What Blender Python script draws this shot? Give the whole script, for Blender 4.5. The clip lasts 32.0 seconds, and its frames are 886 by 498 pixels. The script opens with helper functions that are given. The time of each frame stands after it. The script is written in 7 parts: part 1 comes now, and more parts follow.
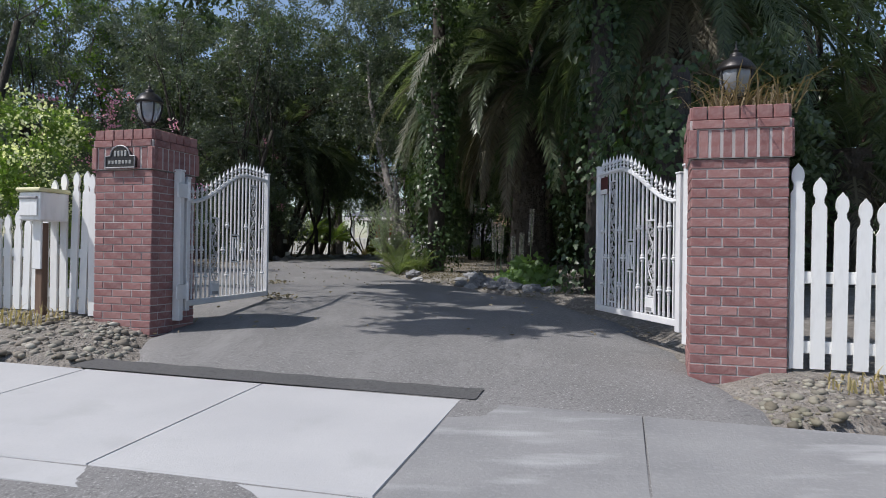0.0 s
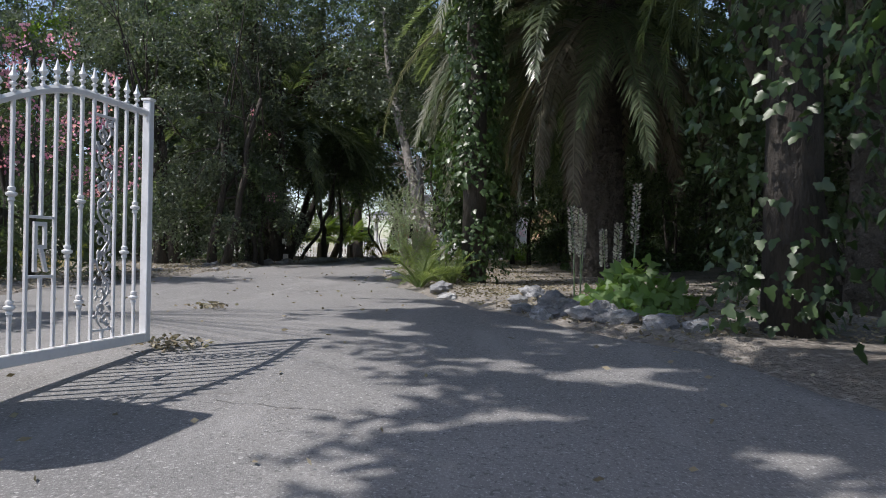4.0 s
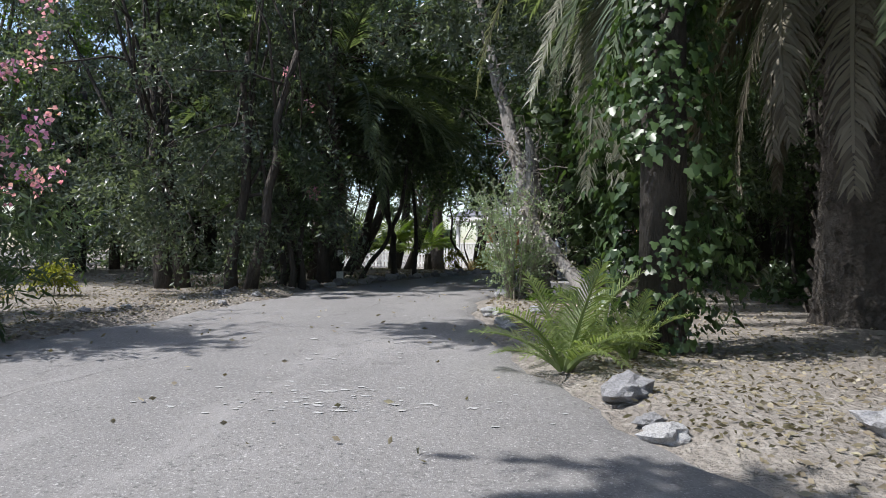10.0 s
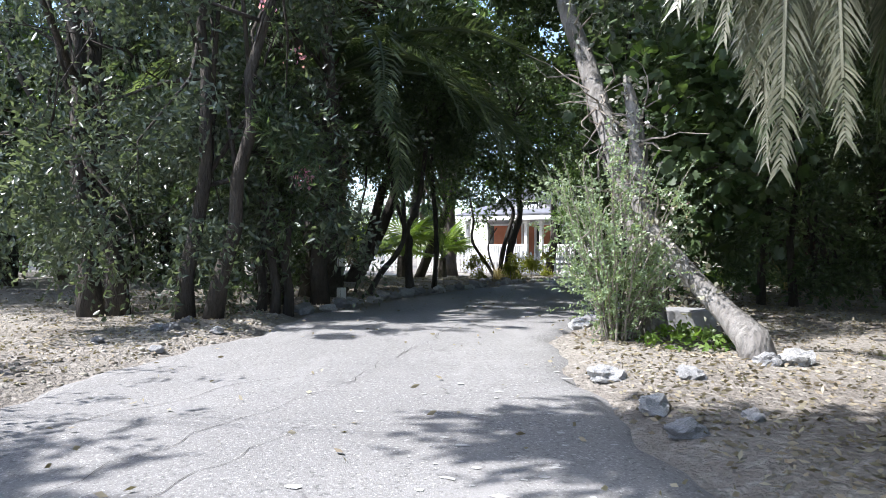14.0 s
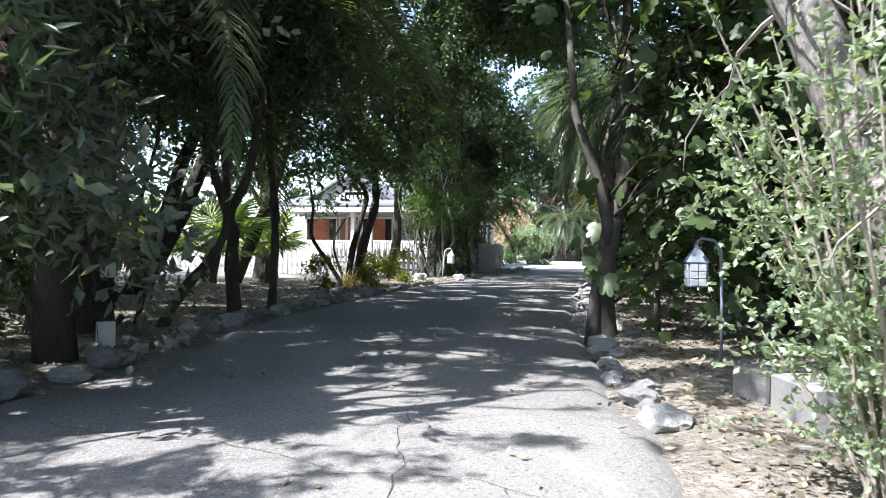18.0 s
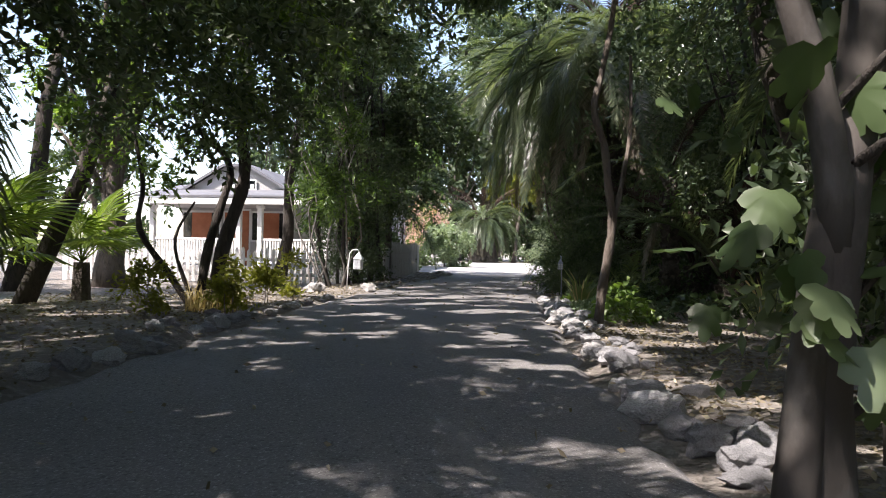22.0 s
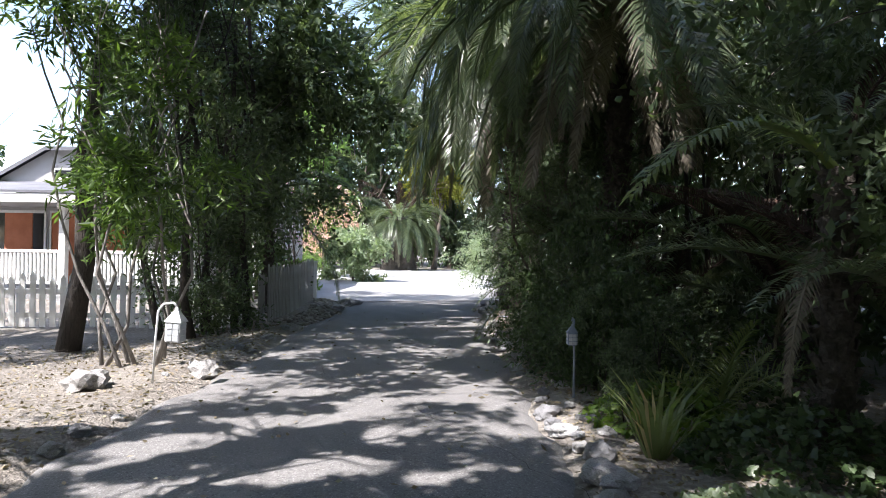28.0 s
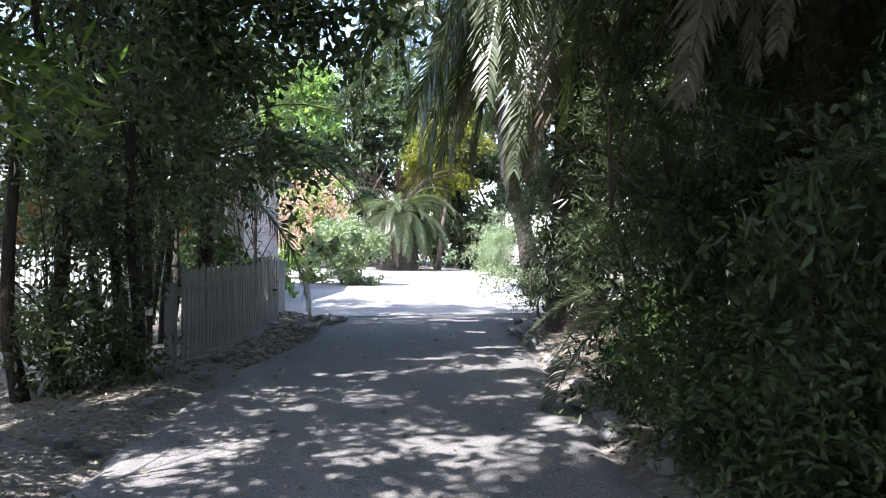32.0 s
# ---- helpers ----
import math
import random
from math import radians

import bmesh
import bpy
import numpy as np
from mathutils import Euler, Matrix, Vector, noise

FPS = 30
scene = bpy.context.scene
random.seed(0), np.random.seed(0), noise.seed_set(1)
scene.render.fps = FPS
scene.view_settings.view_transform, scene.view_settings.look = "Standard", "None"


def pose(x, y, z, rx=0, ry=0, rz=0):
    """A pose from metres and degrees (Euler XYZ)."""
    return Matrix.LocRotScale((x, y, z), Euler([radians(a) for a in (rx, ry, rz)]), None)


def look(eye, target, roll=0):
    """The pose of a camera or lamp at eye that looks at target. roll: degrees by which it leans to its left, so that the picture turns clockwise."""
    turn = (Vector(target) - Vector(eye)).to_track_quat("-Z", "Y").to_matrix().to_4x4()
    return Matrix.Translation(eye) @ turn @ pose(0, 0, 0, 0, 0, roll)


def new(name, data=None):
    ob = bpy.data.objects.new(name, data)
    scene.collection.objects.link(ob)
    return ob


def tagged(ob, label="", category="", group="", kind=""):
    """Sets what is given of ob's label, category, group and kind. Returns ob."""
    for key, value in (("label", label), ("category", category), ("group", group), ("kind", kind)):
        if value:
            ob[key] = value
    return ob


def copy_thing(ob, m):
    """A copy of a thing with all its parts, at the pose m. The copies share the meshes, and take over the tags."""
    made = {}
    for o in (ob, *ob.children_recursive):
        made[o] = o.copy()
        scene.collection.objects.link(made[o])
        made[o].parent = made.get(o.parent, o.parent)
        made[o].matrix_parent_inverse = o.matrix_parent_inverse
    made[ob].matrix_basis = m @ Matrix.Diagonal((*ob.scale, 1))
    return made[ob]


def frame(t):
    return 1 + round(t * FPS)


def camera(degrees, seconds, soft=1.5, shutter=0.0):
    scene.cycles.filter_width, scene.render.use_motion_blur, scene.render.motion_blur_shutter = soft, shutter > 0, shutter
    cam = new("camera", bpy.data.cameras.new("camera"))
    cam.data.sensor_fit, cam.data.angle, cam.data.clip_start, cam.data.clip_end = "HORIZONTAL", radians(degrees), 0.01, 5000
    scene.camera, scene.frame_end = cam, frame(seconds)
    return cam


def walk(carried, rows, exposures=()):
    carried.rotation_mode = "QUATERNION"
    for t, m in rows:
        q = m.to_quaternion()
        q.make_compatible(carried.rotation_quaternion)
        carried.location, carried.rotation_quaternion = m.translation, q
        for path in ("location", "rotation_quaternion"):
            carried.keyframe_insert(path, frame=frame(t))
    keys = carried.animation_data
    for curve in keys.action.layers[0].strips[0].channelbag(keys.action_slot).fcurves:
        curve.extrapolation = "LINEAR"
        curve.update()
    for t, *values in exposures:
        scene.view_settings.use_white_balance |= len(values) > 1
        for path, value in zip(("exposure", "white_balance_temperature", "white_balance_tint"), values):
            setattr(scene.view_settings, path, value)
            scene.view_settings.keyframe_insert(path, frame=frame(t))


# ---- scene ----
cam = camera(63.9, 32.0, 0.4, 0.25)
METRES, EYE, TILT, LEAN, TURN = 30.4, 0.943, 0.0, 0.0, 0.0
ROWS = [
    (0.0, 0.0, 0.0, 0.0, -0.01, 0.39, -0.81),
    (0.5, -0.0006, 0.0193, 0.0001, -0.01, 0.4, -0.81),
    (1.0, -0.0015, 0.0388, 0.0004, -0.02, 0.43, -0.79),
    (1.5, -0.0028, 0.0575, 0.0005, -0.04, 0.45, -0.8),
    (2.0, -0.0041, 0.0753, 0.0006, -0.03, 0.45, -0.77),
    (2.5, -0.0053, 0.093, 0.0006, 0.09, 0.48, -0.77),
    (4.5, -0.0054, 0.1558, 0.0003, 4.12, 0.55, -0.82),
    (5.0, -0.0056, 0.1697, 0.0002, 6.56, 0.55, -0.84),
    (5.5, -0.0059, 0.1838, 0.0004, 8.68, 0.54, -0.92),
    (6.0, -0.0071, 0.1984, 0.0007, 8.77, 0.53, -0.89),
    (6.5, -0.0088, 0.2136, 0.0011, 8.87, 0.52, -0.84),
    (7.0, -0.0117, 0.2286, 0.0013, 8.82, 0.52, -0.85),
    (7.5, -0.0145, 0.2431, 0.0017, 8.83, 0.49, -0.81),
    (8.0, -0.0174, 0.2566, 0.0028, 8.81, 0.47, -0.77),
    (8.5, -0.0204, 0.269, 0.006, 8.79, 0.49, -0.75),
    (9.0, -0.0236, 0.2786, 0.0073, 8.8, 0.5, -0.71),
    (9.5, -0.027, 0.2878, 0.0087, 8.82, 0.47, -0.67),
    (10.0, -0.0301, 0.297, 0.01, 8.82, 0.49, -0.66),
    (10.5, -0.0331, 0.306, 0.0116, 8.8, 0.49, -0.65),
    (11.0, -0.0365, 0.3169, 0.0127, 8.8, 0.48, -0.64),
    (11.5, -0.04, 0.3295, 0.0139, 8.82, 0.47, -0.59),
    (12.0, -0.0438, 0.3426, 0.0147, 8.77, 0.44, -0.55),
    (12.5, -0.0475, 0.3566, 0.0148, 8.76, 0.43, -0.56),
    (13.0, -0.0522, 0.3704, 0.0147, 8.69, 0.46, -0.55),
    (13.5, -0.0572, 0.3839, 0.0145, 8.67, 0.46, -0.53),
    (14.0, -0.0625, 0.3967, 0.0143, 8.62, 0.48, -0.51),
    (14.5, -0.0683, 0.4096, 0.0142, 8.5, 0.48, -0.52),
    (16.5, -0.0888, 0.4781, 0.0162, 1.68, 0.35, -0.97),
    (17.0, -0.0932, 0.4953, 0.016, -2.89, 0.36, -0.9),
    (17.5, -0.0963, 0.5121, 0.0159, -5.3, 0.37, -0.87),
    (18.0, -0.098, 0.5288, 0.0159, -7.23, 0.36, -0.85),
    (18.5, -0.0982, 0.5452, 0.0159, -8.91, 0.35, -0.92),
    (19.0, -0.0973, 0.561, 0.0156, -10.42, 0.37, -0.94),
    (19.5, -0.0957, 0.5765, 0.0159, -11.24, 0.37, -0.92),
    (20.0, -0.0931, 0.5928, 0.0163, -11.51, 0.39, -1.02),
    (20.5, -0.0901, 0.6101, 0.0167, -12.17, 0.42, -1.08),
    (21.0, -0.0872, 0.6269, 0.0171, -12.57, 0.41, -1.12),
    (21.5, -0.0844, 0.643, 0.0176, -13.17, 0.41, -1.04),
    (22.0, -0.0814, 0.6582, 0.0177, -14.86, 0.43, -1.0),
    (22.5, -0.078, 0.6726, 0.0177, -18.11, 0.45, -0.8),
    (23.0, -0.0747, 0.6862, 0.0175, -21.57, 0.5, -0.81),
    (23.5, -0.0717, 0.6989, 0.0176, -22.05, 0.45, -0.71),
    (24.0, -0.0691, 0.7113, 0.0189, -22.04, 0.41, -0.75),
    (24.5, -0.0669, 0.7233, 0.023, -22.06, 0.41, -0.81),
    (25.0, -0.064, 0.736, 0.0261, -22.05, 0.39, -0.87),
    (25.5, -0.0598, 0.7502, 0.0297, -22.0, 0.32, -0.87),
    (26.0, -0.0552, 0.7656, 0.0332, -22.02, 0.28, -0.91),
    (26.5, -0.0498, 0.7822, 0.0352, -22.01, 0.28, -0.96),
    (28.5, -0.0261, 0.8504, 0.0353, -21.99, 0.06, -0.87),
    (29.0, -0.0204, 0.8677, 0.035, -21.98, 0.04, -0.88),
    (29.5, -0.0149, 0.8852, 0.0347, -22.0, 0.02, -0.89),
    (30.0, -0.0095, 0.9026, 0.0342, -22.05, 0.02, -0.93),
    (30.5, -0.0043, 0.9196, 0.034, -22.11, -0.02, -0.96),
    (31.0, 0.0012, 0.9363, 0.0337, -22.11, -0.03, -0.96),
    (31.5, 0.0066, 0.9524, 0.0334, -22.12, 0.0, -1.04),
    (32.0, 0.0118, 0.968, 0.0331, -22.16, 0.02, -0.97),
]
EXPOSURE = [(0, -0.08, 6480, 12), (6, 0.45, 6600, 13), (8, 0.36, 6500, 12), (9, 0.44, 6450, 12), (13, 1.3, 6280, 12), (14.5, 1.55, 6220, 12), (17, 1.82, 6180, 11), (18, 1.8, 6300, 12), (19, 1.65, 6380, 12), (20, 1.52, 6480, 13), (22, 1.46, 6950, 19), (24.5, 1.57, 7000, 17), (28.5, 1.72, 6450, 16), (30, 1.9, 6330, 18), (32, 1.98, 6360, 18)]
walk(cam, [(t, pose(0, 0, EYE, TILT, LEAN, TURN) @ pose(METRES * x, METRES * y, METRES * z, 90 + pitch, roll, yaw)) for t, x, y, z, yaw, pitch, roll in ROWS], EXPOSURE)

# ---- world and sun ----
SUN_DIR = Vector((1.03, 0.41, -1.57)).normalized()
world = bpy.data.worlds.new("sky")
scene.world = world
world.use_nodes = True
wn = world.node_tree.nodes
sky = wn.new("ShaderNodeTexSky")
sky.sky_type = "NISHITA"
sky.sun_disc = False
sky.sun_elevation = math.asin(-SUN_DIR.z)
sky.sun_rotation = math.atan2(-SUN_DIR.x, -SUN_DIR.y)
sky.air_density, sky.dust_density, sky.ozone_density = 1.0, 1.2, 1.0
wn["Background"].inputs["Strength"].default_value = 0.15
world.node_tree.links.new(sky.outputs[0], wn["Background"].inputs["Color"])
sun_data = bpy.data.lights.new("sun", "SUN")
sun_data.energy, sun_data.angle, sun_data.color = 4.1, radians(0.53), (1.0, 0.98, 0.95)
sun = new("sun", sun_data)
sun.matrix_world = look((-20, -10, 40), Vector((-20, -10, 40)) + SUN_DIR)

# ---- small mesh tools ----
rng = np.random.default_rng(7)


class Geo:
    """Gathers vertices and faces for one mesh."""

    def __init__(self):
        self.v, self.f = [], []

    def add(self, verts, faces, m=None):
        n = len(self.v)
        self.v += [tuple(m @ Vector(p)) for p in verts] if m else [tuple(p) for p in verts]
        self.f += [tuple(i + n for i in f) for f in faces]
        return self

    def box(self, x0, y0, z0, x1, y1, z1, m=None, c=0.0):
        """A box with chamfered edges of size c."""
        if c <= 0:
            v = [(x, y, z) for x in (x0, x1) for y in (y0, y1) for z in (z0, z1)]
            return self.add(v, [(0, 1, 3, 2), (4, 6, 7, 5), (0, 4, 5, 1), (2, 3, 7, 6), (0, 2, 6, 4), (1, 5, 7, 3)], m)
        v, idx = [], {}
        for i, (x, sx) in enumerate(((x0, 1), (x1, -1))):
            for j, (y, sy) in enumerate(((y0, 1), (y1, -1))):
                for k, (z, sz) in enumerate(((z0, 1), (z1, -1))):
                    for a in range(3):
                        idx[i, j, k, a] = len(v)
                        v.append((x + sx * c * (a != 0), y + sy * c * (a != 1), z + sz * c * (a != 2)))
        f = []
        for e in (0, 1):
            f.append([idx[e, j, k, 0] for j, k in ((0, 0), (1, 0), (1, 1), (0, 1))][:: -1 if e == 0 else 1])
            f.append([idx[i, e, k, 1] for i, k in ((0, 0), (1, 0), (1, 1), (0, 1))][:: 1 if e == 0 else -1])
            f.append([idx[i, j, e, 2] for i, j in ((0, 0), (1, 0), (1, 1), (0, 1))][:: -1 if e == 0 else 1])
        for p in (0, 1):
            for q in (0, 1):
                f.append([idx[0, p, q, 1], idx[1, p, q, 1], idx[1, p, q, 2], idx[0, p, q, 2]])
                f.append([idx[p, 0, q, 0], idx[p, 1, q, 0], idx[p, 1, q, 2], idx[p, 0, q, 2]])
                f.append([idx[p, q, 0, 0], idx[p, q, 1, 0], idx[p, q, 1, 1], idx[p, q, 0, 1]])
                for r in (0, 1):
                    f.append([idx[p, q, r, a] for a in range(3)])
        return self.add(v, f, m)

    def tube(self, pts, radii, sides=8, cap=True, flat=1.0):
        """A tube along pts; radii one number or one each."""
        pts = [Vector(p) for p in pts]
        if not hasattr(radii, "__len__"):
            radii = [radii] * len(pts)
        v, f = [], []
        side = None
        for i, p in enumerate(pts):
            d = (pts[min(i + 1, len(pts) - 1)] - pts[max(i - 1, 0)]).normalized()
            if side is None:
                side = d.orthogonal().normalized()
            side = (side - d * side.dot(d)).normalized()
            up = d.cross(side)
            for k in range(sides):
                a = 2 * math.pi * k / sides
                v.append(p + (side * math.cos(a) + up * math.sin(a) * flat) * radii[i])
        for i in range(len(pts) - 1):
            for k in range(sides):
                a, b = i * sides + k, i * sides + (k + 1) % sides
                f.append((a, b, b + sides, a + sides))
        if cap:
            f.append(tuple(range(sides))[::-1])
            f.append(tuple(range((len(pts) - 1) * sides, len(pts) * sides)))
        return self.add(v, f)

    def lathe(self, profile, sides=12, m=None):
        """profile: (radius, height) from the bottom up."""
        v, f = [], []
        for r, z in profile:
            for k in range(sides):
                a = 2 * math.pi * (k + 0.5) / sides
                v.append((r * math.cos(a), r * math.sin(a), z))
        for i in range(len(profile) - 1):
            for k in range(sides):
                a, b = i * sides + k, i * sides + (k + 1) % sides
                f.append((a, b, b + sides, a + sides))
        f.append(tuple(range(sides))[::-1])
        f.append(tuple(range((len(profile) - 1) * sides, len(profile) * sides)))
        return self.add(v, f, m)

    def prism(self, outline, y0, y1, m=None):
        """An outline in x and z, drawn out from y0 to y1."""
        n = len(outline)
        v = [(x, y0, z) for x, z in outline] + [(x, y1, z) for x, z in outline]
        f = [tuple(range(n)), tuple(range(2 * n - 1, n - 1, -1))]
        f += [(i, i + n, (i + 1) % n + n, (i + 1) % n) for i in range(n)]
        return self.add(v, f, m)

    def mesh(self, name, mat=None, smooth=False):
        me = bpy.data.meshes.new(name)
        me.from_pydata(self.v, [], self.f)
        if mat:
            me.materials.append(mat)
        if smooth:
            me.polygons.foreach_set("use_smooth", np.ones(len(me.polygons), bool))
        me.update()
        return me


def fast_mesh(name, verts, corners, mat, smooth=False):
    """A mesh from arrays: verts (n,3), corners (faces,k)."""
    me = bpy.data.meshes.new(name)
    nf, k = corners.shape
    me.vertices.add(len(verts))
    me.vertices.foreach_set("co", np.asarray(verts, np.float32).ravel())
    me.loops.add(nf * k)
    me.loops.foreach_set("vertex_index", corners.astype(np.int32).ravel())
    me.polygons.add(nf)
    me.polygons.foreach_set("loop_start", np.arange(0, nf * k, k, dtype=np.int32))
    me.polygons.foreach_set("loop_total", np.full(nf, k, np.int32))
    if smooth:
        me.polygons.foreach_set("use_smooth", np.ones(nf, bool))
    me.materials.append(mat)
    me.update(calc_edges=True)
    return me


def part(name, mesh, parent, label="", m=None):
    ob = new(name, mesh)
    ob.parent = parent
    if m is not None:
        ob.matrix_basis = m
    if label:
        tagged(ob, label)
    return ob


def thing(name, label, category, m=None, group="", kind="", mesh=None):
    ob = new(name, mesh)
    if m is not None:
        ob.matrix_basis = m
    return tagged(ob, label, category, group, kind)


# ---- lie of the land ----
GY = [-60, 1.2, 2.5, 3.5, 4.5, 5.5, 7, 8.9, 10, 12, 13.4, 15, 16.6, 18.5, 22, 26, 30, 38, 55, 90]
GZ = [-0.06, -0.03, 0, 0.04, 0.10, 0.17, 0.25, 0.40, 0.46, 0.49, 0.53, 0.575, 0.62, 0.69, 0.74, 0.79, 0.82, 0.86, 1.05, 1.1]
LEFT = [(2.0, -2.1), (5.2, -2.35), (7.0, -2.75), (8.5, -3.9), (10.5, -5.0), (13.2, -5.55), (14.2, -5.1), (15.2, -4.8), (16.5, -4.8), (18.0, -4.48), (19.5, -4.65), (20.3, -4.35), (21.6, -4.18), (23.3, -3.83), (25.4, -3.1), (27.9, -2.3), (29.9, -1.5), (31.3, -0.9), (33.3, 0.05), (34.9, 0.62), (36.3, 1.22), (37.9, 2.1), (40.2, 2.7), (42, 2.0), (58, 1.0)]
RIGHT = [(2.0, 2.1), (3.6, 1.87), (6.0, 1.92), (7.5, 1.85), (8.5, 1.5), (9.3, 0.9), (10.5, 0.21), (11.2, -0.02), (12.1, -0.38), (12.75, -0.64), (13.8, -1.04), (14.8, -1.3), (15.6, -1.5), (17.0, -1.75), (18.3, -1.83), (19.4, -1.62), (20.3, -1.4), (21.5, -1.1), (23.1, -0.68), (24.5, -0.25), (25.9, 0.26), (27.6, 0.82), (29.3, 1.45), (31.1, 2.12), (32.7, 2.8), (34.1, 3.3), (35.6, 4.0), (37.7, 4.75), (39.0, 5.4), (42, 9.5), (45, 13), (58, 14)]
left_x = lambda y: np.interp(y, [p[0] for p in LEFT], [p[1] for p in LEFT])
right_x = lambda y: np.interp(y, [p[0] for p in RIGHT], [p[1] for p in RIGHT])


def base_z(y):
    return np.interp(y, GY, GZ)


def wob(x, y):
    """Small humps of the soil."""
    return 0.025 * np.sin(1.3 * x + 0.7 * y) * np.cos(0.9 * y - 0.4 * x) + 0.012 * np.sin(4.1 * x + 1.7) * np.sin(3.7 * y)


def soil_z(x, y):
    """Height of the soil at any place; it lies lower under the drive."""
    x, y = np.asarray(x, float), np.asarray(y, float)
    out = np.maximum(left_x(y) - x, x - right_x(y))
    z = base_z(y) + wob(x, y) + 0.03
    edge = np.clip((out + 0.05) / 0.3, 0, 1)
    z = np.where((y > 1.5) & (y < 58), base_z(y) - 0.05 + edge * (z - base_z(y) + 0.05), z)
    z = z - 0.2 * np.clip((y - 29) / 6, 0, 1) * np.clip((left_x(y) - x - 0.6) / 2.0, 0, 1) * np.clip((60 - y) / 10, 0, 1)
    back = (x - 0.12) * 0.245 + (y - 4.15) * 0.969
    rise = np.clip((back - 0.3) / 1.0, 0, 1) * np.clip(out / 0.8, 0, 1) * np.clip((9 - y) / 3, 0, 1)
    z = z + 0.1 * rise
    return np.where(back < 0.12, np.where(back < -1.6, -0.35, base_z(y) - 0.09), z)


def ground_at(x, y):
    return float(soil_z(x, y))


# ---- materials ----
def material(name):
    m = bpy.data.materials.new(name)
    m.use_nodes = True
    n = m.node_tree.nodes
    return m, n, m.node_tree.links, n["Principled BSDF"]


def mix_rgb(n, l, fac, a, b, blend="MIX"):
    x = n.new("ShaderNodeMix")
    x.data_type, x.blend_type = "RGBA", blend
    for sock, val in ((x.inputs[0], fac), (x.inputs[6], a), (x.inputs[7], b)):
        if isinstance(val, (int, float)):
            sock.default_value = val
        elif isinstance(val, (tuple, list)):
            sock.default_value = (*val[:3], 1)
        else:
            l.new(val, sock)
    return x.outputs[2]


def noise_fac(n, l, scale, detail=4.0, lo=0.35, hi=0.65, rough=0.55, stretch=None):
    co = n.new("ShaderNodeTexCoord")
    t = n.new("ShaderNodeTexNoise")
    t.inputs["Scale"].default_value, t.inputs["Detail"].default_value, t.inputs["Roughness"].default_value = scale, detail, rough
    if stretch:
        mp = n.new("ShaderNodeMapping")
        mp.inputs["Scale"].default_value = stretch
        l.new(co.outputs["Object"], mp.inputs[0])
        l.new(mp.outputs[0], t.inputs["Vector"])
    else:
        l.new(co.outputs["Object"], t.inputs["Vector"])
    r = n.new("ShaderNodeMapRange")
    r.inputs[1].default_value, r.inputs[2].default_value = lo, hi
    l.new(t.outputs[0], r.inputs[0])
    return r.outputs[0]


def bump(n, l, p, height, strength, dist):
    b = n.new("ShaderNodeBump")
    b.inputs["Strength"].default_value, b.inputs["Distance"].default_value = strength, dist
    l.new(height, b.inputs["Height"])
    l.new(b.outputs[0], p.inputs["Normal"])


def surface(name, a, b, c, big=1.5, small=30, rough=0.85, relief=0.3, depth=0.01, metal=0.0, speck=0.35, stretch=None):
    """Two-scale surface: a and b mix in large patches, c as fine specks."""
    m, n, l, p = material(name)
    f1 = noise_fac(n, l, big, 5, stretch=stretch)
    f2 = noise_fac(n, l, small, 6, 0.5, 0.72, stretch=stretch)
    col = mix_rgb(n, l, f1, a, b)
    mul = n.new("ShaderNodeMath")
    mul.operation = "MULTIPLY"
    mul.inputs[1].default_value = speck
    l.new(f2, mul.inputs[0])
    col = mix_rgb(n, l, mul.outputs[0], col, c)
    l.new(col, p.inputs["Base Color"])
    p.inputs["Roughness"].default_value, p.inputs["Metallic"].default_value = rough, metal
    f3 = noise_fac(n, l, small * 1.6, 6, 0.2, 0.8, stretch=stretch)
    bump(n, l, p, f3, relief, depth)
    return m


def pieces(name, ramp, mottled=25, rough=0.8, relief=0.4, worn=(0.5, 0.45, 0.4), wear=0.3):
    """For loose pieces: the colour goes by Object Info's Random."""
    m, n, l, p = material(name)
    oi = n.new("ShaderNodeObjectInfo")
    r = n.new("ShaderNodeValToRGB")
    while len(r.color_ramp.elements) < len(ramp):
        r.color_ramp.elements.new(0.5)
    for i, col in enumerate(ramp):
        r.color_ramp.elements[i].position, r.color_ramp.elements[i].color = i / (len(ramp) - 1), (*col, 1)
    l.new(oi.outputs["Random"], r.inputs[0])
    f = noise_fac(n, l, mottled, 6, 0.42, 0.75)
    mul = n.new("ShaderNodeMath")
    mul.operation = "MULTIPLY"
    mul.inputs[1].default_value = wear
    l.new(f, mul.inputs[0])
    col = mix_rgb(n, l, mul.outputs[0], r.outputs[0], worn)
    l.new(col, p.inputs["Base Color"])
    p.inputs["Roughness"].default_value = rough
    bump(n, l, p, noise_fac(n, l, mottled * 2, 6, 0.2, 0.8), relief, 0.006)
    return m


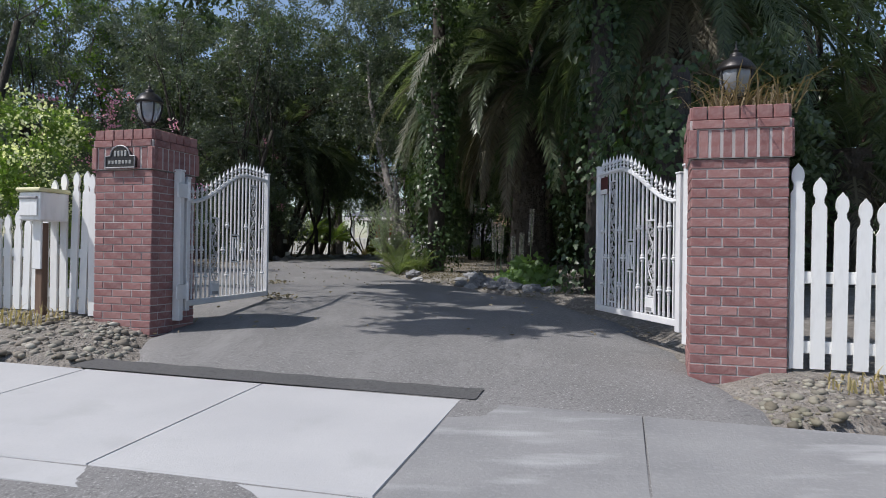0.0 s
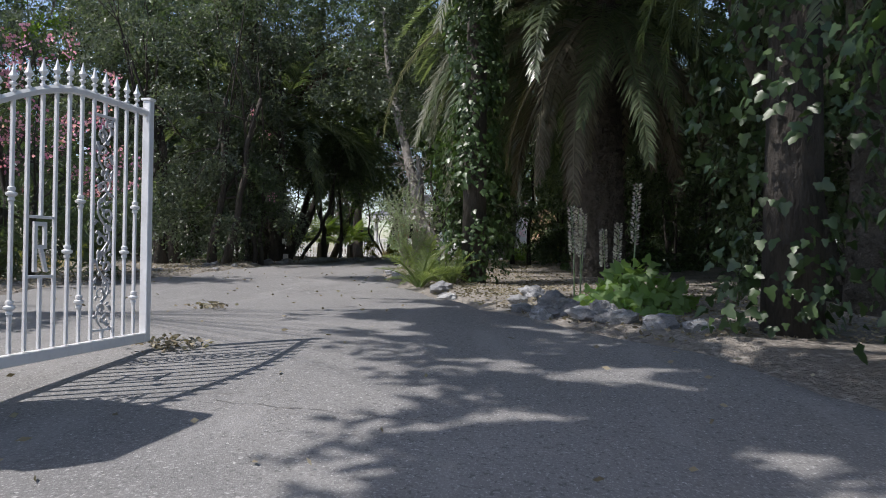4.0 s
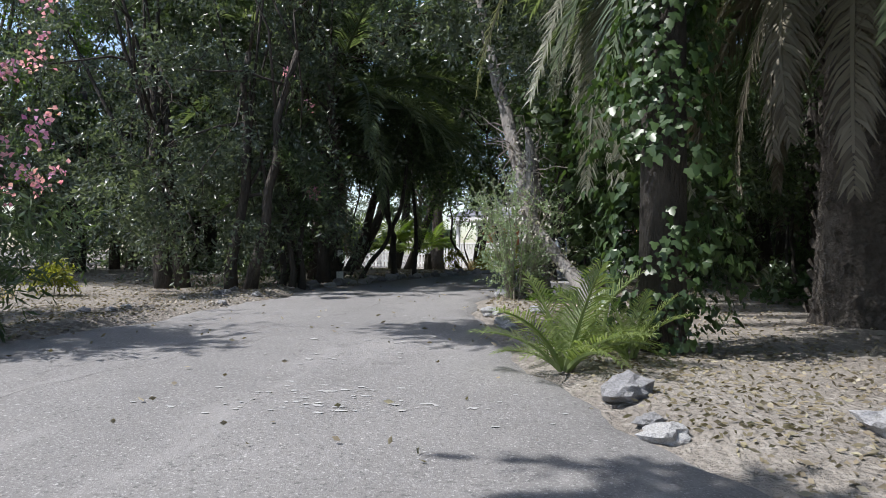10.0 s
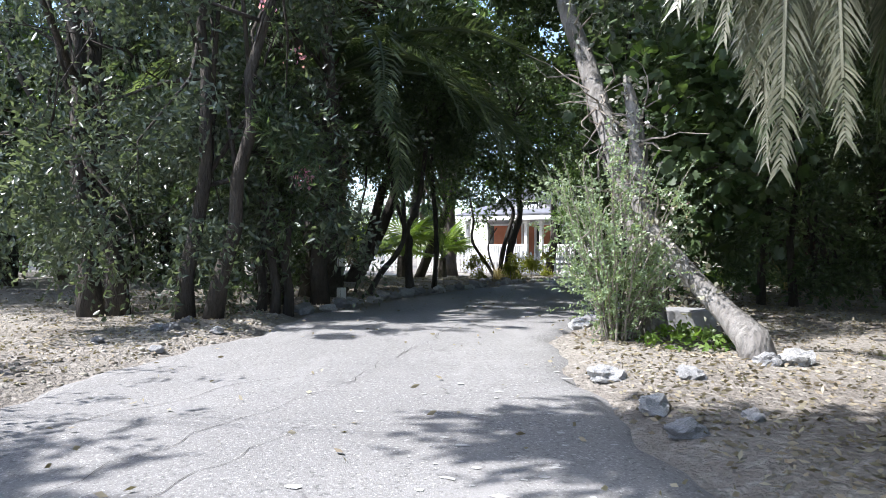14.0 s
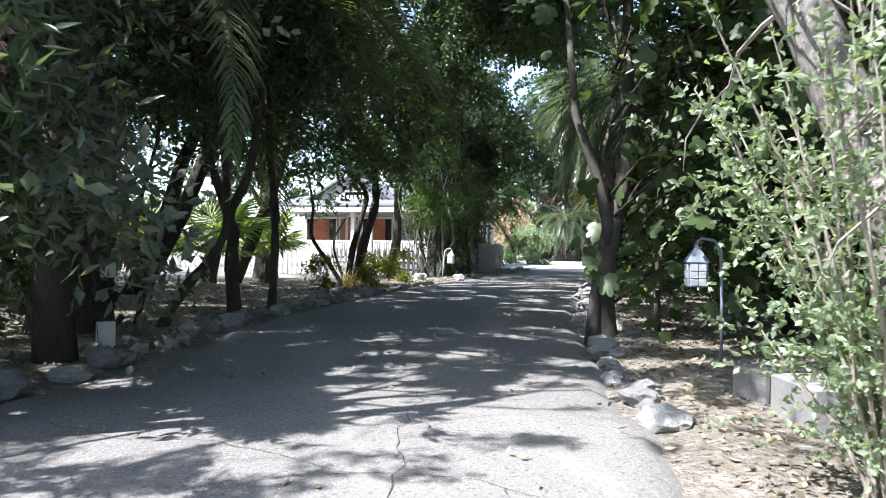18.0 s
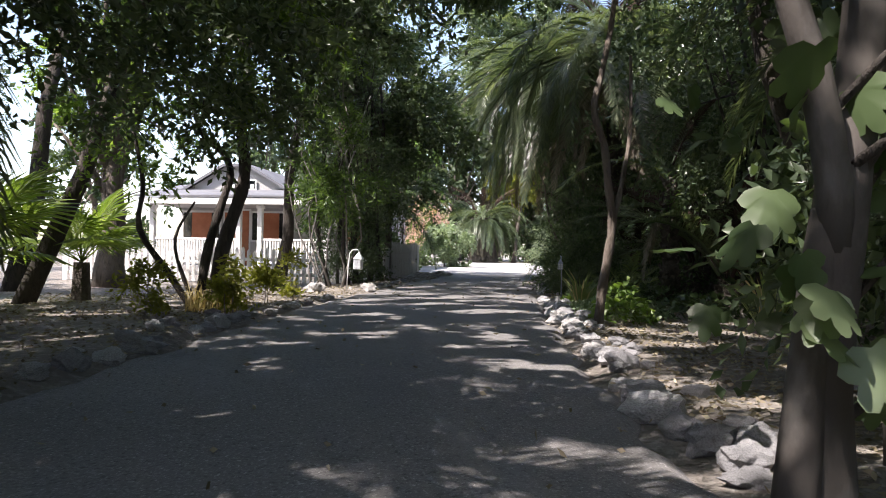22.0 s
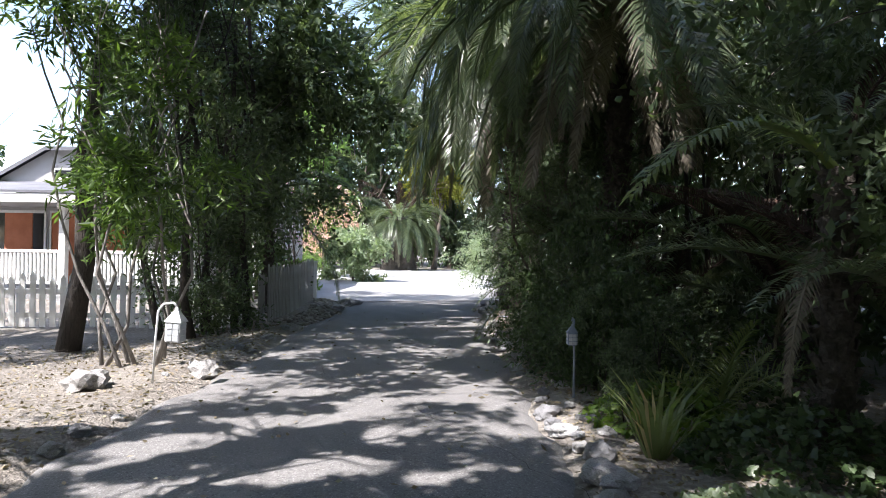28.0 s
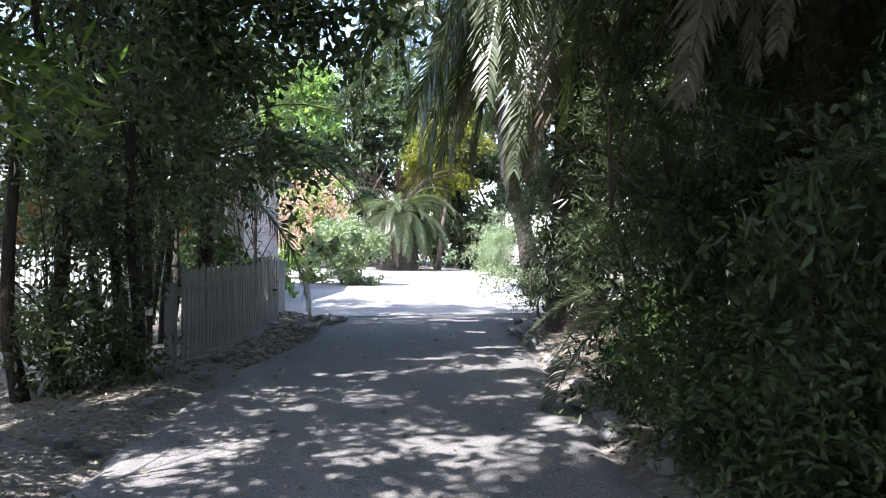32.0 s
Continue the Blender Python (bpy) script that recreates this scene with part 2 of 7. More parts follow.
def leaf_mat(name, cols, through_light=0.35, rough=0.45):
    """Leaves: colour by island, part of the light passes through."""
    m, n, l, p = material(name)
    g = n.new("ShaderNodeNewGeometry")
    r = n.new("ShaderNodeValToRGB")
    while len(r.color_ramp.elements) < len(cols):
        r.color_ramp.elements.new(0.5)
    for i, col in enumerate(cols):
        r.color_ramp.elements[i].position, r.color_ramp.elements[i].color = i / (len(cols) - 1), (*col, 1)
    l.new(g.outputs["Random Per Island"], r.inputs[0])
    blot = mix_rgb(n, l, noise_fac(n, l, 0.8, 3, 0.3, 0.7), r.outputs[0], (0.6, 0.62, 0.5), "MULTIPLY")
    l.new(blot, p.inputs["Base Color"])
    p.inputs["Roughness"].default_value = rough
    t = n.new("ShaderNodeBsdfTranslucent")
    warm = mix_rgb(n, l, 1.0, blot, (1.9, 2.0, 0.95), "MULTIPLY")
    l.new(warm, t.inputs["Color"])
    mx = n.new("ShaderNodeMixShader")
    mx.inputs[0].default_value = through_light
    l.new(p.outputs[0], mx.inputs[1])
    l.new(t.outputs[0], mx.inputs[2])
    l.new(mx.outputs[0], n["Material Output"].inputs["Surface"])
    return m


def asphalt_mat(name, a, b, light, speck):
    m, n, l, p = material(name)
    col = mix_rgb(n, l, noise_fac(n, l, 0.7, 6, 0.3, 0.7), a, b)
    grit = noise_fac(n, l, 95, 3, 0.52, 0.7)
    mul = n.new("ShaderNodeMath")
    mul.operation = "MULTIPLY"
    mul.inputs[1].default_value = speck
    l.new(grit, mul.inputs[0])
    col = mix_rgb(n, l, mul.outputs[0], col, light)
    chip = noise_fac(n, l, 60, 2, 0.64, 0.7)
    col = mix_rgb(n, l, chip, col, tuple(0.95 * q for q in light))
    pit = noise_fac(n, l, 48, 4, 0.56, 0.66)
    col = mix_rgb(n, l, pit, col, tuple(0.72 * q for q in a))
    col = mix_rgb(n, l, noise_fac(n, l, 1.1, 7, 0.55, 0.8, 0.65, (2.2, 0.5, 1)), col, tuple(1.3 * q for q in b))
    stain = noise_fac(n, l, 2.3, 8, 0.6, 0.78, 0.7)
    col = mix_rgb(n, l, stain, col, tuple(0.72 * q for q in a))
    l.new(col, p.inputs["Base Color"])
    p.inputs["Roughness"].default_value = 0.82
    bump(n, l, p, noise_fac(n, l, 140, 5, 0.3, 0.7), 0.4, 0.005)
    return m


M_ASPHALT = asphalt_mat("worn_asphalt", (0.16, 0.156, 0.153), (0.213, 0.207, 0.202), (0.44, 0.43, 0.42), 0.55)
M_PATCH = asphalt_mat("fresh_asphalt", (0.07, 0.07, 0.072), (0.1, 0.098, 0.096), (0.16, 0.16, 0.16), 0.4)
M_ROAD = asphalt_mat("road_asphalt", (0.06, 0.06, 0.065), (0.085, 0.085, 0.09), (0.2, 0.2, 0.2), 0.4)
M_COURT = surface("pale_concrete_court", (0.36, 0.355, 0.35), (0.45, 0.445, 0.44), (0.55, 0.545, 0.54), 0.6, 30, 0.85, 0.2)
M_CONC = surface("new_concrete", (0.41, 0.41, 0.415), (0.46, 0.46, 0.46), (0.34, 0.34, 0.34), 1.2, 60, 0.85, 0.25, 0.004, speck=0.2)
def stained(m, colour, scale, lo, hi, stretch=None):
    """Lays pale stains with soft edges over a surface."""
    n, l = m.node_tree.nodes, m.node_tree.links
    p = n["Principled BSDF"]
    old = p.inputs["Base Color"].links[0].from_socket
    l.new(mix_rgb(n, l, noise_fac(n, l, scale, 5, lo, hi, 0.5, stretch), old, colour), p.inputs["Base Color"])


M_CONC_OLD = surface("old_concrete", (0.21, 0.21, 0.212), (0.27, 0.268, 0.266), (0.36, 0.36, 0.355), 1.6, 45, 0.9, 0.4, 0.005)
stained(M_CONC_OLD, (0.36, 0.36, 0.36), 1.7, 0.56, 0.7, (0.7, 2.6, 1))
stained(M_CONC, (0.36, 0.36, 0.36), 2.2, 0.56, 0.8)
M_SOIL = surface("dry_soil", (0.19, 0.168, 0.145), (0.3, 0.274, 0.24), (0.46, 0.43, 0.385), 0.9, 17, 0.95, 1.0, 0.04, speck=0.7)
M_BRICK = pieces("red_brick", [(0.22, 0.1, 0.095), (0.275, 0.128, 0.12), (0.185, 0.085, 0.082), (0.32, 0.165, 0.152), (0.24, 0.108, 0.102)], 16, 0.9, 0.6, (0.42, 0.33, 0.32), 0.5)
M_MORTAR = surface("mortar", (0.38, 0.34, 0.33), (0.46, 0.42, 0.41), (0.28, 0.25, 0.24), 6, 60, 0.95, 0.5, 0.004)
M_WHITE = surface("weathered_white_paint", (0.74, 0.74, 0.72), (0.8, 0.8, 0.79), (0.5, 0.49, 0.46), 3, 22, 0.55, 0.2, 0.003, speck=0.3, stretch=(1, 1, 0.25))
# weathered boards, greyed further for the shade on the slatted fence
M_GREYWOOD = surface("weathered_shaded_boards", (0.34, 0.33, 0.31), (0.45, 0.44, 0.42), (0.2, 0.19, 0.18), 4, 26, 0.85, 0.4, 0.004, stretch=(1, 1, 0.2))
M_IRON = surface("white_painted_iron", (0.68, 0.68, 0.69), (0.76, 0.76, 0.76), (0.45, 0.42, 0.4), 4, 40, 0.45, 0.15, 0.002, speck=0.2)
M_PLATE = surface("grey_steel_plate", (0.22, 0.22, 0.23), (0.32, 0.32, 0.33), (0.45, 0.45, 0.45), 5, 40, 0.5, 0.2, 0.003, 0.3)
M_DARK_METAL = surface("dark_bronze", (0.03, 0.03, 0.035), (0.06, 0.055, 0.05), (0.12, 0.11, 0.1), 8, 60, 0.4, 0.3, 0.003, 0.7)
M_POST = surface("brown_post_wood", (0.12, 0.075, 0.05), (0.19, 0.12, 0.085), (0.08, 0.05, 0.04), 6, 40, 0.85, 0.5, 0.004, stretch=(1, 1, 0.1))
M_STONE = pieces("border_stone", [(0.3, 0.3, 0.31), (0.45, 0.45, 0.46), (0.22, 0.22, 0.23), (0.55, 0.55, 0.55), (0.38, 0.37, 0.36)], 24, 0.92, 1.0, (0.12, 0.12, 0.12), 0.8)
M_COBBLE = leaf_mat("river_cobble", [(0.16, 0.135, 0.115), (0.3, 0.26, 0.225), (0.42, 0.39, 0.35), (0.2, 0.18, 0.16), (0.5, 0.47, 0.43), (0.26, 0.22, 0.19)], 0.0, 0.8)
M_BARK = surface("grey_brown_bark", (0.13, 0.105, 0.085), (0.2, 0.17, 0.145), (0.06, 0.05, 0.04), 5, 24, 0.95, 1.0, 0.02, speck=0.7, stretch=(1, 1, 0.3))
M_BARK_PALE = surface("pale_grey_bark", (0.16, 0.148, 0.138), (0.28, 0.265, 0.248), (0.07, 0.062, 0.055), 5, 16, 0.95, 1.0, 0.02, speck=0.7, stretch=(1, 1, 0.35))
M_BARK_DARK = surface("dark_bark", (0.05, 0.043, 0.037), (0.09, 0.077, 0.066), (0.025, 0.021, 0.018), 6, 30, 0.95, 1.0, 0.02, speck=0.6, stretch=(1, 1, 0.3))
M_PALM_BARK = surface("palm_trunk_bark", (0.065, 0.055, 0.046), (0.12, 0.104, 0.088), (0.035, 0.028, 0.024), 4, 18, 0.95, 1.0, 0.03, speck=0.7)
M_TWIG = surface("dead_grey_twigs", (0.24, 0.21, 0.18), (0.34, 0.3, 0.26), (0.12, 0.1, 0.09), 5, 30, 0.95, 0.5, 0.005)
M_OAK = leaf_mat("oak_leaves", [(0.052, 0.079, 0.047), (0.093, 0.134, 0.076), (0.14, 0.186, 0.117), (0.084, 0.123, 0.076)], 0.36, 0.28)
M_OLIVE = leaf_mat("grey_green_leaves", [(0.068, 0.09, 0.077), (0.121, 0.15, 0.126), (0.181, 0.211, 0.192), (0.09, 0.121, 0.085)], 0.32, 0.3)
M_BRIGHT = leaf_mat("bright_green_leaves", [(0.092, 0.158, 0.037), (0.145, 0.238, 0.053), (0.198, 0.277, 0.076), (0.106, 0.185, 0.045)], 0.45, 0.45)
M_YELLOW = leaf_mat("yellow_green_leaves", [(0.17, 0.18, 0.03), (0.26, 0.26, 0.05), (0.2, 0.22, 0.05)], 0.45, 0.5)
M_IVY = leaf_mat("ivy_leaves", [(0.034, 0.064, 0.024), (0.055, 0.095, 0.036), (0.085, 0.135, 0.054), (0.042, 0.078, 0.032)], 0.25, 0.38)
M_FIG = leaf_mat("fig_leaves", [(0.05, 0.085, 0.034), (0.078, 0.125, 0.054), (0.115, 0.165, 0.08)], 0.32, 0.42)
M_SHRUB = leaf_mat("pale_shrub_leaves", [(0.184, 0.25, 0.168), (0.267, 0.333, 0.239), (0.333, 0.4, 0.309), (0.217, 0.283, 0.191)], 0.35, 0.45)
# lighter green with the sunlight on these leaves put into the colour
M_SUNTONE = leaf_mat("sun_lightened_leaves", [(0.16, 0.26, 0.1), (0.23, 0.34, 0.15), (0.19, 0.3, 0.12)], 0.45, 0.5)
M_DRYPALE = leaf_mat("pale_dry_growth", [(0.5, 0.47, 0.42), (0.62, 0.59, 0.54), (0.36, 0.33, 0.3)], 0.1, 0.9)
M_FAR = leaf_mat("blue_green_leaves", [(0.06, 0.095, 0.06), (0.09, 0.13, 0.085), (0.12, 0.16, 0.1)], 0.35, 0.5)
M_FROND = leaf_mat("palm_frond_green", [(0.07, 0.098, 0.064), (0.118, 0.154, 0.096), (0.185, 0.22, 0.15)], 0.4, 0.3)
M_FROND_LIGHT = leaf_mat("young_palm_green", [(0.14, 0.19, 0.075), (0.2, 0.25, 0.11), (0.27, 0.31, 0.17)], 0.4, 0.35)
M_FROND_DEAD = leaf_mat("dead_palm_frond", [(0.15, 0.13, 0.105), (0.26, 0.23, 0.19), (0.1, 0.08, 0.06)], 0.15, 0.7)
M_PINK = leaf_mat("pink_petals", [(0.62, 0.2, 0.52), (0.78, 0.43, 0.7), (0.68, 0.27, 0.6)], 0.4, 0.55)
M_CREAM = leaf_mat("cream_petals", [(0.75, 0.75, 0.6), (0.85, 0.84, 0.72)], 0.4, 0.55)
M_LITTER = leaf_mat("dry_leaf_litter", [(0.26, 0.21, 0.155), (0.38, 0.325, 0.25), (0.17, 0.135, 0.1), (0.5, 0.45, 0.365)], 0.1, 0.85)
M_DRYGRASS = leaf_mat("dry_grass", [(0.42, 0.33, 0.18), (0.55, 0.45, 0.27), (0.34, 0.26, 0.14)], 0.25, 0.8)

# ---- ground, drive, pavement, road ----
def grid_mesh(name, xs, ys, zf, mat):
    X, Y = np.meshgrid(xs, ys)
    v = np.stack([X, Y, zf(X, Y)], -1).reshape(-1, 3)
    a = (np.arange(len(ys) - 1)[:, None] * len(xs) + np.arange(len(xs) - 1)[None]).ravel()
    return fast_mesh(name, v, np.stack([a, a + 1, a + 1 + len(xs), a + len(xs)], 1), mat, True)


far_steps = np.array([16, 22, 32, 50, 90, 180, 400, 900])
gx = np.concatenate([-far_steps[::-1], np.arange(-14, 15.01, 0.17), far_steps + 1])
gy = np.concatenate([[-900, -300, -100, -40, -15, -6, 0, 1.5], np.arange(2, 46, 0.17), np.array([48, 52, 56, 62, 75, 110, 200, 500, 950])])
tagged(new("ground", grid_mesh("ground", gx, gy, soil_z, M_SOIL)), "dry sandy soil with scattered leaf litter", "ground", kind="structure")

def drive_z(x, y):
    """Top of the asphalt, slightly crowned."""
    s = np.clip((x - left_x(y)) / (right_x(y) - left_x(y)), 0, 1)
    return base_z(y) + 0.012 * np.sin(math.pi * s) + 0.004 * np.sin(3 * x + 2 * y)


# the drive is one strip of worn asphalt between its two edges
ys = np.arange(2.2, 40.31, 0.15)
cols = 26
rows = []
for y in ys:
    a, b = left_x(y), right_x(y)
    a += 0.05 * math.sin(5 * y) + 0.03 * math.sin(13 * y + 1)
    b += 0.05 * math.sin(4.3 * y + 2) + 0.03 * math.sin(11 * y)
    s = np.linspace(0, 1, cols)
    x = a + (b - a) * s
    z = drive_z(x, y)
    z[0] -= 0.06
    z[-1] -= 0.06
    rows.append(np.stack([x, np.full(cols, y), z], 1))
v = np.concatenate(rows)
a = (np.arange(len(ys) - 1)[:, None] * cols + np.arange(cols - 1)[None]).ravel()
tagged(new("driveway", fast_mesh("driveway", v, np.stack([a, a + 1, a + 1 + cols, a + cols], 1), M_ASPHALT, True)), "sun-bleached grey asphalt driveway, cracked and speckled", "driveway", kind="structure")

# the bright court at the drive's end
ys = np.arange(40.0, 57.9, 0.6)
v, cols = [], 12
for y in ys:
    s = np.linspace(0, 1, cols)
    x = left_x(y) + (right_x(y) - left_x(y)) * s
    v.append(np.stack([x, np.full(cols, y), np.full(cols, base_z(y) + 0.018)], 1))
a = (np.arange(len(ys) - 1)[:, None] * cols + np.arange(cols - 1)[None]).ravel()
tagged(new("court", fast_mesh("court", np.concatenate(v), np.stack([a, a + 1, a + 1 + cols, a + cols], 1), M_COURT, True)), "pale sunlit concrete court at the drive's end", "court", kind="structure")

# street frame: U runs along the kerb, V into the property
SU, SV, SO = Vector((0.969, -0.245)), Vector((0.245, 0.969)), Vector((0.12, 4.15))


def street(u, v):
    p = SO + SU * u + SV * v
    return p.x, p.y


def slab(u0, u1, v0, v1, lift, thick, mat, name, gap=0.0025):
    g = Geo()
    top = []
    for u, w in ((u0 + gap, v0 + gap), (u1 - gap, v0 + gap), (u1 - gap, v1 - gap), (u0 + gap, v1 - gap)):
        x, y = street(u, w)
        top.append(Vector((x, y, float(base_z(y)) + lift)))
    mid = sum(top, Vector()) / 4
    ring = [p - Vector((0, 0, 0.008)) for p in top]
    inner = [p + (mid - p).normalized() * 0.006 for p in top]
    low = [p - Vector((0, 0, thick)) for p in top]
    f = [(0, 1, 2, 3)] + [(i + 4, (i + 1) % 4 + 4, (i + 1) % 4, i) for i in range(4)] + [(i + 8, (i + 1) % 4 + 8, (i + 1) % 4 + 4, i + 4) for i in range(4)]
    return g.add(inner + ring + low, f).mesh(name, mat)


pavement = thing("pavement", "concrete pavement of pale new and grey old panels", "pavement", kind="structure")
edges_new = [-14.3, -13, -11.7, -10.4, -9.1, -7.8, -6.5, -5.2, -3.9, -2.59, -1.28, 0.0]
for u0, u1 in zip(edges_new, edges_new[1:]):
    part("panel", slab(u0, u1, -1.51, 0.0, 0.016, 0.12, M_CONC, "panel"), pavement, "pale new concrete panel")
for u0, u1 in ((0.0, 1.02), (1.02, 2.3), (2.3, 3.6), (3.6, 4.9), (4.9, 6.2), (6.2, 7.5), (7.5, 8.8), (8.8, 10.1), (10.1, 11.4), (11.4, 12.7)):
    part("panel", slab(u0, u1, -1.51, -0.02, 0.012, 0.12, M_CONC_OLD, "panel"), pavement, "stained grey old concrete panel")
kerb = thing("kerb", "low concrete kerb along the street", "kerb", kind="structure")
for i in range(-8, 8):
    part("kerb_stone", slab(i * 1.8, i * 1.8 + 1.8, -1.73, -1.52, 0.01, 0.25, M_CONC if i < 0 else M_CONC_OLD, "kerb_stone"), kerb)
patch = Geo()
for i in range(24):
    u0, u1 = -2.75 + i * 0.118, -2.75 + (i + 1) * 0.118
    w0, w1 = 0.27 + 0.012 * math.sin(i * 1.9), 0.27 + 0.012 * math.sin((i + 1) * 1.9)
    q = [street(u0, 0.012), street(u1, 0.012), street(u1, w1), street(u0, w0)]
    patch.add([(x, y, float(base_z(y)) + 0.02) for x, y in q], [(0, 1, 2, 3)])
tagged(new("asphalt_patch", patch.mesh("asphalt_patch", M_PATCH)), "dark strip of fresh asphalt behind the pavement", "asphalt patch", kind="structure")
road = Geo()
for i in range(-20, 20):
    for j in range(6):
        w0, w1 = -1.735 - j * 1.5, -1.735 - (j + 1) * 1.5
        q = [street(i * 2, w0), street(i * 2 + 2, w0), street(i * 2 + 2, w1), street(i * 2, w1)]
        road.add([(x, y, -0.09 + 0.02 * math.sin(j * 0.9)) for x, y in q], [(3, 2, 1, 0)])
tagged(new("road", road.mesh("road", M_ROAD)), "dark asphalt street", "road", kind="structure")

# cracks in the drive: thin dark seams a little above it
def crack(x0, y0, x1, y1, seed, width=0.0028):
    r = random.Random(seed)
    n = max(10, int(math.hypot(x1 - x0, y1 - y0) / 0.1))
    pts = []
    off = 0
    for i in range(n + 1):
        s = i / n
        off = 0.8 * off + r.uniform(-0.045, 0.045)
        nx, ny = -(y1 - y0), x1 - x0
        k = math.hypot(nx, ny)
        pts.append((x0 + (x1 - x0) * s + nx / k * off, y0 + (y1 - y0) * s + ny / k * off))
    g = Geo()
    for (ax, ay), (bx, by) in zip(pts, pts[1:]):
        k = math.hypot(bx - ax, by - ay)
        nx, ny = -(by - ay) / k, (bx - ax) / k
        w0, w1 = width * r.uniform(0.3, 1), width * r.uniform(0.3, 1)
        q = [(ax - nx * w0, ay - ny * w0), (bx - nx * w1, by - ny * w1), (bx + nx * w1, by + ny * w1), (ax + nx * w0, ay + ny * w0)]
        g.add([(x, y, float(drive_z(x, y)) + 0.0035) for x, y in q], [(0, 1, 2, 3)])
    return g


M_CRACK = surface("crack_dirt", (0.05, 0.048, 0.045), (0.09, 0.085, 0.08), (0.16, 0.15, 0.13), 8, 60, 0.95, 0.3)
cracks = Geo()
for i, q in enumerate(((-3.9, 10.6, -3.0, 15.2), (-3.9, 12.8, -2.9, 17.4), (-4.4, 14.4, -3.4, 16.4), (-3.0, 17.0, -2.6, 20.0), (-4.2, 19.2, -2.4, 18.2), (1.2, 27.8, 0.4, 33.0), (-3.6, 11.5, -2.6, 10.9), (-1.3, 7.46, -0.05, 7.22))):
    g = crack(*q, i)
    cracks.add(g.v, g.f)
tagged(new("cracks", cracks.mesh("cracks", M_CRACK)), "thin dirt-filled cracks in the asphalt", "cracks", kind="structure")

# worn-through pale spots of the drive
M_SPOT = surface("worn_pale_aggregate", (0.33, 0.33, 0.33), (0.44, 0.44, 0.43), (0.24, 0.24, 0.24), 9, 70, 0.9, 0.5, 0.004)
spots = Geo()
r = random.Random(5)
for cx, cy, n, sx, sy in ((-2.05, 12.5, 90, 0.3, 0.25), (-2.0, 15.2, 120, 0.35, 0.8), (-1.75, 12.4, 60, 0.5, 0.15), (-2.3, 13.8, 50, 0.4, 0.5)):
    for _ in range(n):
        x, y = r.gauss(cx, sx), r.gauss(cy, sy)
        rad = 0.004 + 0.022 * r.random() ** 2.5
        k = r.randint(6, 9)
        ring = []
        for i in range(k):
            a = 2 * math.pi * i / k
            q = rad * r.uniform(0.35, 1.3)
            ring.append((x + q * 1.4 * math.cos(a), y + q * math.sin(a), float(drive_z(x, y)) + 0.0035))
        spots.add(ring, [tuple(range(k))])
tagged(new("worn_spots", spots.mesh("worn_spots", M_SPOT)), "pale worn spots in the asphalt", "worn spots", kind="structure")

# ---- brick gate pillars ----
GATE = -16.5


def at(x, y, z, turn=GATE):
    return pose(x, y, z, 0, 0, turn)


ROW = 0.0662
brick_long = Geo().box(-0.097, 0, 0, 0.097, 0.05, 0.057, c=0.003).mesh("brick", M_BRICK)
brick_half = Geo().box(-0.047, 0, 0, 0.047, 0.05, 0.058, c=0.003).mesh("brick", M_BRICK)
brick_soldier = Geo().box(-0.029, 0, 0, 0.029, 0.05, 0.19, c=0.003).mesh("brick", M_BRICK)
brick_cap = Geo().box(-0.0475, 0, 0, 0.0475, 0.1, 0.09, c=0.005).mesh("brick", M_BRICK)


def pillar(name, label, x, y, z, seed):
    """x, y: the front left corner; the sides are 0.61 m."""
    r = random.Random(seed)
    W = 0.61
    post = thing(name, label, "gate pillar", at(x, y, z), "brick gate pillars")
    core = Geo().box(0.005, 0.005, -0.2, W - 0.005, W - 0.005, 21 * ROW, c=0.002)
    core.box(-0.012, -0.012, 21 * ROW + 0.004, W + 0.012, W + 0.012, 24.95 * ROW, c=0.002)
    part("core", core.mesh("core", M_MORTAR), post)
    sides = [(Vector((0, 0, 0)), 0), (Vector((W, 0, 0)), 90), (Vector((W, W, 0)), 180), (Vector((0, W, 0)), 270)]

    def lay(mesh, along, up, corner, turn, out=0.0):
        m = Matrix.Translation(corner) @ pose(0, 0, 0, 0, 0, turn) @ pose(along, -out + r.uniform(-0.002, 0.002), up, r.uniform(-0.6, 0.6), 0, r.uniform(-0.5, 0.5))
        part("brick", mesh, post, "", m)

    for corner, turn in sides:
        for k in range(-3, 21):
            up = k * ROW + 0.005
            xs = [(0.1, 1), (0.304, 1), (0.508, 1)] if k % 2 == 0 else [(0.05, 0), (0.203, 1), (0.407, 1), (0.56, 0)]
            for a, big in xs:
                lay(brick_long if big else brick_half, a, up, corner, turn)
        for i in range(9):
            lay(brick_soldier, 0.001 + i * 0.076, 21 * ROW + 0.008, corner, turn, 0.016)
        for i in range(3):
            lay(brick_long, 0.1 + i * 0.205, 24 * ROW + 0.006, corner, turn, 0.026)
        for i in range(6):
            lay(brick_cap, 0.05 + i * 0.102, 25 * ROW + 0.002, corner, turn, 0.012)
    top = Geo().box(0.03, 0.03, 24.9 * ROW, W - 0.03, W - 0.03, 26.2 * ROW, c=0.01)
    part("cap", top.mesh("cap", M_MORTAR), post)
    return post


pillar("brick_pillar", "red brick gate pillar with a number plaque and lantern", -3.13, 6.375, 0.255, 1)
pillar("brick_pillar", "red brick gate pillar overgrown with dry grass on top", 1.69, 4.85, 0.22, 2)

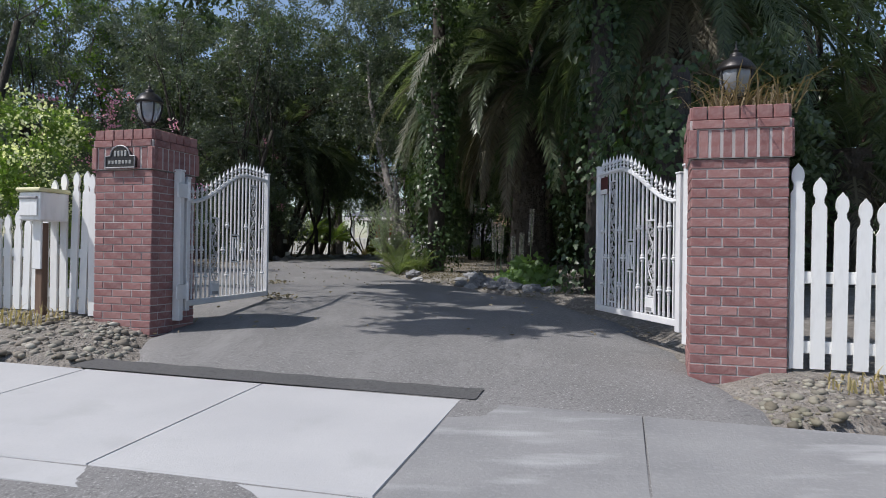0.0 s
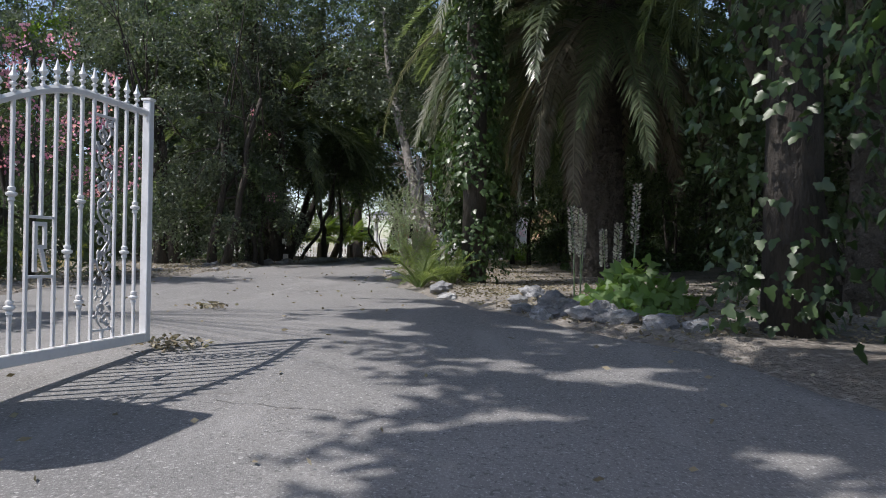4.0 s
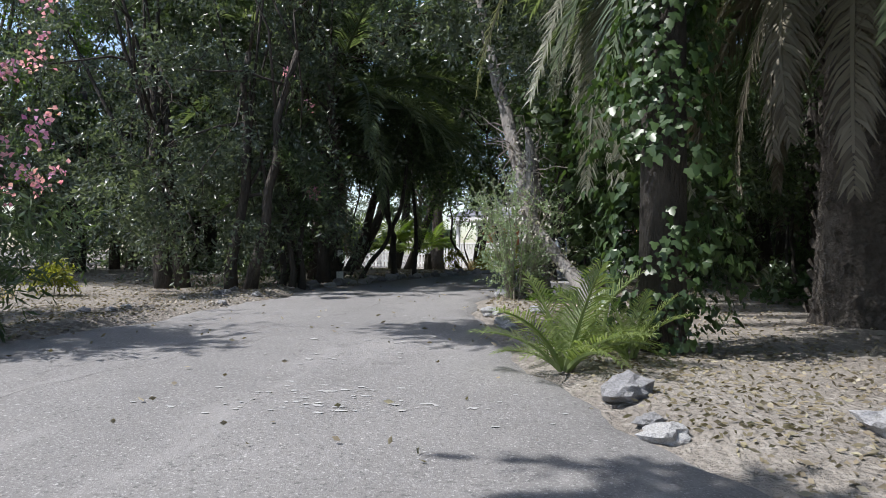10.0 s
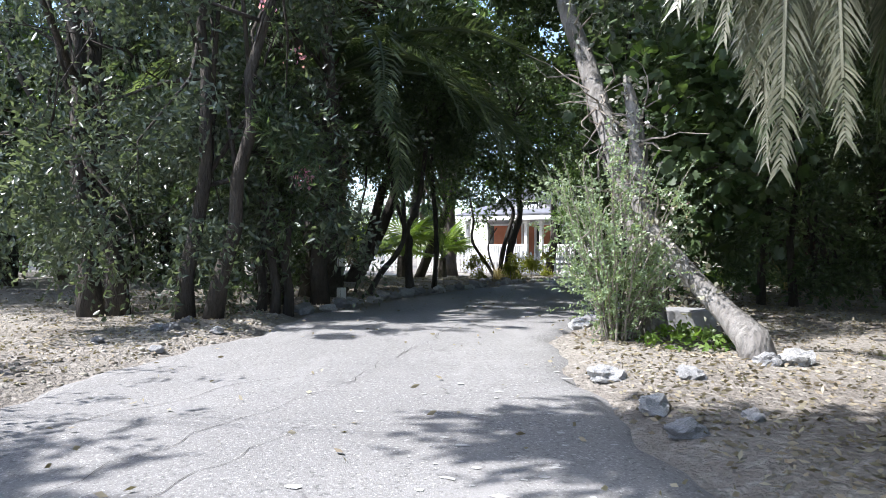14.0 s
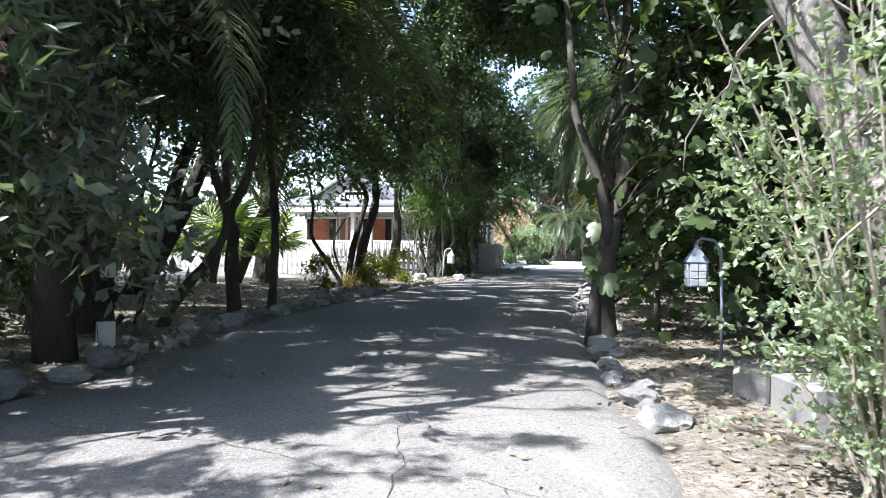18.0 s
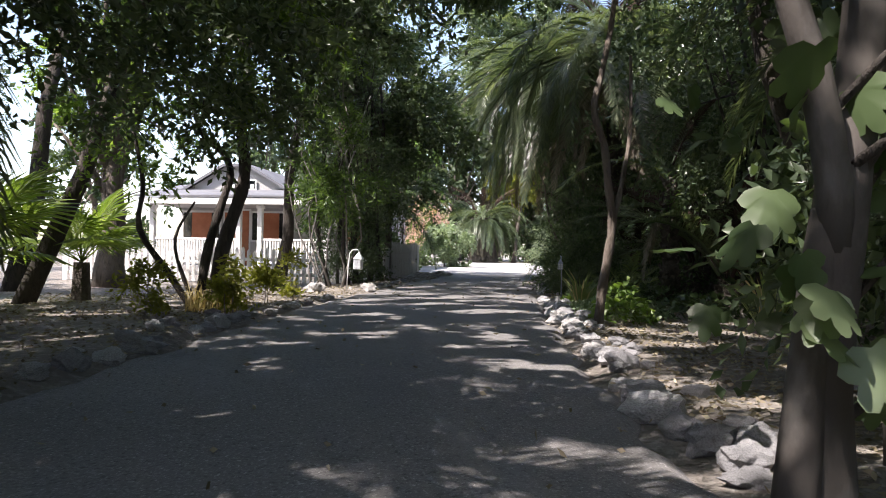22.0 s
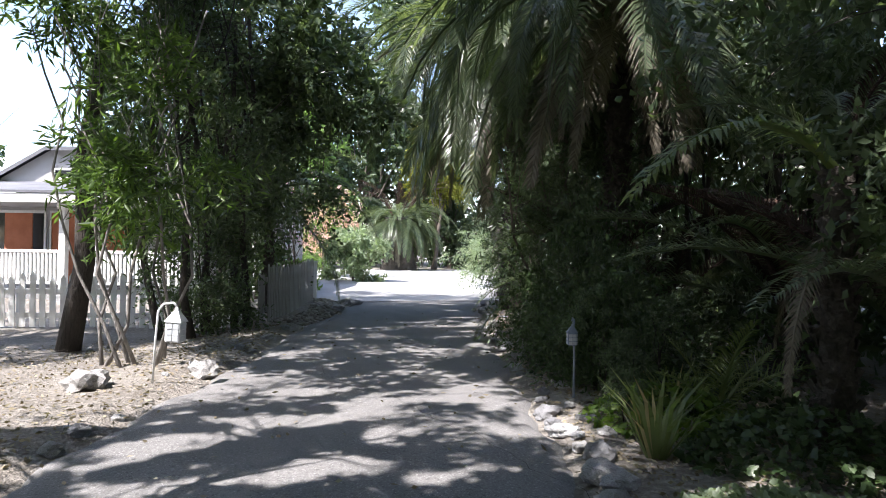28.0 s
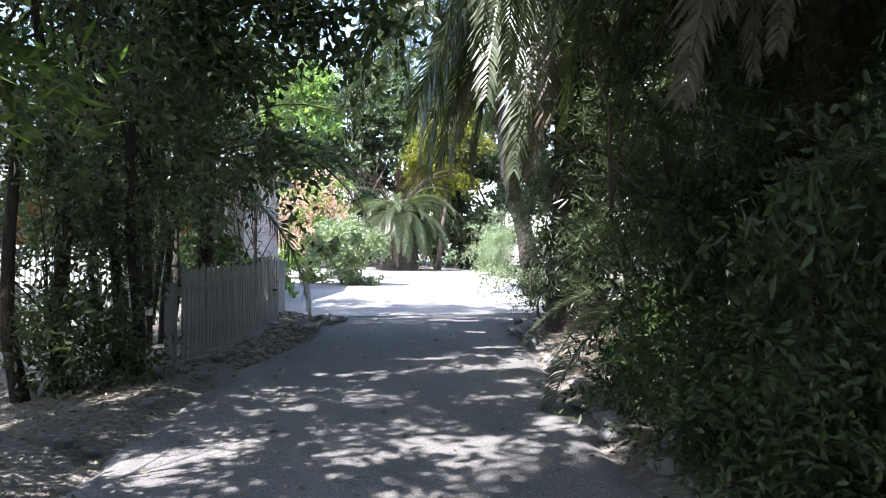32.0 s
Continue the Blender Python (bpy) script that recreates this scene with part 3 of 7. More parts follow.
# plaque on the left pillar: arched cast plate, its number left as bars
plaque = thing("plaque", "arched dark bronze number plaque on the brick pillar", "plaque", at(-3.13, 6.375, 0.255) @ pose(0.305, -0.045, 1.46))
outline = [(-0.155, -0.055), (0.155, -0.055), (0.155, 0.045), (0.105, 0.05)] + [(0.1 * math.cos(a), 0.055 + 0.085 * math.sin(a)) for a in np.linspace(0.1, math.pi - 0.1, 12)] + [(-0.105, 0.05), (-0.155, 0.045)]
part("plate", Geo().prism(outline, 0, 0.02).mesh("plate", M_DARK_METAL), plaque)
rim = [(x, -0.004, z) for x, z in outline]
part("rim", Geo().tube(rim + rim[:1], 0.007, 6, False).mesh("rim", M_PLATE), plaque)
M_LETTER = surface("raised_pale_metal", (0.26, 0.26, 0.25), (0.34, 0.34, 0.33), (0.4, 0.4, 0.4), 9, 60, 0.5, 0.1, 0.002, 0.4)
for i in range(4):
    part("bar", Geo().box(-0.066 + i * 0.036, -0.006, 0.045, -0.04 + i * 0.036, 0.001, 0.095, c=0.003).mesh("bar", M_LETTER), plaque)
for i in range(7):
    part("bar", Geo().box(-0.125 + i * 0.036, -0.005, -0.02, -0.1 + i * 0.036, 0.001, 0.01, c=0.002).mesh("bar", M_LETTER), plaque)


def pillar_lantern(name, label, m, group):
    lamp = thing(name, label, "lantern", m, group)
    part("base", Geo().lathe([(0.06, 0), (0.065, 0.012), (0.03, 0.03), (0.018, 0.05), (0.02, 0.09), (0.045, 0.1), (0.05, 0.115)], 10).mesh("base", M_DARK_METAL), lamp)
    M_G = M_LAMPGLASS
    belly = [(0.05, 0.12), (0.078, 0.16), (0.094, 0.21), (0.1, 0.255), (0.096, 0.285)]
    part("glass", Geo().lathe(belly, 12).mesh("glass", M_G, True), lamp)
    for k in range(6):
        a = 2 * math.pi * (k + 0.5) / 6
        part("bar", Geo().tube([((r0 + 0.003) * math.cos(a), (r0 + 0.003) * math.sin(a), z) for r0, z in belly], 0.007, 5).mesh("bar", M_DARK_METAL), lamp)
    part("roof", Geo().lathe([(0.102, 0.28), (0.118, 0.288), (0.116, 0.3), (0.1, 0.325), (0.075, 0.352), (0.045, 0.368), (0.036, 0.38), (0.04, 0.39), (0.015, 0.405)], 14).mesh("roof", M_DARK_METAL, True), lamp)
    part("finial", Geo().lathe([(0.01, 0.4), (0.016, 0.415), (0.007, 0.43), (0.003, 0.47)], 8).mesh("finial", M_DARK_METAL), lamp)
    return lamp


mg, n_, l_, p_ = material("frosted_lamp_glass")
p_.inputs["Base Color"].default_value = (0.5, 0.52, 0.55, 1)
p_.inputs["Roughness"].default_value = 0.15
p_.inputs["Transmission Weight"].default_value = 0.6
M_LAMPGLASS = mg
lan = at(-3.13, 6.375, 0.255) @ pose(0.31, 0.31, 26.2 * ROW) @ Matrix.Scale(1.1, 4)
pillar_lantern("pillar_lantern", "dark metal lantern on top of a brick pillar", lan, "pillar lanterns")
pillar_lantern("pillar_lantern", "dark metal lantern on top of a brick pillar", at(1.69, 4.85, 0.22) @ pose(0.31, 0.34, 26.2 * ROW) @ Matrix.Scale(1.15, 4), "pillar lanterns")

# ---- iron gates ----
M_CAST = surface("painted_cast_iron", (0.42, 0.42, 0.43), (0.52, 0.52, 0.53), (0.25, 0.25, 0.26), 6, 40, 0.5, 0.2, 0.003, 0.1)
M_SIGNRED = surface("dark_red_sign", (0.06, 0.012, 0.014), (0.09, 0.02, 0.02), (0.05, 0.012, 0.012), 8, 40, 0.5, 0.1, 0.001)


def gate(name, label, hinge, free, z0, flip):
    """A leaf of the drive gate from its hinge to its free end."""
    hx, hy = hinge
    L = math.hypot(free[0] - hx, free[1] - hy)
    turn = math.degrees(math.atan2(free[1] - hy, free[0] - hx))
    g = thing(name, label, "gate", pose(hx, hy, z0, 0, 0, turn), "drive gate leaves")

    def top(s):
        s = min(max((s - 0.12) / 0.62, 0), 1)
        return 0.97 + 0.37 * (s * s * (3 - 2 * s)) + 0.02 * math.sin(math.pi * s)

    def add(n, geo, mat=M_IRON, label=""):
        return part(n, geo.mesh(n, mat), g, label)

    add("hinge_post", Geo().box(-0.035, -0.035, -0.12, 0.035, 0.035, 1.24, c=0.005).box(-0.042, -0.042, 1.24, 0.042, 0.042, 1.258, c=0.004))
    add("hinge_stile", Geo().box(0.085, -0.035, -0.04, 0.15, 0.035, 1.19, c=0.005).box(0.079, -0.041, 1.19, 0.156, 0.041, 1.205, c=0.004))
    for z in (0.08, 1.0):
        hb = add("hinge", Geo().box(-0.12, -0.06, z, 0.09, -0.045, z + 0.13, c=0.003))
        part("knuckle", Geo().lathe([(0.017, z - 0.02), (0.017, z + 0.15)], 8, pose(0.055, -0.062, 0)).mesh("knuckle", M_IRON), hb)
    add("end_stile", Geo().box(L - 0.045, -0.025, 0, L, 0.025, 1.43, c=0.004).box(L - 0.052, -0.032, 1.43, L + 0.007, 0.032, 1.445, c=0.003))
    add("bottom_rail", Geo().box(0.15, -0.022, 0, L - 0.045, 0.022, 0.055, c=0.004))
    span = [0.15 + (L - 0.195) * i / 36 for i in range(37)]
    add("top_rail", Geo().tube([(a, 0, top(a / L) + 0.017) for a in span], 0.021, 6))
    spear = Geo().lathe([(0.008, 0), (0.015, 0.004), (0.015, 0.012), (0.008, 0.016), (0.008, 0.03), (0.017, 0.036), (0.017, 0.044), (0.007, 0.05), (0.022, 0.072), (0.012, 0.092), (0.006, 0.115), (0.001, 0.135)], 6).mesh("spear", M_IRON)
    knob = Geo().lathe([(0.01, -0.034), (0.015, -0.032), (0.016, -0.022), (0.012, -0.016), (0.025, -0.006), (0.026, 0.004), (0.013, 0.012), (0.018, 0.02), (0.017, 0.03), (0.01, 0.034)], 10).mesh("collar", M_IRON)
    n = 19
    step = (L - 0.195) / (n + 1)
    centre = lambda i: 0.15 + step * (i + 1)
    twice, once = (18, 13, 8, 3, 1), (17, 12, 7, 2, 0)
    for i in range(n):
        x = centre(i)
        zt = top(x / L)
        spans = {15: ((0.06, 0.1), (1.27, zt)), 5: ((0.06, 0.075), (0.86, zt)), 10: ((0.06, 0.4), (0.7, zt))}.get(i, ((0.06, zt),))
        for z0_, z1_ in spans:
            bar = part("bar", Geo().box(-0.0085, -0.0085, z0_, 0.0085, 0.0085, z1_ + 0.002, c=0.002).mesh("bar", M_IRON), g, "", pose(x, 0, 0))
        for z in (0.27, 0.79) if i in twice else (0.53,) if i in once else ():
            part("collar", knob, bar, "", pose(0, 0, z))
        part("spear", spear, g, "", pose(x, 0, zt + 0.034))

    def cast_panel(i, za, zb):
        """Pierced cast panel of curling leaves between two bars."""
        x, w = centre(i), step - 0.012
        for z in (za, zb - 0.014):
            add("panel_rail", Geo().box(x - w, -0.008, z, x + w, 0.008, z + 0.014, c=0.002))
        rnd = random.Random(i)
        m = max(3, round((zb - za) / 0.15))
        h = (zb - za - 0.028) / m
        for k in range(m):
            lo, sd = za + 0.014 + k * h, 1 if k % 2 else -1
            sc = Geo()
            stem = [(x + sd * w * 0.62 * math.sin(q * math.pi), 0, lo + h * q) for q in np.linspace(0, 1, 9)]
            sc.tube(stem, 0.006, 5)
            for c0, rad, way in ((0.3, 0.34, -1), (0.72, 0.3, 1)):
                cx = x + way * sd * w * 0.3
                curl = [(cx + w * rad * (1 - q / 9) * 1.5 * math.cos(q * 0.9 * way), -0.002, lo + h * c0 + w * rad * (1 - q / 9) * 1.5 * math.sin(q * 0.9)) for q in np.linspace(0, 7, 13)]
                sc.tube(curl, [0.0065 - 0.0035 * q / 12 for q in range(13)], 5)
            for j in range(13):
                px_, pz_ = x + rnd.uniform(-0.85, 0.85) * w, lo + h * (j + rnd.random()) / 13
                m4 = Matrix.Translation((px_, rnd.uniform(-0.004, 0.004), pz_)) @ Matrix.Rotation(rnd.uniform(-1.5, 1.5), 4, "Y")
                l_, b_ = rnd.uniform(0.024, 0.042), rnd.uniform(0.007, 0.012)
                ring = [(0, -l_ * 0.5), (b_, -l_ * 0.1), (b_ * 0.6, l_ * 0.25), (0, l_ * 0.5), (-b_ * 0.6, l_ * 0.25), (-b_, -l_ * 0.1)]
                sc.prism(ring, -0.003, 0.003, m4)
            add("scroll", sc, M_CAST)

    cast_panel(15, 0.1, 1.27)
    cast_panel(5, 0.2, 0.86)
    x, w = centre(5), step - 0.01
    add("latch_plate", Geo().box(x - w, -0.014, 0.075, x + w, 0.014, 0.196, c=0.004), M_IRON, "white steel plate")
    add("latch_slot", Geo().box(x - w * 0.75, -0.018, 0.085, x + w * 0.75, 0.018, 0.115, c=0.003), M_PLATE, "grey latch slot")
    # the letter framed between two bars
    x, w = centre(10), step - 0.01
    for z in (0.4, 0.686):
        add("letter_rail", Geo().box(x - w, -0.009, z, x + w, 0.009, z + 0.014, c=0.002))
    f = lambda a: x + flip * a
    letter = Geo()
    for xa, xb, za, zb in ((-0.045, -0.025, 0.43, 0.67), (-0.025, 0.035, 0.65, 0.67), (0.018, 0.036, 0.56, 0.65), (-0.025, 0.035, 0.54, 0.56)):
        letter.box(min(f(xa), f(xb)), -0.006, za, max(f(xa), f(xb)), 0.006, zb)
    letter.prism([(f(-0.008), 0.54), (f(0.014), 0.54), (f(0.048), 0.43), (f(0.026), 0.43)], -0.006, 0.006)
    add("letter", letter, M_IRON)
    if flip < 0:
        x0_, x1_ = centre(16) + 0.012, centre(18) + 0.03
        zt = top(centre(17) / L)
        sign = add("sign", Geo().box(x0_, 0.012, zt - 0.19, x1_, 0.018, zt - 0.02, c=0.002), M_SIGNRED, "small dark red sign")
        part("bar", Geo().box(x0_ + 0.005, 0.0185, zt - 0.185, x1_ - 0.005, 0.0195, zt - 0.14).mesh("bar", M_WHITE), sign)
    return g


gate("iron_gate", "white iron drive gate leaf standing open with spear tips", (-2.42, 6.5), (-2.1, 8.47), 0.42, 1)
gate("iron_gate", "white iron drive gate leaf standing open beside ivy", (1.87, 5.4), (1.57, 7.2), 0.4, -1)

# ---- picket fences ----
def picket_mesh(w, h, t, style, mat):
    """One board; acorn or pointed head."""
    if style == "acorn":
        o = [(-w / 2, 0), (w / 2, 0), (w / 2, h - 0.2), (w * 0.3, h - 0.17), (w * 0.3, h - 0.155)]
        o += [(w * 0.46 * math.cos(a), h - 0.085 + 0.07 * math.sin(a)) for a in np.linspace(-0.9, 1.15, 7)]
        o += [(0, h)]
        o += [(-x, z) for x, z in o[-2:1:-1]]
    elif style == "point":
        o = [(-w / 2, 0), (w / 2, 0), (w / 2, h - w * 0.7), (0, h), (-w / 2, h - w * 0.7)]
    else:
        o = [(-w / 2, 0), (w / 2, 0), (w / 2, h), (-w / 2, h)]
    return Geo().prism(o, -t / 2, t / 2).mesh("picket", mat)


def fence(name, label, p0, p1, heights, step, w=0.09, style="acorn", z=None, rails=(0.22, 0.85), seed=0, post_every=14, mat=None):
    """heights: a function of the distance from p0."""
    mat = mat or M_WHITE
    r = random.Random(seed)
    L = math.hypot(p1[0] - p0[0], p1[1] - p0[1])
    turn = math.degrees(math.atan2(p1[1] - p0[1], p1[0] - p0[0]))
    z = ground_at(*p0) if z is None else z
    f = thing(name, label, "fence", pose(p0[0], p0[1], z, 0, 0, turn))
    made = {}
    n = int(L / step)
    for i in range(n):
        d = (i + 0.5) * step
        h = round(heights(d) / 0.02) * 0.02
        if h not in made:
            made[h] = picket_mesh(w, h, 0.02, style, mat)
        x, y = p0[0] + (p1[0] - p0[0]) * d / L, p0[1] + (p1[1] - p0[1]) * d / L
        part("picket", made[h], f, "", pose(d, 0, ground_at(x, y) - z + 0.02, r.uniform(-0.6, 0.6), r.uniform(-1.2, 1.2), r.uniform(-2, 2)))
    for q in rails:
        part("rail", Geo().box(0, 0.012, q, L, 0.05, q + 0.08, c=0.004).mesh("rail", mat), f)
    for i in range(0, n + 1, post_every):
        d = min(i * step, L - 0.05)
        part("post", Geo().box(d - 0.045, 0.052, -0.1, d + 0.045, 0.14, rails[-1] + 0.12, c=0.006).mesh("post", mat), f)
    return f


gu = Vector((math.cos(radians(GATE)), math.sin(radians(GATE))))


def along(x, y, d):
    return x + gu.x * d, y + gu.y * d


fence("picket_fence", "white picket fence with acorn heads beside the brick pillar", along(1.69, 4.9, 0.62), along(1.69, 4.9, 6.5), lambda d: 0.95 + 0.22 * abs(math.cos(d * 1.05)) ** 2 + 0.2 * abs(math.cos(d * 1.05)) ** 40, 0.127, 0.086, "acorn", 0.2, (0.12, 0.58), 3)
fence("picket_fence", "white picket fence running up to the mailbox", along(-3.13, 6.5, -5.2), along(-3.13, 6.5, -0.03), lambda d: 0.86 + 0.46 * abs(math.cos((5.0 - d) * 1.25)) ** 3, 0.11, 0.078, "acorn", 0.24, (0.25, 0.62), 4)
post = thing("fence_post", "thick square white gate post in the picket fence", "fence post", at(-4.38, 6.8, 0.2))
part("shaft", Geo().box(-0.09, -0.09, 0, 0.09, 0.09, 0.98, c=0.008).mesh("shaft", M_WHITE), post)
part("cap", Geo().box(-0.105, -0.105, 0.985, 0.105, 0.105, 1.02, c=0.008).mesh("cap", M_WHITE), post)

# ---- mailbox on a timber post ----
mb = thing("mailbox", "white metal mailbox with yellowed lid on a timber post", "mailbox", at(-3.64, 6.45, 0.22) @ Matrix.Diagonal((0.64, 0.72, 0.97, 1)))
part("post", Geo().box(-0.06, -0.05, 0, 0.06, 0.05, 0.98, c=0.006).mesh("post", M_POST), mb, "dark brown timber post")
part("post_board", Geo().box(-0.075, -0.085, 0.55, 0.075, -0.055, 1.0, c=0.006).mesh("post_board", M_WHITE), mb, "white board on the post")
part("body", Geo().box(-0.19, -0.2, 1.0, 0.19, 0.24, 1.26, c=0.012).mesh("body", M_WHITE), mb)
M_LID = surface("yellowed_paint", (0.55, 0.52, 0.26), (0.66, 0.63, 0.38), (0.4, 0.36, 0.2), 6, 40, 0.5, 0.2, 0.003)
part("lid", Geo().box(-0.215, -0.235, 1.264, 0.215, 0.26, 1.3, c=0.012).mesh("lid", M_LID), mb, "yellowed flat lid")
flap = part("flap", Geo().box(-0.155, -0.222, 1.04, 0.155, -0.204, 1.2, c=0.006).mesh("flap", M_WHITE), mb)
part("handle", Geo().box(-0.155, -0.24, 1.195, 0.155, -0.205, 1.22, c=0.005).mesh("handle", M_PLATE), flap)

# ---- drive lamps: small house-shaped lanterns ----
M_LAMPBODY = surface("grey_white_lamp_paint", (0.64, 0.65, 0.65), (0.74, 0.75, 0.75), (0.35, 0.36, 0.38), 8, 50, 0.5, 0.2, 0.003)
# darker blue-grey copy of the lamp paint: the shade is in its colour
M_LAMP_SHADED = surface("shaded_lamp_paint", (0.16, 0.2, 0.27), (0.24, 0.28, 0.35), (0.4, 0.42, 0.45), 8, 50, 0.5, 0.2, 0.003)
M_MILK = surface("milky_pane", (0.42, 0.45, 0.48), (0.52, 0.55, 0.58), (0.36, 0.38, 0.4), 5, 30, 0.3, 0.05, 0.001)


def path_lantern(name, label, m, mat, height, reach, group, s=1.0, hook=True):
    """A lantern hung from a crooked iron post."""
    o = thing(name, label, "garden lantern", m, group)
    if hook:
        pts = [(0, 0, 0), (0, 0, height * 0.6), (0.01, 0, height), (reach * 0.3, 0, height + 0.06), (reach * 0.8, 0, height + 0.075), (reach, 0, height + 0.045)]
        part("post", Geo().tube(pts, 0.01, 7).mesh("post", mat, True), o)
    z = height - 0.2 * s
    body = part("lamp_head", Geo().box(reach - 0.06 * s, -0.06 * s, z - 0.04 * s, reach + 0.06 * s, 0.06 * s, z + 0.12 * s, c=0.004).mesh("lamp_head", mat), o)
    roof = [(0.1, 0.121), (0.095, 0.13), (0.03, 0.205), (0.02, 0.21), (0.012, 0.24)]
    part("roof", Geo().lathe([(a * s, z + b * s) for a, b in roof], 4, pose(reach, 0, 0)).mesh("roof", mat), o)
    for k in range(4):
        q = pose(reach, 0, z, 0, 0, 90 * k)
        for i in range(2):
            for j in range(3):
                part("pane", Geo().box((-0.05 + i * 0.053) * s, -0.066 * s, (-0.03 + j * 0.048) * s, (-0.003 + i * 0.053) * s, -0.061 * s, (0.012 + j * 0.048) * s, q, c=0.001).mesh("pane", M_MILK), body)
    return o


path_lantern("garden_lantern", "pale garden lantern hung from a hooked post by the stone border", pose(-0.985, 31.83, 0.84, 0, 3, -25), M_LAMPBODY, 0.63, 0.17, "drive lanterns", 1.05)
path_lantern("garden_lantern", "garden lantern coloured blue-grey for the shade under the fig leaves", pose(-0.71, 20.22, 0.7, 0, 0, 165), M_LAMP_SHADED, 0.77, 0.155, "drive lanterns", 0.95)
path_lantern("garden_lantern", "garden lantern among dark shrubs, coloured blue-grey for their shade", pose(2.14, 30.2, 0.82, 0, 0, 158), M_LAMP_SHADED, 0.6, 0.02, "drive lanterns", 0.6)

# plain boards and blocks beside the drive
for nm, lb, cat, m, d in (
    ("small_board", "small white board lying on the leaf litter", "board", pose(-0.66, 20.13, 0.72, 60, 0, 12), (0.073, 0.008, 0.1)),
    ("concrete_block", "pale concrete block under the shrub", "concrete block", pose(-0.93, 19.42, 0.68, 0, 0, 25), (0.1, 0.1, 0.2)),
    ("small_sign", "small white plate on a stake by the palm", "sign", pose(-4.62, 21.1, 0.74, 10, 0, 20), (0.06, 0.012, 0.2)),
    ("small_sign", "small white plate leaning on the palm trunk", "sign", pose(-4.87, 21.9, 1.2, 0, 0, 25), (0.055, 0.012, 0.12)),
    ("stone_bench", "low grey stone slab behind the stump", "bench", pose(-0.75, 18.9, 0.66, 0, 0, -8), (0.34, 0.2, 0.24)),
):
    thing(nm, lb, cat, m, mesh=Geo().box(-d[0], -d[1], 0, d[0], d[1], d[2], c=min(0.012, d[1] * 0.4)).mesh(nm, M_CONC_OLD if "stone" in nm or "block" in nm else M_WHITE if "b" == nm[0] or "s" == nm[0] else M_CONC))

# ---- house behind the inner fence ----
# local frame: x along the facade, y away from the drive, z from the lawn
HM = pose(1.3, 42.4, 0.6, 0, 0, -22) @ Matrix.Diagonal((0.85, 1, 1, 1))
M_WALL = surface("white_house_wall", (0.42, 0.41, 0.4), (0.48, 0.47, 0.46), (0.36, 0.35, 0.34), 1.2, 30, 0.7, 0.15, 0.003)
M_ROOF = surface("pale_grey_shingles", (0.13, 0.135, 0.15), (0.19, 0.195, 0.21), (0.09, 0.09, 0.1), 2, 12, 0.9, 0.5, 0.01, stretch=(0.4, 1, 1))
M_SHADE = surface("terracotta_blind", (0.4, 0.14, 0.07), (0.48, 0.18, 0.095), (0.3, 0.1, 0.06), 3, 30, 0.8, 0.2, 0.003)
M_PANE = material("dark_window_glass")[0]
pn = M_PANE.node_tree.nodes["Principled BSDF"]
pn.inputs["Base Color"].default_value, pn.inputs["Roughness"].default_value, pn.inputs["Metallic"].default_value = (0.02, 0.022, 0.025, 1), 0.04, 0.0
house = thing("house", "white single-storey house with porch, red blinds and pale shingle roof", "house", HM)


def hp(name, geo, mat, label="", parent=None):
    return part(name, geo.mesh(name, mat), parent or house, label)


hp("wall", Geo().box(-9, 2.0, 0, 0, 2.2, 2.75).box(-9, 2.2, 0, -8.8, 5.0, 2.75).box(-0.2, 2.2, 0, 0, 5.0, 2.75).box(-8.8, 4.8, 0, -0.2, 5.0, 2.75), M_WALL)
hp("porch_floor", Geo().box(-9, -0.2, 0, 0, 1.99, 0.38, c=0.01), M_CONC_OLD)
hp("porch_ceiling", Geo().box(-9.1, -0.1, 2.4, 0.1, 1.99, 2.44), M_WALL)
hp("fascia", Geo().box(-9.35, -0.5, 2.37, 0.35, -0.44, 2.58, c=0.006), M_WHITE)
for i in range(14):
    hp("rafter_tail", Geo().box(-9.2 + i * 0.72, -0.438, 2.45, -9.12 + i * 0.72, 0.6, 2.55), M_WHITE)
hp("porch_roof", Geo().add([(-9.4, -0.52, 2.59), (0.4, -0.52, 2.59), (0.4, 2.6, 3.2), (-9.4, 2.6, 3.2), (-9.4, -0.52, 2.65), (0.4, -0.52, 2.65), (0.4, 2.6, 3.27), (-9.4, 2.6, 3.27)], [(0, 3, 2, 1), (4, 5, 6, 7), (0, 1, 5, 4), (1, 2, 6, 5), (3, 0, 4, 7)]), M_ROOF)
hp("main_roof", Geo().add([(-9.4, 2.3, 3.2), (0.4, 2.3, 3.2), (0.4, 5.4, 2.8), (-9.4, 5.4, 2.8), (-7.0, 4.0, 3.75), (-2.0, 4.0, 3.75)], [(0, 1, 5, 4), (1, 2, 5), (2, 3, 4, 5), (3, 0, 4), (0, 3, 2, 1)]), M_ROOF)
hp("gable", Geo().prism([(-8.4, 2.9), (-3.9, 2.9), (-5.7, 3.8), (-6.6, 3.8)], 1.2, 5), M_WALL)
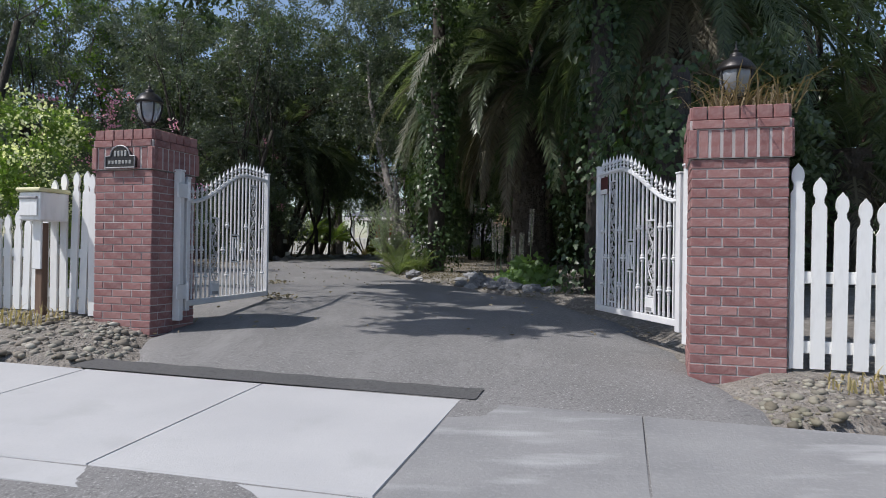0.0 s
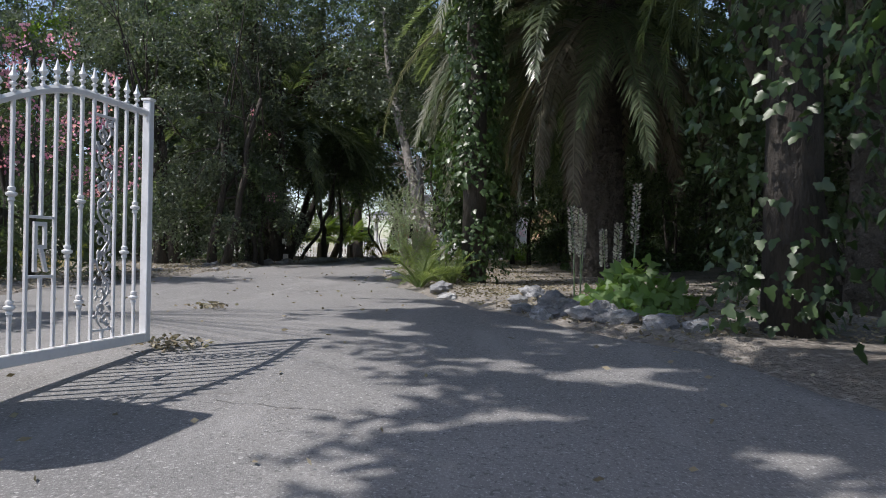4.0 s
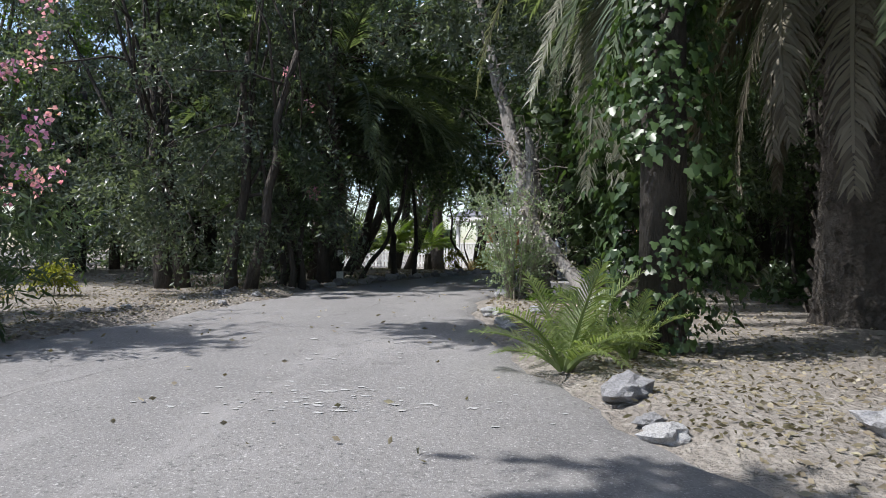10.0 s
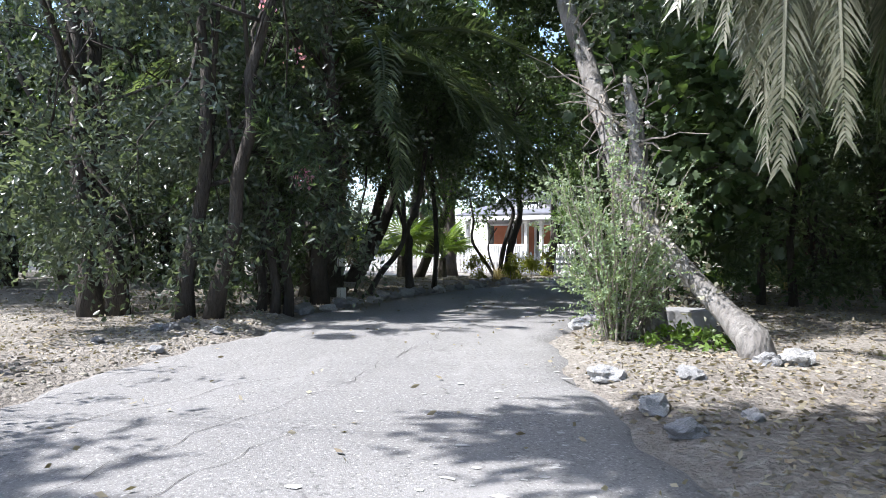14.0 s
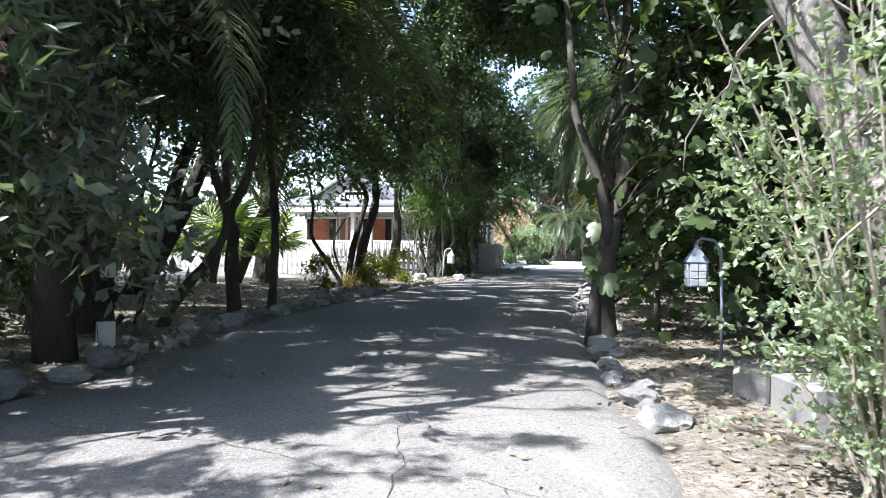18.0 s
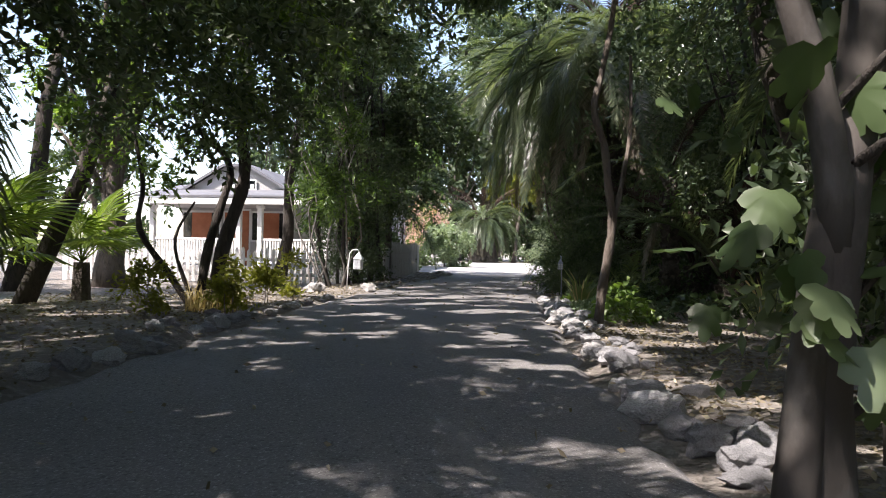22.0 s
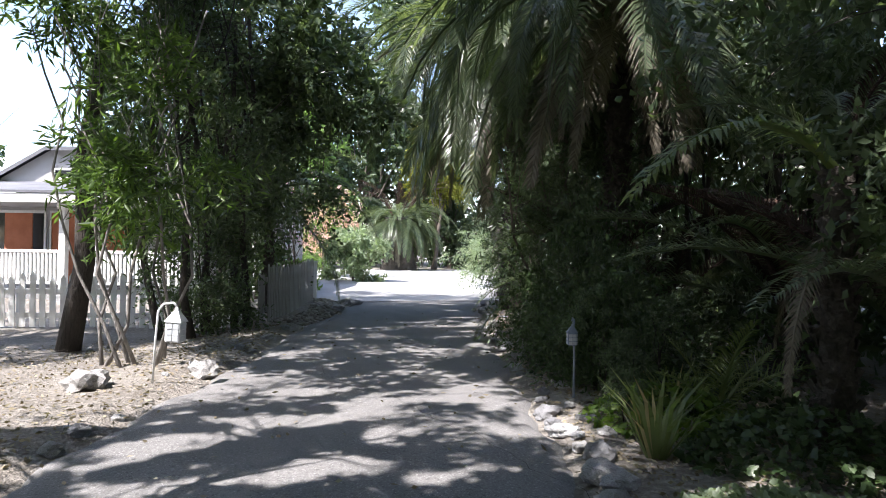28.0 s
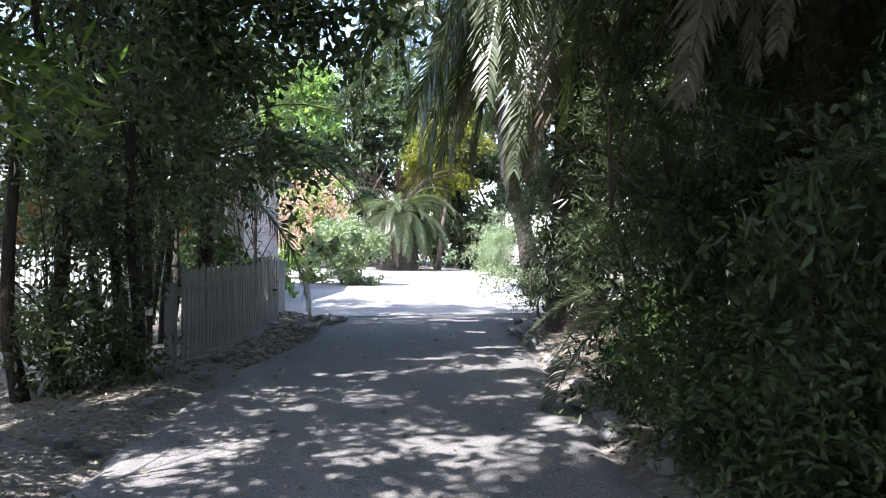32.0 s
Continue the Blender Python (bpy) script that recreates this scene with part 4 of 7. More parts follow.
hp("gable_roof", Geo().add([(-8.7, 1.0, 2.84), (-6.65, 1.0, 3.86), (-5.65, 1.0, 3.86), (-3.6, 1.0, 2.84), (-8.7, 5, 2.84), (-6.65, 5, 3.86), (-5.65, 5, 3.86), (-3.6, 5, 2.84), (-8.7, 1.0, 2.74), (-6.65, 1.0, 3.76), (-5.65, 1.0, 3.76), (-3.6, 1.0, 2.74)], [(0, 4, 5, 1), (1, 5, 6, 2), (2, 6, 7, 3), (0, 1, 9, 8), (1, 2, 10, 9), (2, 3, 11, 10)]), M_ROOF)
vent = hp("gable_vent", Geo().box(-6.45, 1.15, 3.0, -5.35, 1.199, 3.3), M_PANE, "dark louvred gable window")
for x0, x1, z0, z1 in ((-6.5, -6.44, 2.97, 3.33), (-5.36, -5.3, 2.97, 3.33), (-6.44, -5.36, 3.28, 3.33), (-6.44, -5.36, 2.97, 3.01)):
    hp("frame", Geo().box(x0, 1.12, z0, x1, 1.149, z1), M_WHITE, "", vent)
for i in range(5):
    hp("slat", Geo().box(-6.36 + i * 0.2, 1.125, 3.02, -6.22 + i * 0.2, 1.148, 3.16), M_WHITE, "", vent)
for x in (-8.9, -5.4, -4.55, -1.9, -0.1):
    c = hp("porch_column", Geo().box(x - 0.09, -0.15, 0.38, x + 0.09, 0.03, 2.395, c=0.01), M_WHITE)
    hp("capital", Geo().box(x - 0.13, -0.19, 2.26, x + 0.13, 0.07, 2.36, c=0.01), M_WHITE, "", c)
for x0, x1 in ((-8.8, -5.5), (-4.45, -2.0)):
    rl = hp("porch_railing", Geo().box(x0, -0.1, 1.22, x1, -0.02, 1.29, c=0.006).box(x0, -0.1, 0.48, x1, -0.02, 0.54, c=0.006), M_WHITE)
    for i in range(int((x1 - x0) / 0.11)):
        hp("baluster", Geo().box(x0 + 0.05 + i * 0.11, -0.085, 0.54, x0 + 0.11 + i * 0.11, -0.035, 1.22), M_WHITE, "", rl)
for x, w in ((-8.07, 0.43), (-5.1, 0.41), (-1.3, 0.45)):
    wd = hp("window", Geo().box(x - 2 * w, 1.94, 1.2, x - 2 * w + 0.07, 1.998, 2.3).box(x + 2 * w - 0.07, 1.94, 1.2, x + 2 * w, 1.998, 2.3).box(x - 2 * w + 0.07, 1.94, 1.2, x + 2 * w - 0.07, 1.998, 1.27).box(x - 2 * w + 0.07, 1.94, 2.23, x + 2 * w - 0.07, 1.998, 2.3), M_WHITE)
    hp("blind", Geo().box(x - w, 1.96, 1.275, x + w, 1.985, 2.225, c=0.004), M_SHADE, "terracotta blind", wd)
    hp("pane", Geo().box(x - 2 * w + 0.075, 1.97, 1.275, x - w - 0.01, 1.98, 2.225), M_PANE, "", wd)
    hp("pane", Geo().box(x + w + 0.01, 1.97, 1.275, x + 2 * w - 0.075, 1.98, 2.225), M_PANE, "", wd)
dr = hp("door", Geo().box(-6.62, 1.94, 0.39, -5.98, 1.99, 2.3, c=0.006), M_SHADE, "terracotta front door")
hp("door_frame", Geo().box(-6.7, 1.93, 0.39, -6.63, 1.995, 2.37).box(-5.97, 1.93, 0.39, -5.92, 1.995, 2.37).box(-6.63, 1.93, 2.31, -5.97, 1.995, 2.37), M_WHITE, "", dr)
side = hp("window", Geo().box(-7.1, 1.94, 1.2, -7.05, 1.998, 2.3).box(-6.77, 1.94, 1.2, -6.72, 1.998, 2.3).box(-7.05, 1.94, 1.2, -6.77, 1.998, 1.26).box(-7.05, 1.94, 2.24, -6.77, 1.998, 2.3), M_WHITE)
hp("blind", Geo().box(-7.05, 1.96, 1.265, -6.77, 1.985, 2.235, c=0.004), M_SHADE, "terracotta blind", side)
for k in range(2):
    hp("step", Geo().box(-5.35, -0.55 - 0.3 * (1 - k), 0.0, -4.6, -0.21, 0.13 + 0.13 * k, c=0.01), M_CONC_OLD)

# inner fences
fence("picket_fence", "white pointed picket fence in front of the house", (-7.0, 39.2), (0.35, 37.1), lambda d: 0.82 + 0.04 * math.sin(d * 9), 0.15, 0.085, "point", None, (0.18, 0.55), 8)
fence("picket_fence", "grey-white slatted fence leading along the drive", (0.6, 36.25), (2.12, 40.2), lambda d: 0.84 + 0.03 * math.sin(d * 23), 0.115, 0.06, "point", None, (0.16, 0.6), 9, 6, M_GREYWOOD)
fence("picket_fence", "far white picket fence seen under the trees", (-16, 41.5), (-7.3, 39.3), lambda d: 0.85, 0.17, 0.09, "point", None, (0.18, 0.55), 10)
fence("picket_fence", "far white picket fence behind the dark palms", (9.0, 27.0), (14.5, 33.0), lambda d: 1.0, 0.16, 0.09, "point", None, (0.2, 0.7), 11)
for x, y in ((2.2, 40.7), (2.35, 41.6)):
    p = thing("gate_post", "weathered white gate post at the drive's end", "gate post", pose(x, y, ground_at(x, y), 0, 0, 20), "inner gate posts")
    part("shaft", Geo().box(-0.06, -0.06, -0.05, 0.06, 0.06, 0.78, c=0.006).mesh("shaft", M_WHITE), p)
    part("cap", Geo().box(-0.075, -0.075, 0.784, 0.075, 0.075, 0.82, c=0.006).mesh("cap", M_WHITE), p)

# ---- plants ----
def unit(a):
    return a / np.maximum(np.linalg.norm(a, axis=-1, keepdims=True), 1e-9)


def leaf_mesh(name, P, D, L, W, mat, fold=0.25):
    """Folded rhombic leaves: base P, direction D, length L, width W."""
    n = len(P)
    S = unit(np.cross(D, unit(rng.normal(size=(n, 3)))))
    N = np.cross(D, S)
    L, W = np.broadcast_to(L, n)[:, None], np.broadcast_to(W, n)[:, None]
    mid = P + D * L * 0.48
    v = np.stack([P, mid + S * W / 2 + N * W * fold, P + D * L, mid - S * W / 2 + N * W * fold], 1).reshape(-1, 3)
    i = np.arange(n)[:, None] * 4
    return fast_mesh(name, v, np.concatenate([i + np.array([[0, 1, 2]]), i + np.array([[0, 2, 3]])], 0).reshape(2, n, 3).transpose(1, 0, 2).reshape(-1, 3), mat)


def lobed_mesh(name, P, D, N, size, mat, shape):
    """Broad leaves of a given outline (x across, y along), turned to face N."""
    n = len(P)
    S = unit(np.cross(D, N))
    N = np.cross(S, D)
    o = np.array(shape)
    size = np.broadcast_to(size, n)[:, None, None]
    v = P[:, None] + size * (o[None, :, 0:1] * S[:, None] + o[None, :, 1:2] * D[:, None] - 0.35 * (np.abs(o[None, :, 0:1]) ** 1.5 + 0.25 * o[None, :, 1:2] ** 2) * N[:, None])
    k = len(o)
    i = np.arange(n)[:, None, None] * k
    tri = np.array([[0, a, a + 1] for a in range(1, k - 1)])[None]
    return fast_mesh(name, v.reshape(-1, 3), (i + tri).reshape(-1, 3), mat)


IVY = [(0, 0), (0.3, -0.12), (0.5, 0.15), (0.28, 0.33), (0.26, 0.6), (0, 0.95), (-0.26, 0.6), (-0.28, 0.33), (-0.5, 0.15), (-0.3, -0.12)]
FIG = [(0, 0), (0.2, -0.1), (0.42, 0.0), (0.54, 0.2), (0.46, 0.36), (0.36, 0.42), (0.46, 0.6), (0.42, 0.78), (0.28, 0.84), (0.17, 0.72), (0.16, 0.9), (0.08, 1.04), (0, 1.08), (-0.08, 1.04), (-0.16, 0.9), (-0.17, 0.72), (-0.28, 0.84), (-0.42, 0.78), (-0.46, 0.6), (-0.36, 0.42), (-0.46, 0.36), (-0.54, 0.2), (-0.42, 0.0), (-0.2, -0.1)]


def twigs(centres, radii, n, per, length, droop=0.2, seed=0, shell=0.45, tight=0.42):
    """Leaf places and directions on n twigs, gathered in clumps over the crown's lumps."""
    g = np.random.default_rng(seed)
    centres, radii = np.asarray(centres, float), np.asarray(radii, float)
    if radii.ndim == 1:
        radii = np.repeat(radii[:, None], 3, 1)
    w = radii.prod(1) ** 0.66
    nc = max(6, n // 13)
    k = g.choice(len(centres), nc, p=w / w.sum())
    d = unit(g.normal(size=(nc, 3)))
    C = centres[k] + d * ((shell + (1 - shell) * g.random(nc) ** 0.6) * (0.85 + 0.35 * g.random(nc)))[:, None] * radii[k]
    big = 0.55 + 0.9 * g.random(nc)
    q = g.choice(nc, n, p=big ** 2 / (big ** 2).sum())
    o = unit(g.normal(size=(n, 3)))
    P0 = C[q] + o * (g.random(n) ** 0.5 * big[q] * length * tight)[:, None] * np.array([1.15, 1.15, 0.8])
    T = unit(d[q] * 0.6 + o * 0.5 + g.normal(size=(n, 3)) * 0.4 - np.array([0, 0, droop]))
    s = (np.arange(per) + 0.5) / per
    sag = np.array([0, 0, -1.0]) * (s ** 2)[None, :, None] * droop * length
    P = P0[:, None] + T[:, None] * (s[None, :, None] * length - length * 0.4) + sag
    D = unit(T[:, None] * 0.6 + g.normal(size=(n, per, 3)) * 0.6)
    return P.reshape(-1, 3), D.reshape(-1, 3)


_h = np.random.default_rng(77).random((64, 64))


def soft_noise(x, y):
    """Smooth random field, one value a unit."""
    i, j = np.floor(x).astype(int), np.floor(y).astype(int)
    u, v = x - i, y - j
    u, v = u * u * (3 - 2 * u), v * v * (3 - 2 * v)
    q = lambda a, b: _h[a % 64, b % 64]
    return (q(i, j) * (1 - u) + q(i + 1, j) * u) * (1 - v) + (q(i, j + 1) * (1 - u) + q(i + 1, j + 1) * u) * v


# share of the ground to leave sunlit, by distance along the drive
OPEN_Y = [12.6, 13.0, 17.4, 18.4, 19.2, 20.2, 21.0, 22.0, 23.2, 24.2, 27.5, 29.0, 30.6, 31.4, 32.0, 33.0, 34.5, 39.0, 39.8, 45, 46]
OPEN_S = [0.35, 0.97, 0.97, 0.52, 0.34, 0.28, 0.28, 0.4, 0.34, 0.22, 0.32, 0.5, 0.6, 0.36, 0.2, 0.16, 0.14, 0.12, 0.97, 0.97, 0.0]


def outside_sun_holes(P, x0, y0, z0):
    """Keeps the leaves of a crown that stands at x0, y0, z0, but for holes cut along the sun's rays to set flecks on
    the drive.
    """
    h = P[:, 2] + z0 - 0.75
    X, Y = P[:, 0] + x0 - SUN_DIR.x / SUN_DIR.z * h, P[:, 1] + y0 - SUN_DIR.y / SUN_DIR.z * h
    n = 0.58 * soft_noise(X * 2.1 + 7, Y * 3.3 + 3) + 0.42 * soft_noise(X * 5.6, Y * 7.3 + 11)
    share = np.interp(Y, OPEN_Y, OPEN_S)
    s = (X - left_x(Y)) / (right_x(Y) - left_x(Y))
    share = share + np.interp(Y, [18.3, 19.3, 25.5, 27], [0, 1, 1, 0]) * (0.42 * np.clip(s - 0.35, 0, 0.6) / 0.6 - 0.14)
    off = np.maximum(left_x(Y) - X, X - right_x(Y))
    share = np.where(off > 0.4, np.minimum(share, np.interp(Y, [20.5, 21.3, 24.5, 25.5, 28.3, 29.6, 30.8, 32.5, 35], [0.14, 0.32, 0.3, 0.36, 0.4, 0.5, 0.1, 0.08, 0.16])) * np.clip(2.6 - off, 0, 1), share)
    share = np.where((X < left_x(Y) - 0.4) & (Y > 21), np.maximum(share, np.interp(left_x(Y) - X, [0.4, 1.2, 6, 8], [0.25, 0.5, 0.5, 0.2]) * np.interp(Y, [31.8, 33.2], [1, 0.1])), share)
    share = np.where((X > right_x(Y) + 0.3) & (Y > 28.3), np.minimum(share, 0.07), share)
    cut = np.interp(share, [0, 0.1, 0.25, 0.5, 0.75, 0.9, 1.0], [1.1, 0.7, 0.6, 0.5, 0.39, 0.28, -1])
    return (n < cut) | (h < 0.9) | (Y < 12.6) | (Y > 46)


def ray_gaps(P, x0, y0, z0):
    """Uneven density of a crown, 0 to 1, set along the sun's rays to break up its shade."""
    h = P[:, 2] + z0 - 0.4
    X, Y = P[:, 0] + x0 - SUN_DIR.x / SUN_DIR.z * h, P[:, 1] + y0 - SUN_DIR.y / SUN_DIR.z * h
    return 0.6 * soft_noise(X * 1.3 + 4, Y * 2.6 + 9) + 0.4 * soft_noise(X * 3.4 + 2, Y * 5.5)


def lumps(n, spread, height, low, seed, size=(0.5, 0.95), lean=(0, 0)):
    """Uneven lumps of a crown round a stem at the origin."""
    g = random.Random(seed)
    c, r = [], []
    for i in range(n):
        z = low + (height - low) * (i + 0.5) / n
        q = math.sin(math.pi * min(0.95, 0.22 + 0.7 * (i + 0.5) / n)) * spread
        a = i * 2.4 + g.uniform(-0.5, 0.5)
        d = q * g.uniform(0.25, 0.85)
        c.append((d * math.cos(a) + lean[0] * z, d * math.sin(a) + lean[1] * z, z + g.uniform(-0.2, 0.2)))
        k = g.uniform(*size) * spread * 0.62
        r.append((k, k, k * g.uniform(0.6, 0.9)))
    return c, r


def limb_geo(centres, stems, r0, seed, trunk_h, lean=(0, 0), bent=0.12):
    """Trunks that fork into limbs ending in the crown's lumps. stems: (x, y) offsets at the ground."""
    g = random.Random(seed)
    trunks, limbs = [], []
    tops = []
    for sx, sy in stems:
        pts, rad = [], []
        steps = 7
        ox, oy = 0, 0
        for i in range(steps + 1):
            s = i / steps
            ox += g.uniform(-bent, bent) * trunk_h / steps * 1.6
            oy += g.uniform(-bent, bent) * trunk_h / steps * 1.6
            z = -0.1 + (trunk_h + 0.1) * s
            pts.append((sx * (1 + 0.5 * s) + ox + lean[0] * z, sy * (1 + 0.5 * s) + oy + lean[1] * z, z))
            rad.append(r0 * (1 - 0.5 * s) * (1.35 if i == 0 else 1.1 if i == 1 else 1))
        trunks.append((pts, rad))
        tops.append((pts, rad))
    for j, c in enumerate(centres):
        pts, rad = tops[j % len(tops)]
        k = g.randint(3, len(pts) - 1)
        a, b = Vector(pts[k]), Vector(c)
        m1 = a.lerp(b, 0.4) + Vector((g.uniform(-0.15, 0.15), g.uniform(-0.15, 0.15), 0.12))
        m2 = a.lerp(b, 0.75) + Vector((g.uniform(-0.15, 0.15), g.uniform(-0.15, 0.15), 0.05))
        r1 = rad[k] * 0.45
        lg = Geo().tube([a, m1, m2, b], [r1, r1 * 0.7, r1 * 0.42, r1 * 0.15], 6)
        limbs.append(lg)
        for _ in range(4):
            e = b + Vector((g.gauss(0, 0.45), g.gauss(0, 0.45), g.gauss(0.1, 0.35)))
            st = m2.lerp(b, g.random())
            lg.tube([st, st.lerp(e, 0.5) + Vector((0, 0, 0.06)), e], [r1 * 0.25, r1 * 0.15, r1 * 0.05], 4)
    return trunks, limbs


def make_tree(name, label, x, y, spread, height, low, mat, bark, stems=((0, 0),), r0=0.12, trunk_h=None, n_lumps=14, n_twigs=1600, per=13, leaf=(0.075, 0.03), twig=0.55, seed=0, droop=0.25, lean=(0, 0), turn=0, flowers=None, size=(0.5, 0.95), group="", bent=0.12):
    c, r = lumps(n_lumps, spread, height, low, seed, size, lean)
    trunks, limbs = limb_geo(c, stems, r0, seed, trunk_h or height * 0.55, lean, bent)
    o = thing(name, label, "shrub" if height < 3.2 else "tree", pose(x, y, ground_at(x, y), 0, 0, turn), group)
    for pts, rad in trunks:
        part("trunk", Geo().tube(pts, rad, 10).mesh("trunk", bark, True), o)
    for lg in limbs:
        part("limb", lg.mesh("limb", bark, True), o)
    P, D = twigs(c, r, n_twigs, per, twig, droop, seed)
    keep = (P[:, 2] > 0.05) & outside_sun_holes(P, x, y, ground_at(x, y))
    P, D = P[keep], D[keep]
    g = np.random.default_rng(seed + 1)
    part("crown", leaf_mesh("crown", P, D, leaf[0] * (0.7 + 0.6 * g.random(len(P))), leaf[1] * (0.7 + 0.6 * g.random(len(P))), mat), o)
    if flowers:
        fm, nf, fz, fs = (*flowers, 0.045)[:4]
        fc = np.array(c)[:, :] + 0
        k = g.integers(len(c), size=nf)
        d = unit(g.normal(size=(nf, 3)) + np.array([0.4, -0.6, 0.3]))
        fp = fc[k] + d * np.array(r)[k] * 1.08
        fp = fp[fp[:, 2] > fz]
        PP = (fp[:, None] + g.normal(size=(len(fp), 16, 3)) * 0.055).reshape(-1, 3)
        bl = part("bloom", leaf_mesh("bloom", PP, unit(g.normal(size=PP.shape) + np.array([0, -0.3, 0.4])), fs, fs * 0.8, fm), o)
        tagged(bl, "scattered blooms", kind="stuff")
    return o


def replant(src, x, y, turn, s=1.0, sz=1.0):
    m = pose(x, y, ground_at(x, y), 0, 0, turn)
    o = copy_thing(src, m)
    o.scale = (s, s, s * sz)
    return o


# grey of dead fronds, lightened to silver for the sun on them
M_FROND_GREY = leaf_mat("grey_sun_toned_frond", [(0.17, 0.175, 0.145), (0.33, 0.33, 0.29), (0.23, 0.225, 0.19), (0.15, 0.175, 0.13)], 0.22, 0.36)


# ---- palms ----
def frond_mesh(name, e0, e1, L, mat, n=84, leaflet=0.42, seed=0, ragged=0.12, vee=0.5, wide=0.019, turn_at=1.0, twist=0):
    """One feather leaf along +X, its midrib bending from e0 to e1 degrees and turning by twist."""
    g = np.random.default_rng(seed)
    m = 24
    s = np.linspace(0, 1, m)
    e = np.radians(e0 + (e1 - e0) * np.minimum(1, s / turn_at) ** 0.9)
    dx, dz = np.cos(e) * L / (m - 1), np.sin(e) * L / (m - 1)
    X, Z = np.concatenate([[0], np.cumsum(dx[:-1])]), np.concatenate([[0], np.cumsum(dz[:-1])])
    geo = Geo().tube([(X[i], 0, Z[i]) for i in range(0, m, 3)], [0.03 * (1 - 0.9 * s[i]) + 0.003 for i in range(0, m, 3)], 4)
    verts, faces = [], []
    for i in range(n):
        q = 0.1 + 0.9 * (i + 0.5) / n
        p = np.array([np.interp(q, s, X), 0, np.interp(q, s, Z)])
        a = np.interp(q, s, e)
        t = np.array([math.cos(a), 0, math.sin(a)])
        up = np.array([-math.sin(a), 0, math.cos(a)])
        ll = leaflet * (math.sin(math.pi * min(1, 0.18 + 0.82 * q) ** 0.8) * 0.75 + 0.3) * (1 - ragged * g.random())
        tw = math.radians(twist) * q
        across = np.array([0, math.cos(tw), 0]) + up * math.sin(tw)
        up = up * math.cos(tw) - np.array([0, math.sin(tw), 0])
        for sd in (-1, 1):
            lean = 0.55 + 0.35 * q + g.normal() * 0.08
            d = t * lean + across * sd * (1.05 - 0.4 * q) + up * (vee + g.normal() * 0.12)
            d /= np.linalg.norm(d)
            mid = p + d * ll * 0.5
            tip = p + d * ll + np.array([0, 0, -0.25 * ll - 0.1 * ll * g.random()])
            w = np.cross(d, up)
            w = w / np.linalg.norm(w) * wide / 2
            k = len(verts)
            verts += [p - w * 0.6, p + w * 0.6, mid + w, mid - w, tip]
            faces += [(k, k + 1, k + 2, k + 3), (k + 3, k + 2, k + 4)]
    geo.add(verts, faces)
    return geo.mesh(name, mat)


FR_UP = [frond_mesh("frond", 72, 5, 2.6, M_FROND, seed=1), frond_mesh("frond", 60, -25, 2.8, M_FROND, seed=2)]
FR_MID = [frond_mesh("frond", 40, -60, 2.9, M_FROND, seed=3), frond_mesh("frond", 28, -72, 2.9, M_FROND, seed=4, ragged=0.2)]
FR_LOW = [frond_mesh("frond", 5, -84, 2.9, M_FROND, seed=5, ragged=0.3, vee=0.25), frond_mesh("frond", -15, -88, 2.7, M_FROND, seed=6, ragged=0.35, vee=0.15)]
FR_DEAD = [frond_mesh("frond", -30, -89, 2.3, M_FROND_DEAD, seed=7, ragged=0.5, vee=0.1, leaflet=0.36), frond_mesh("frond", -50, -90, 2.1, M_FROND_DEAD, seed=8, ragged=0.6, vee=0.05, leaflet=0.3)]
FR_GREY = [frond_mesh("frond", 42, -84, 3.7, M_FROND_GREY, seed=14, ragged=0.4, vee=0.1, leaflet=0.4), frond_mesh("frond", 28, -86, 3.7, M_FROND_GREY, seed=15, ragged=0.5, vee=0.05, leaflet=0.36)]
FR_HANG = [frond_mesh("frond", 38, -87, 4.4, M_FROND_GREY, n=170, seed=16, ragged=0.65, vee=0.05, leaflet=0.46, turn_at=0.62, twist=75, wide=0.015), frond_mesh("frond", 30, -84, 4.3, M_FROND_GREY, n=150, seed=17, ragged=0.75, vee=0.2, leaflet=0.5, turn_at=0.75, twist=-60, wide=0.015)]
FR_DROOP = [frond_mesh("frond", 38, -87, 4.4, M_FROND, n=110, seed=26, ragged=0.35, vee=0.05, leaflet=0.42, turn_at=0.62, twist=70), frond_mesh("frond", 30, -84, 4.3, M_FROND, n=96, seed=27, ragged=0.5, vee=0.2, leaflet=0.46, turn_at=0.75, twist=-55)]
FR_YOUNG = [frond_mesh("frond", 82, 40, 1.2, M_FROND_LIGHT, 30, 0.46, seed=9, wide=0.018, vee=0.4, ragged=0.25), frond_mesh("frond", 62, 0, 1.25, M_FROND_LIGHT, 30, 0.46, seed=10, wide=0.018, vee=0.4, ragged=0.25), frond_mesh("frond", 40, -30, 1.1, M_FROND_LIGHT, 28, 0.42, seed=11, wide=0.018, vee=0.35, ragged=0.3)]


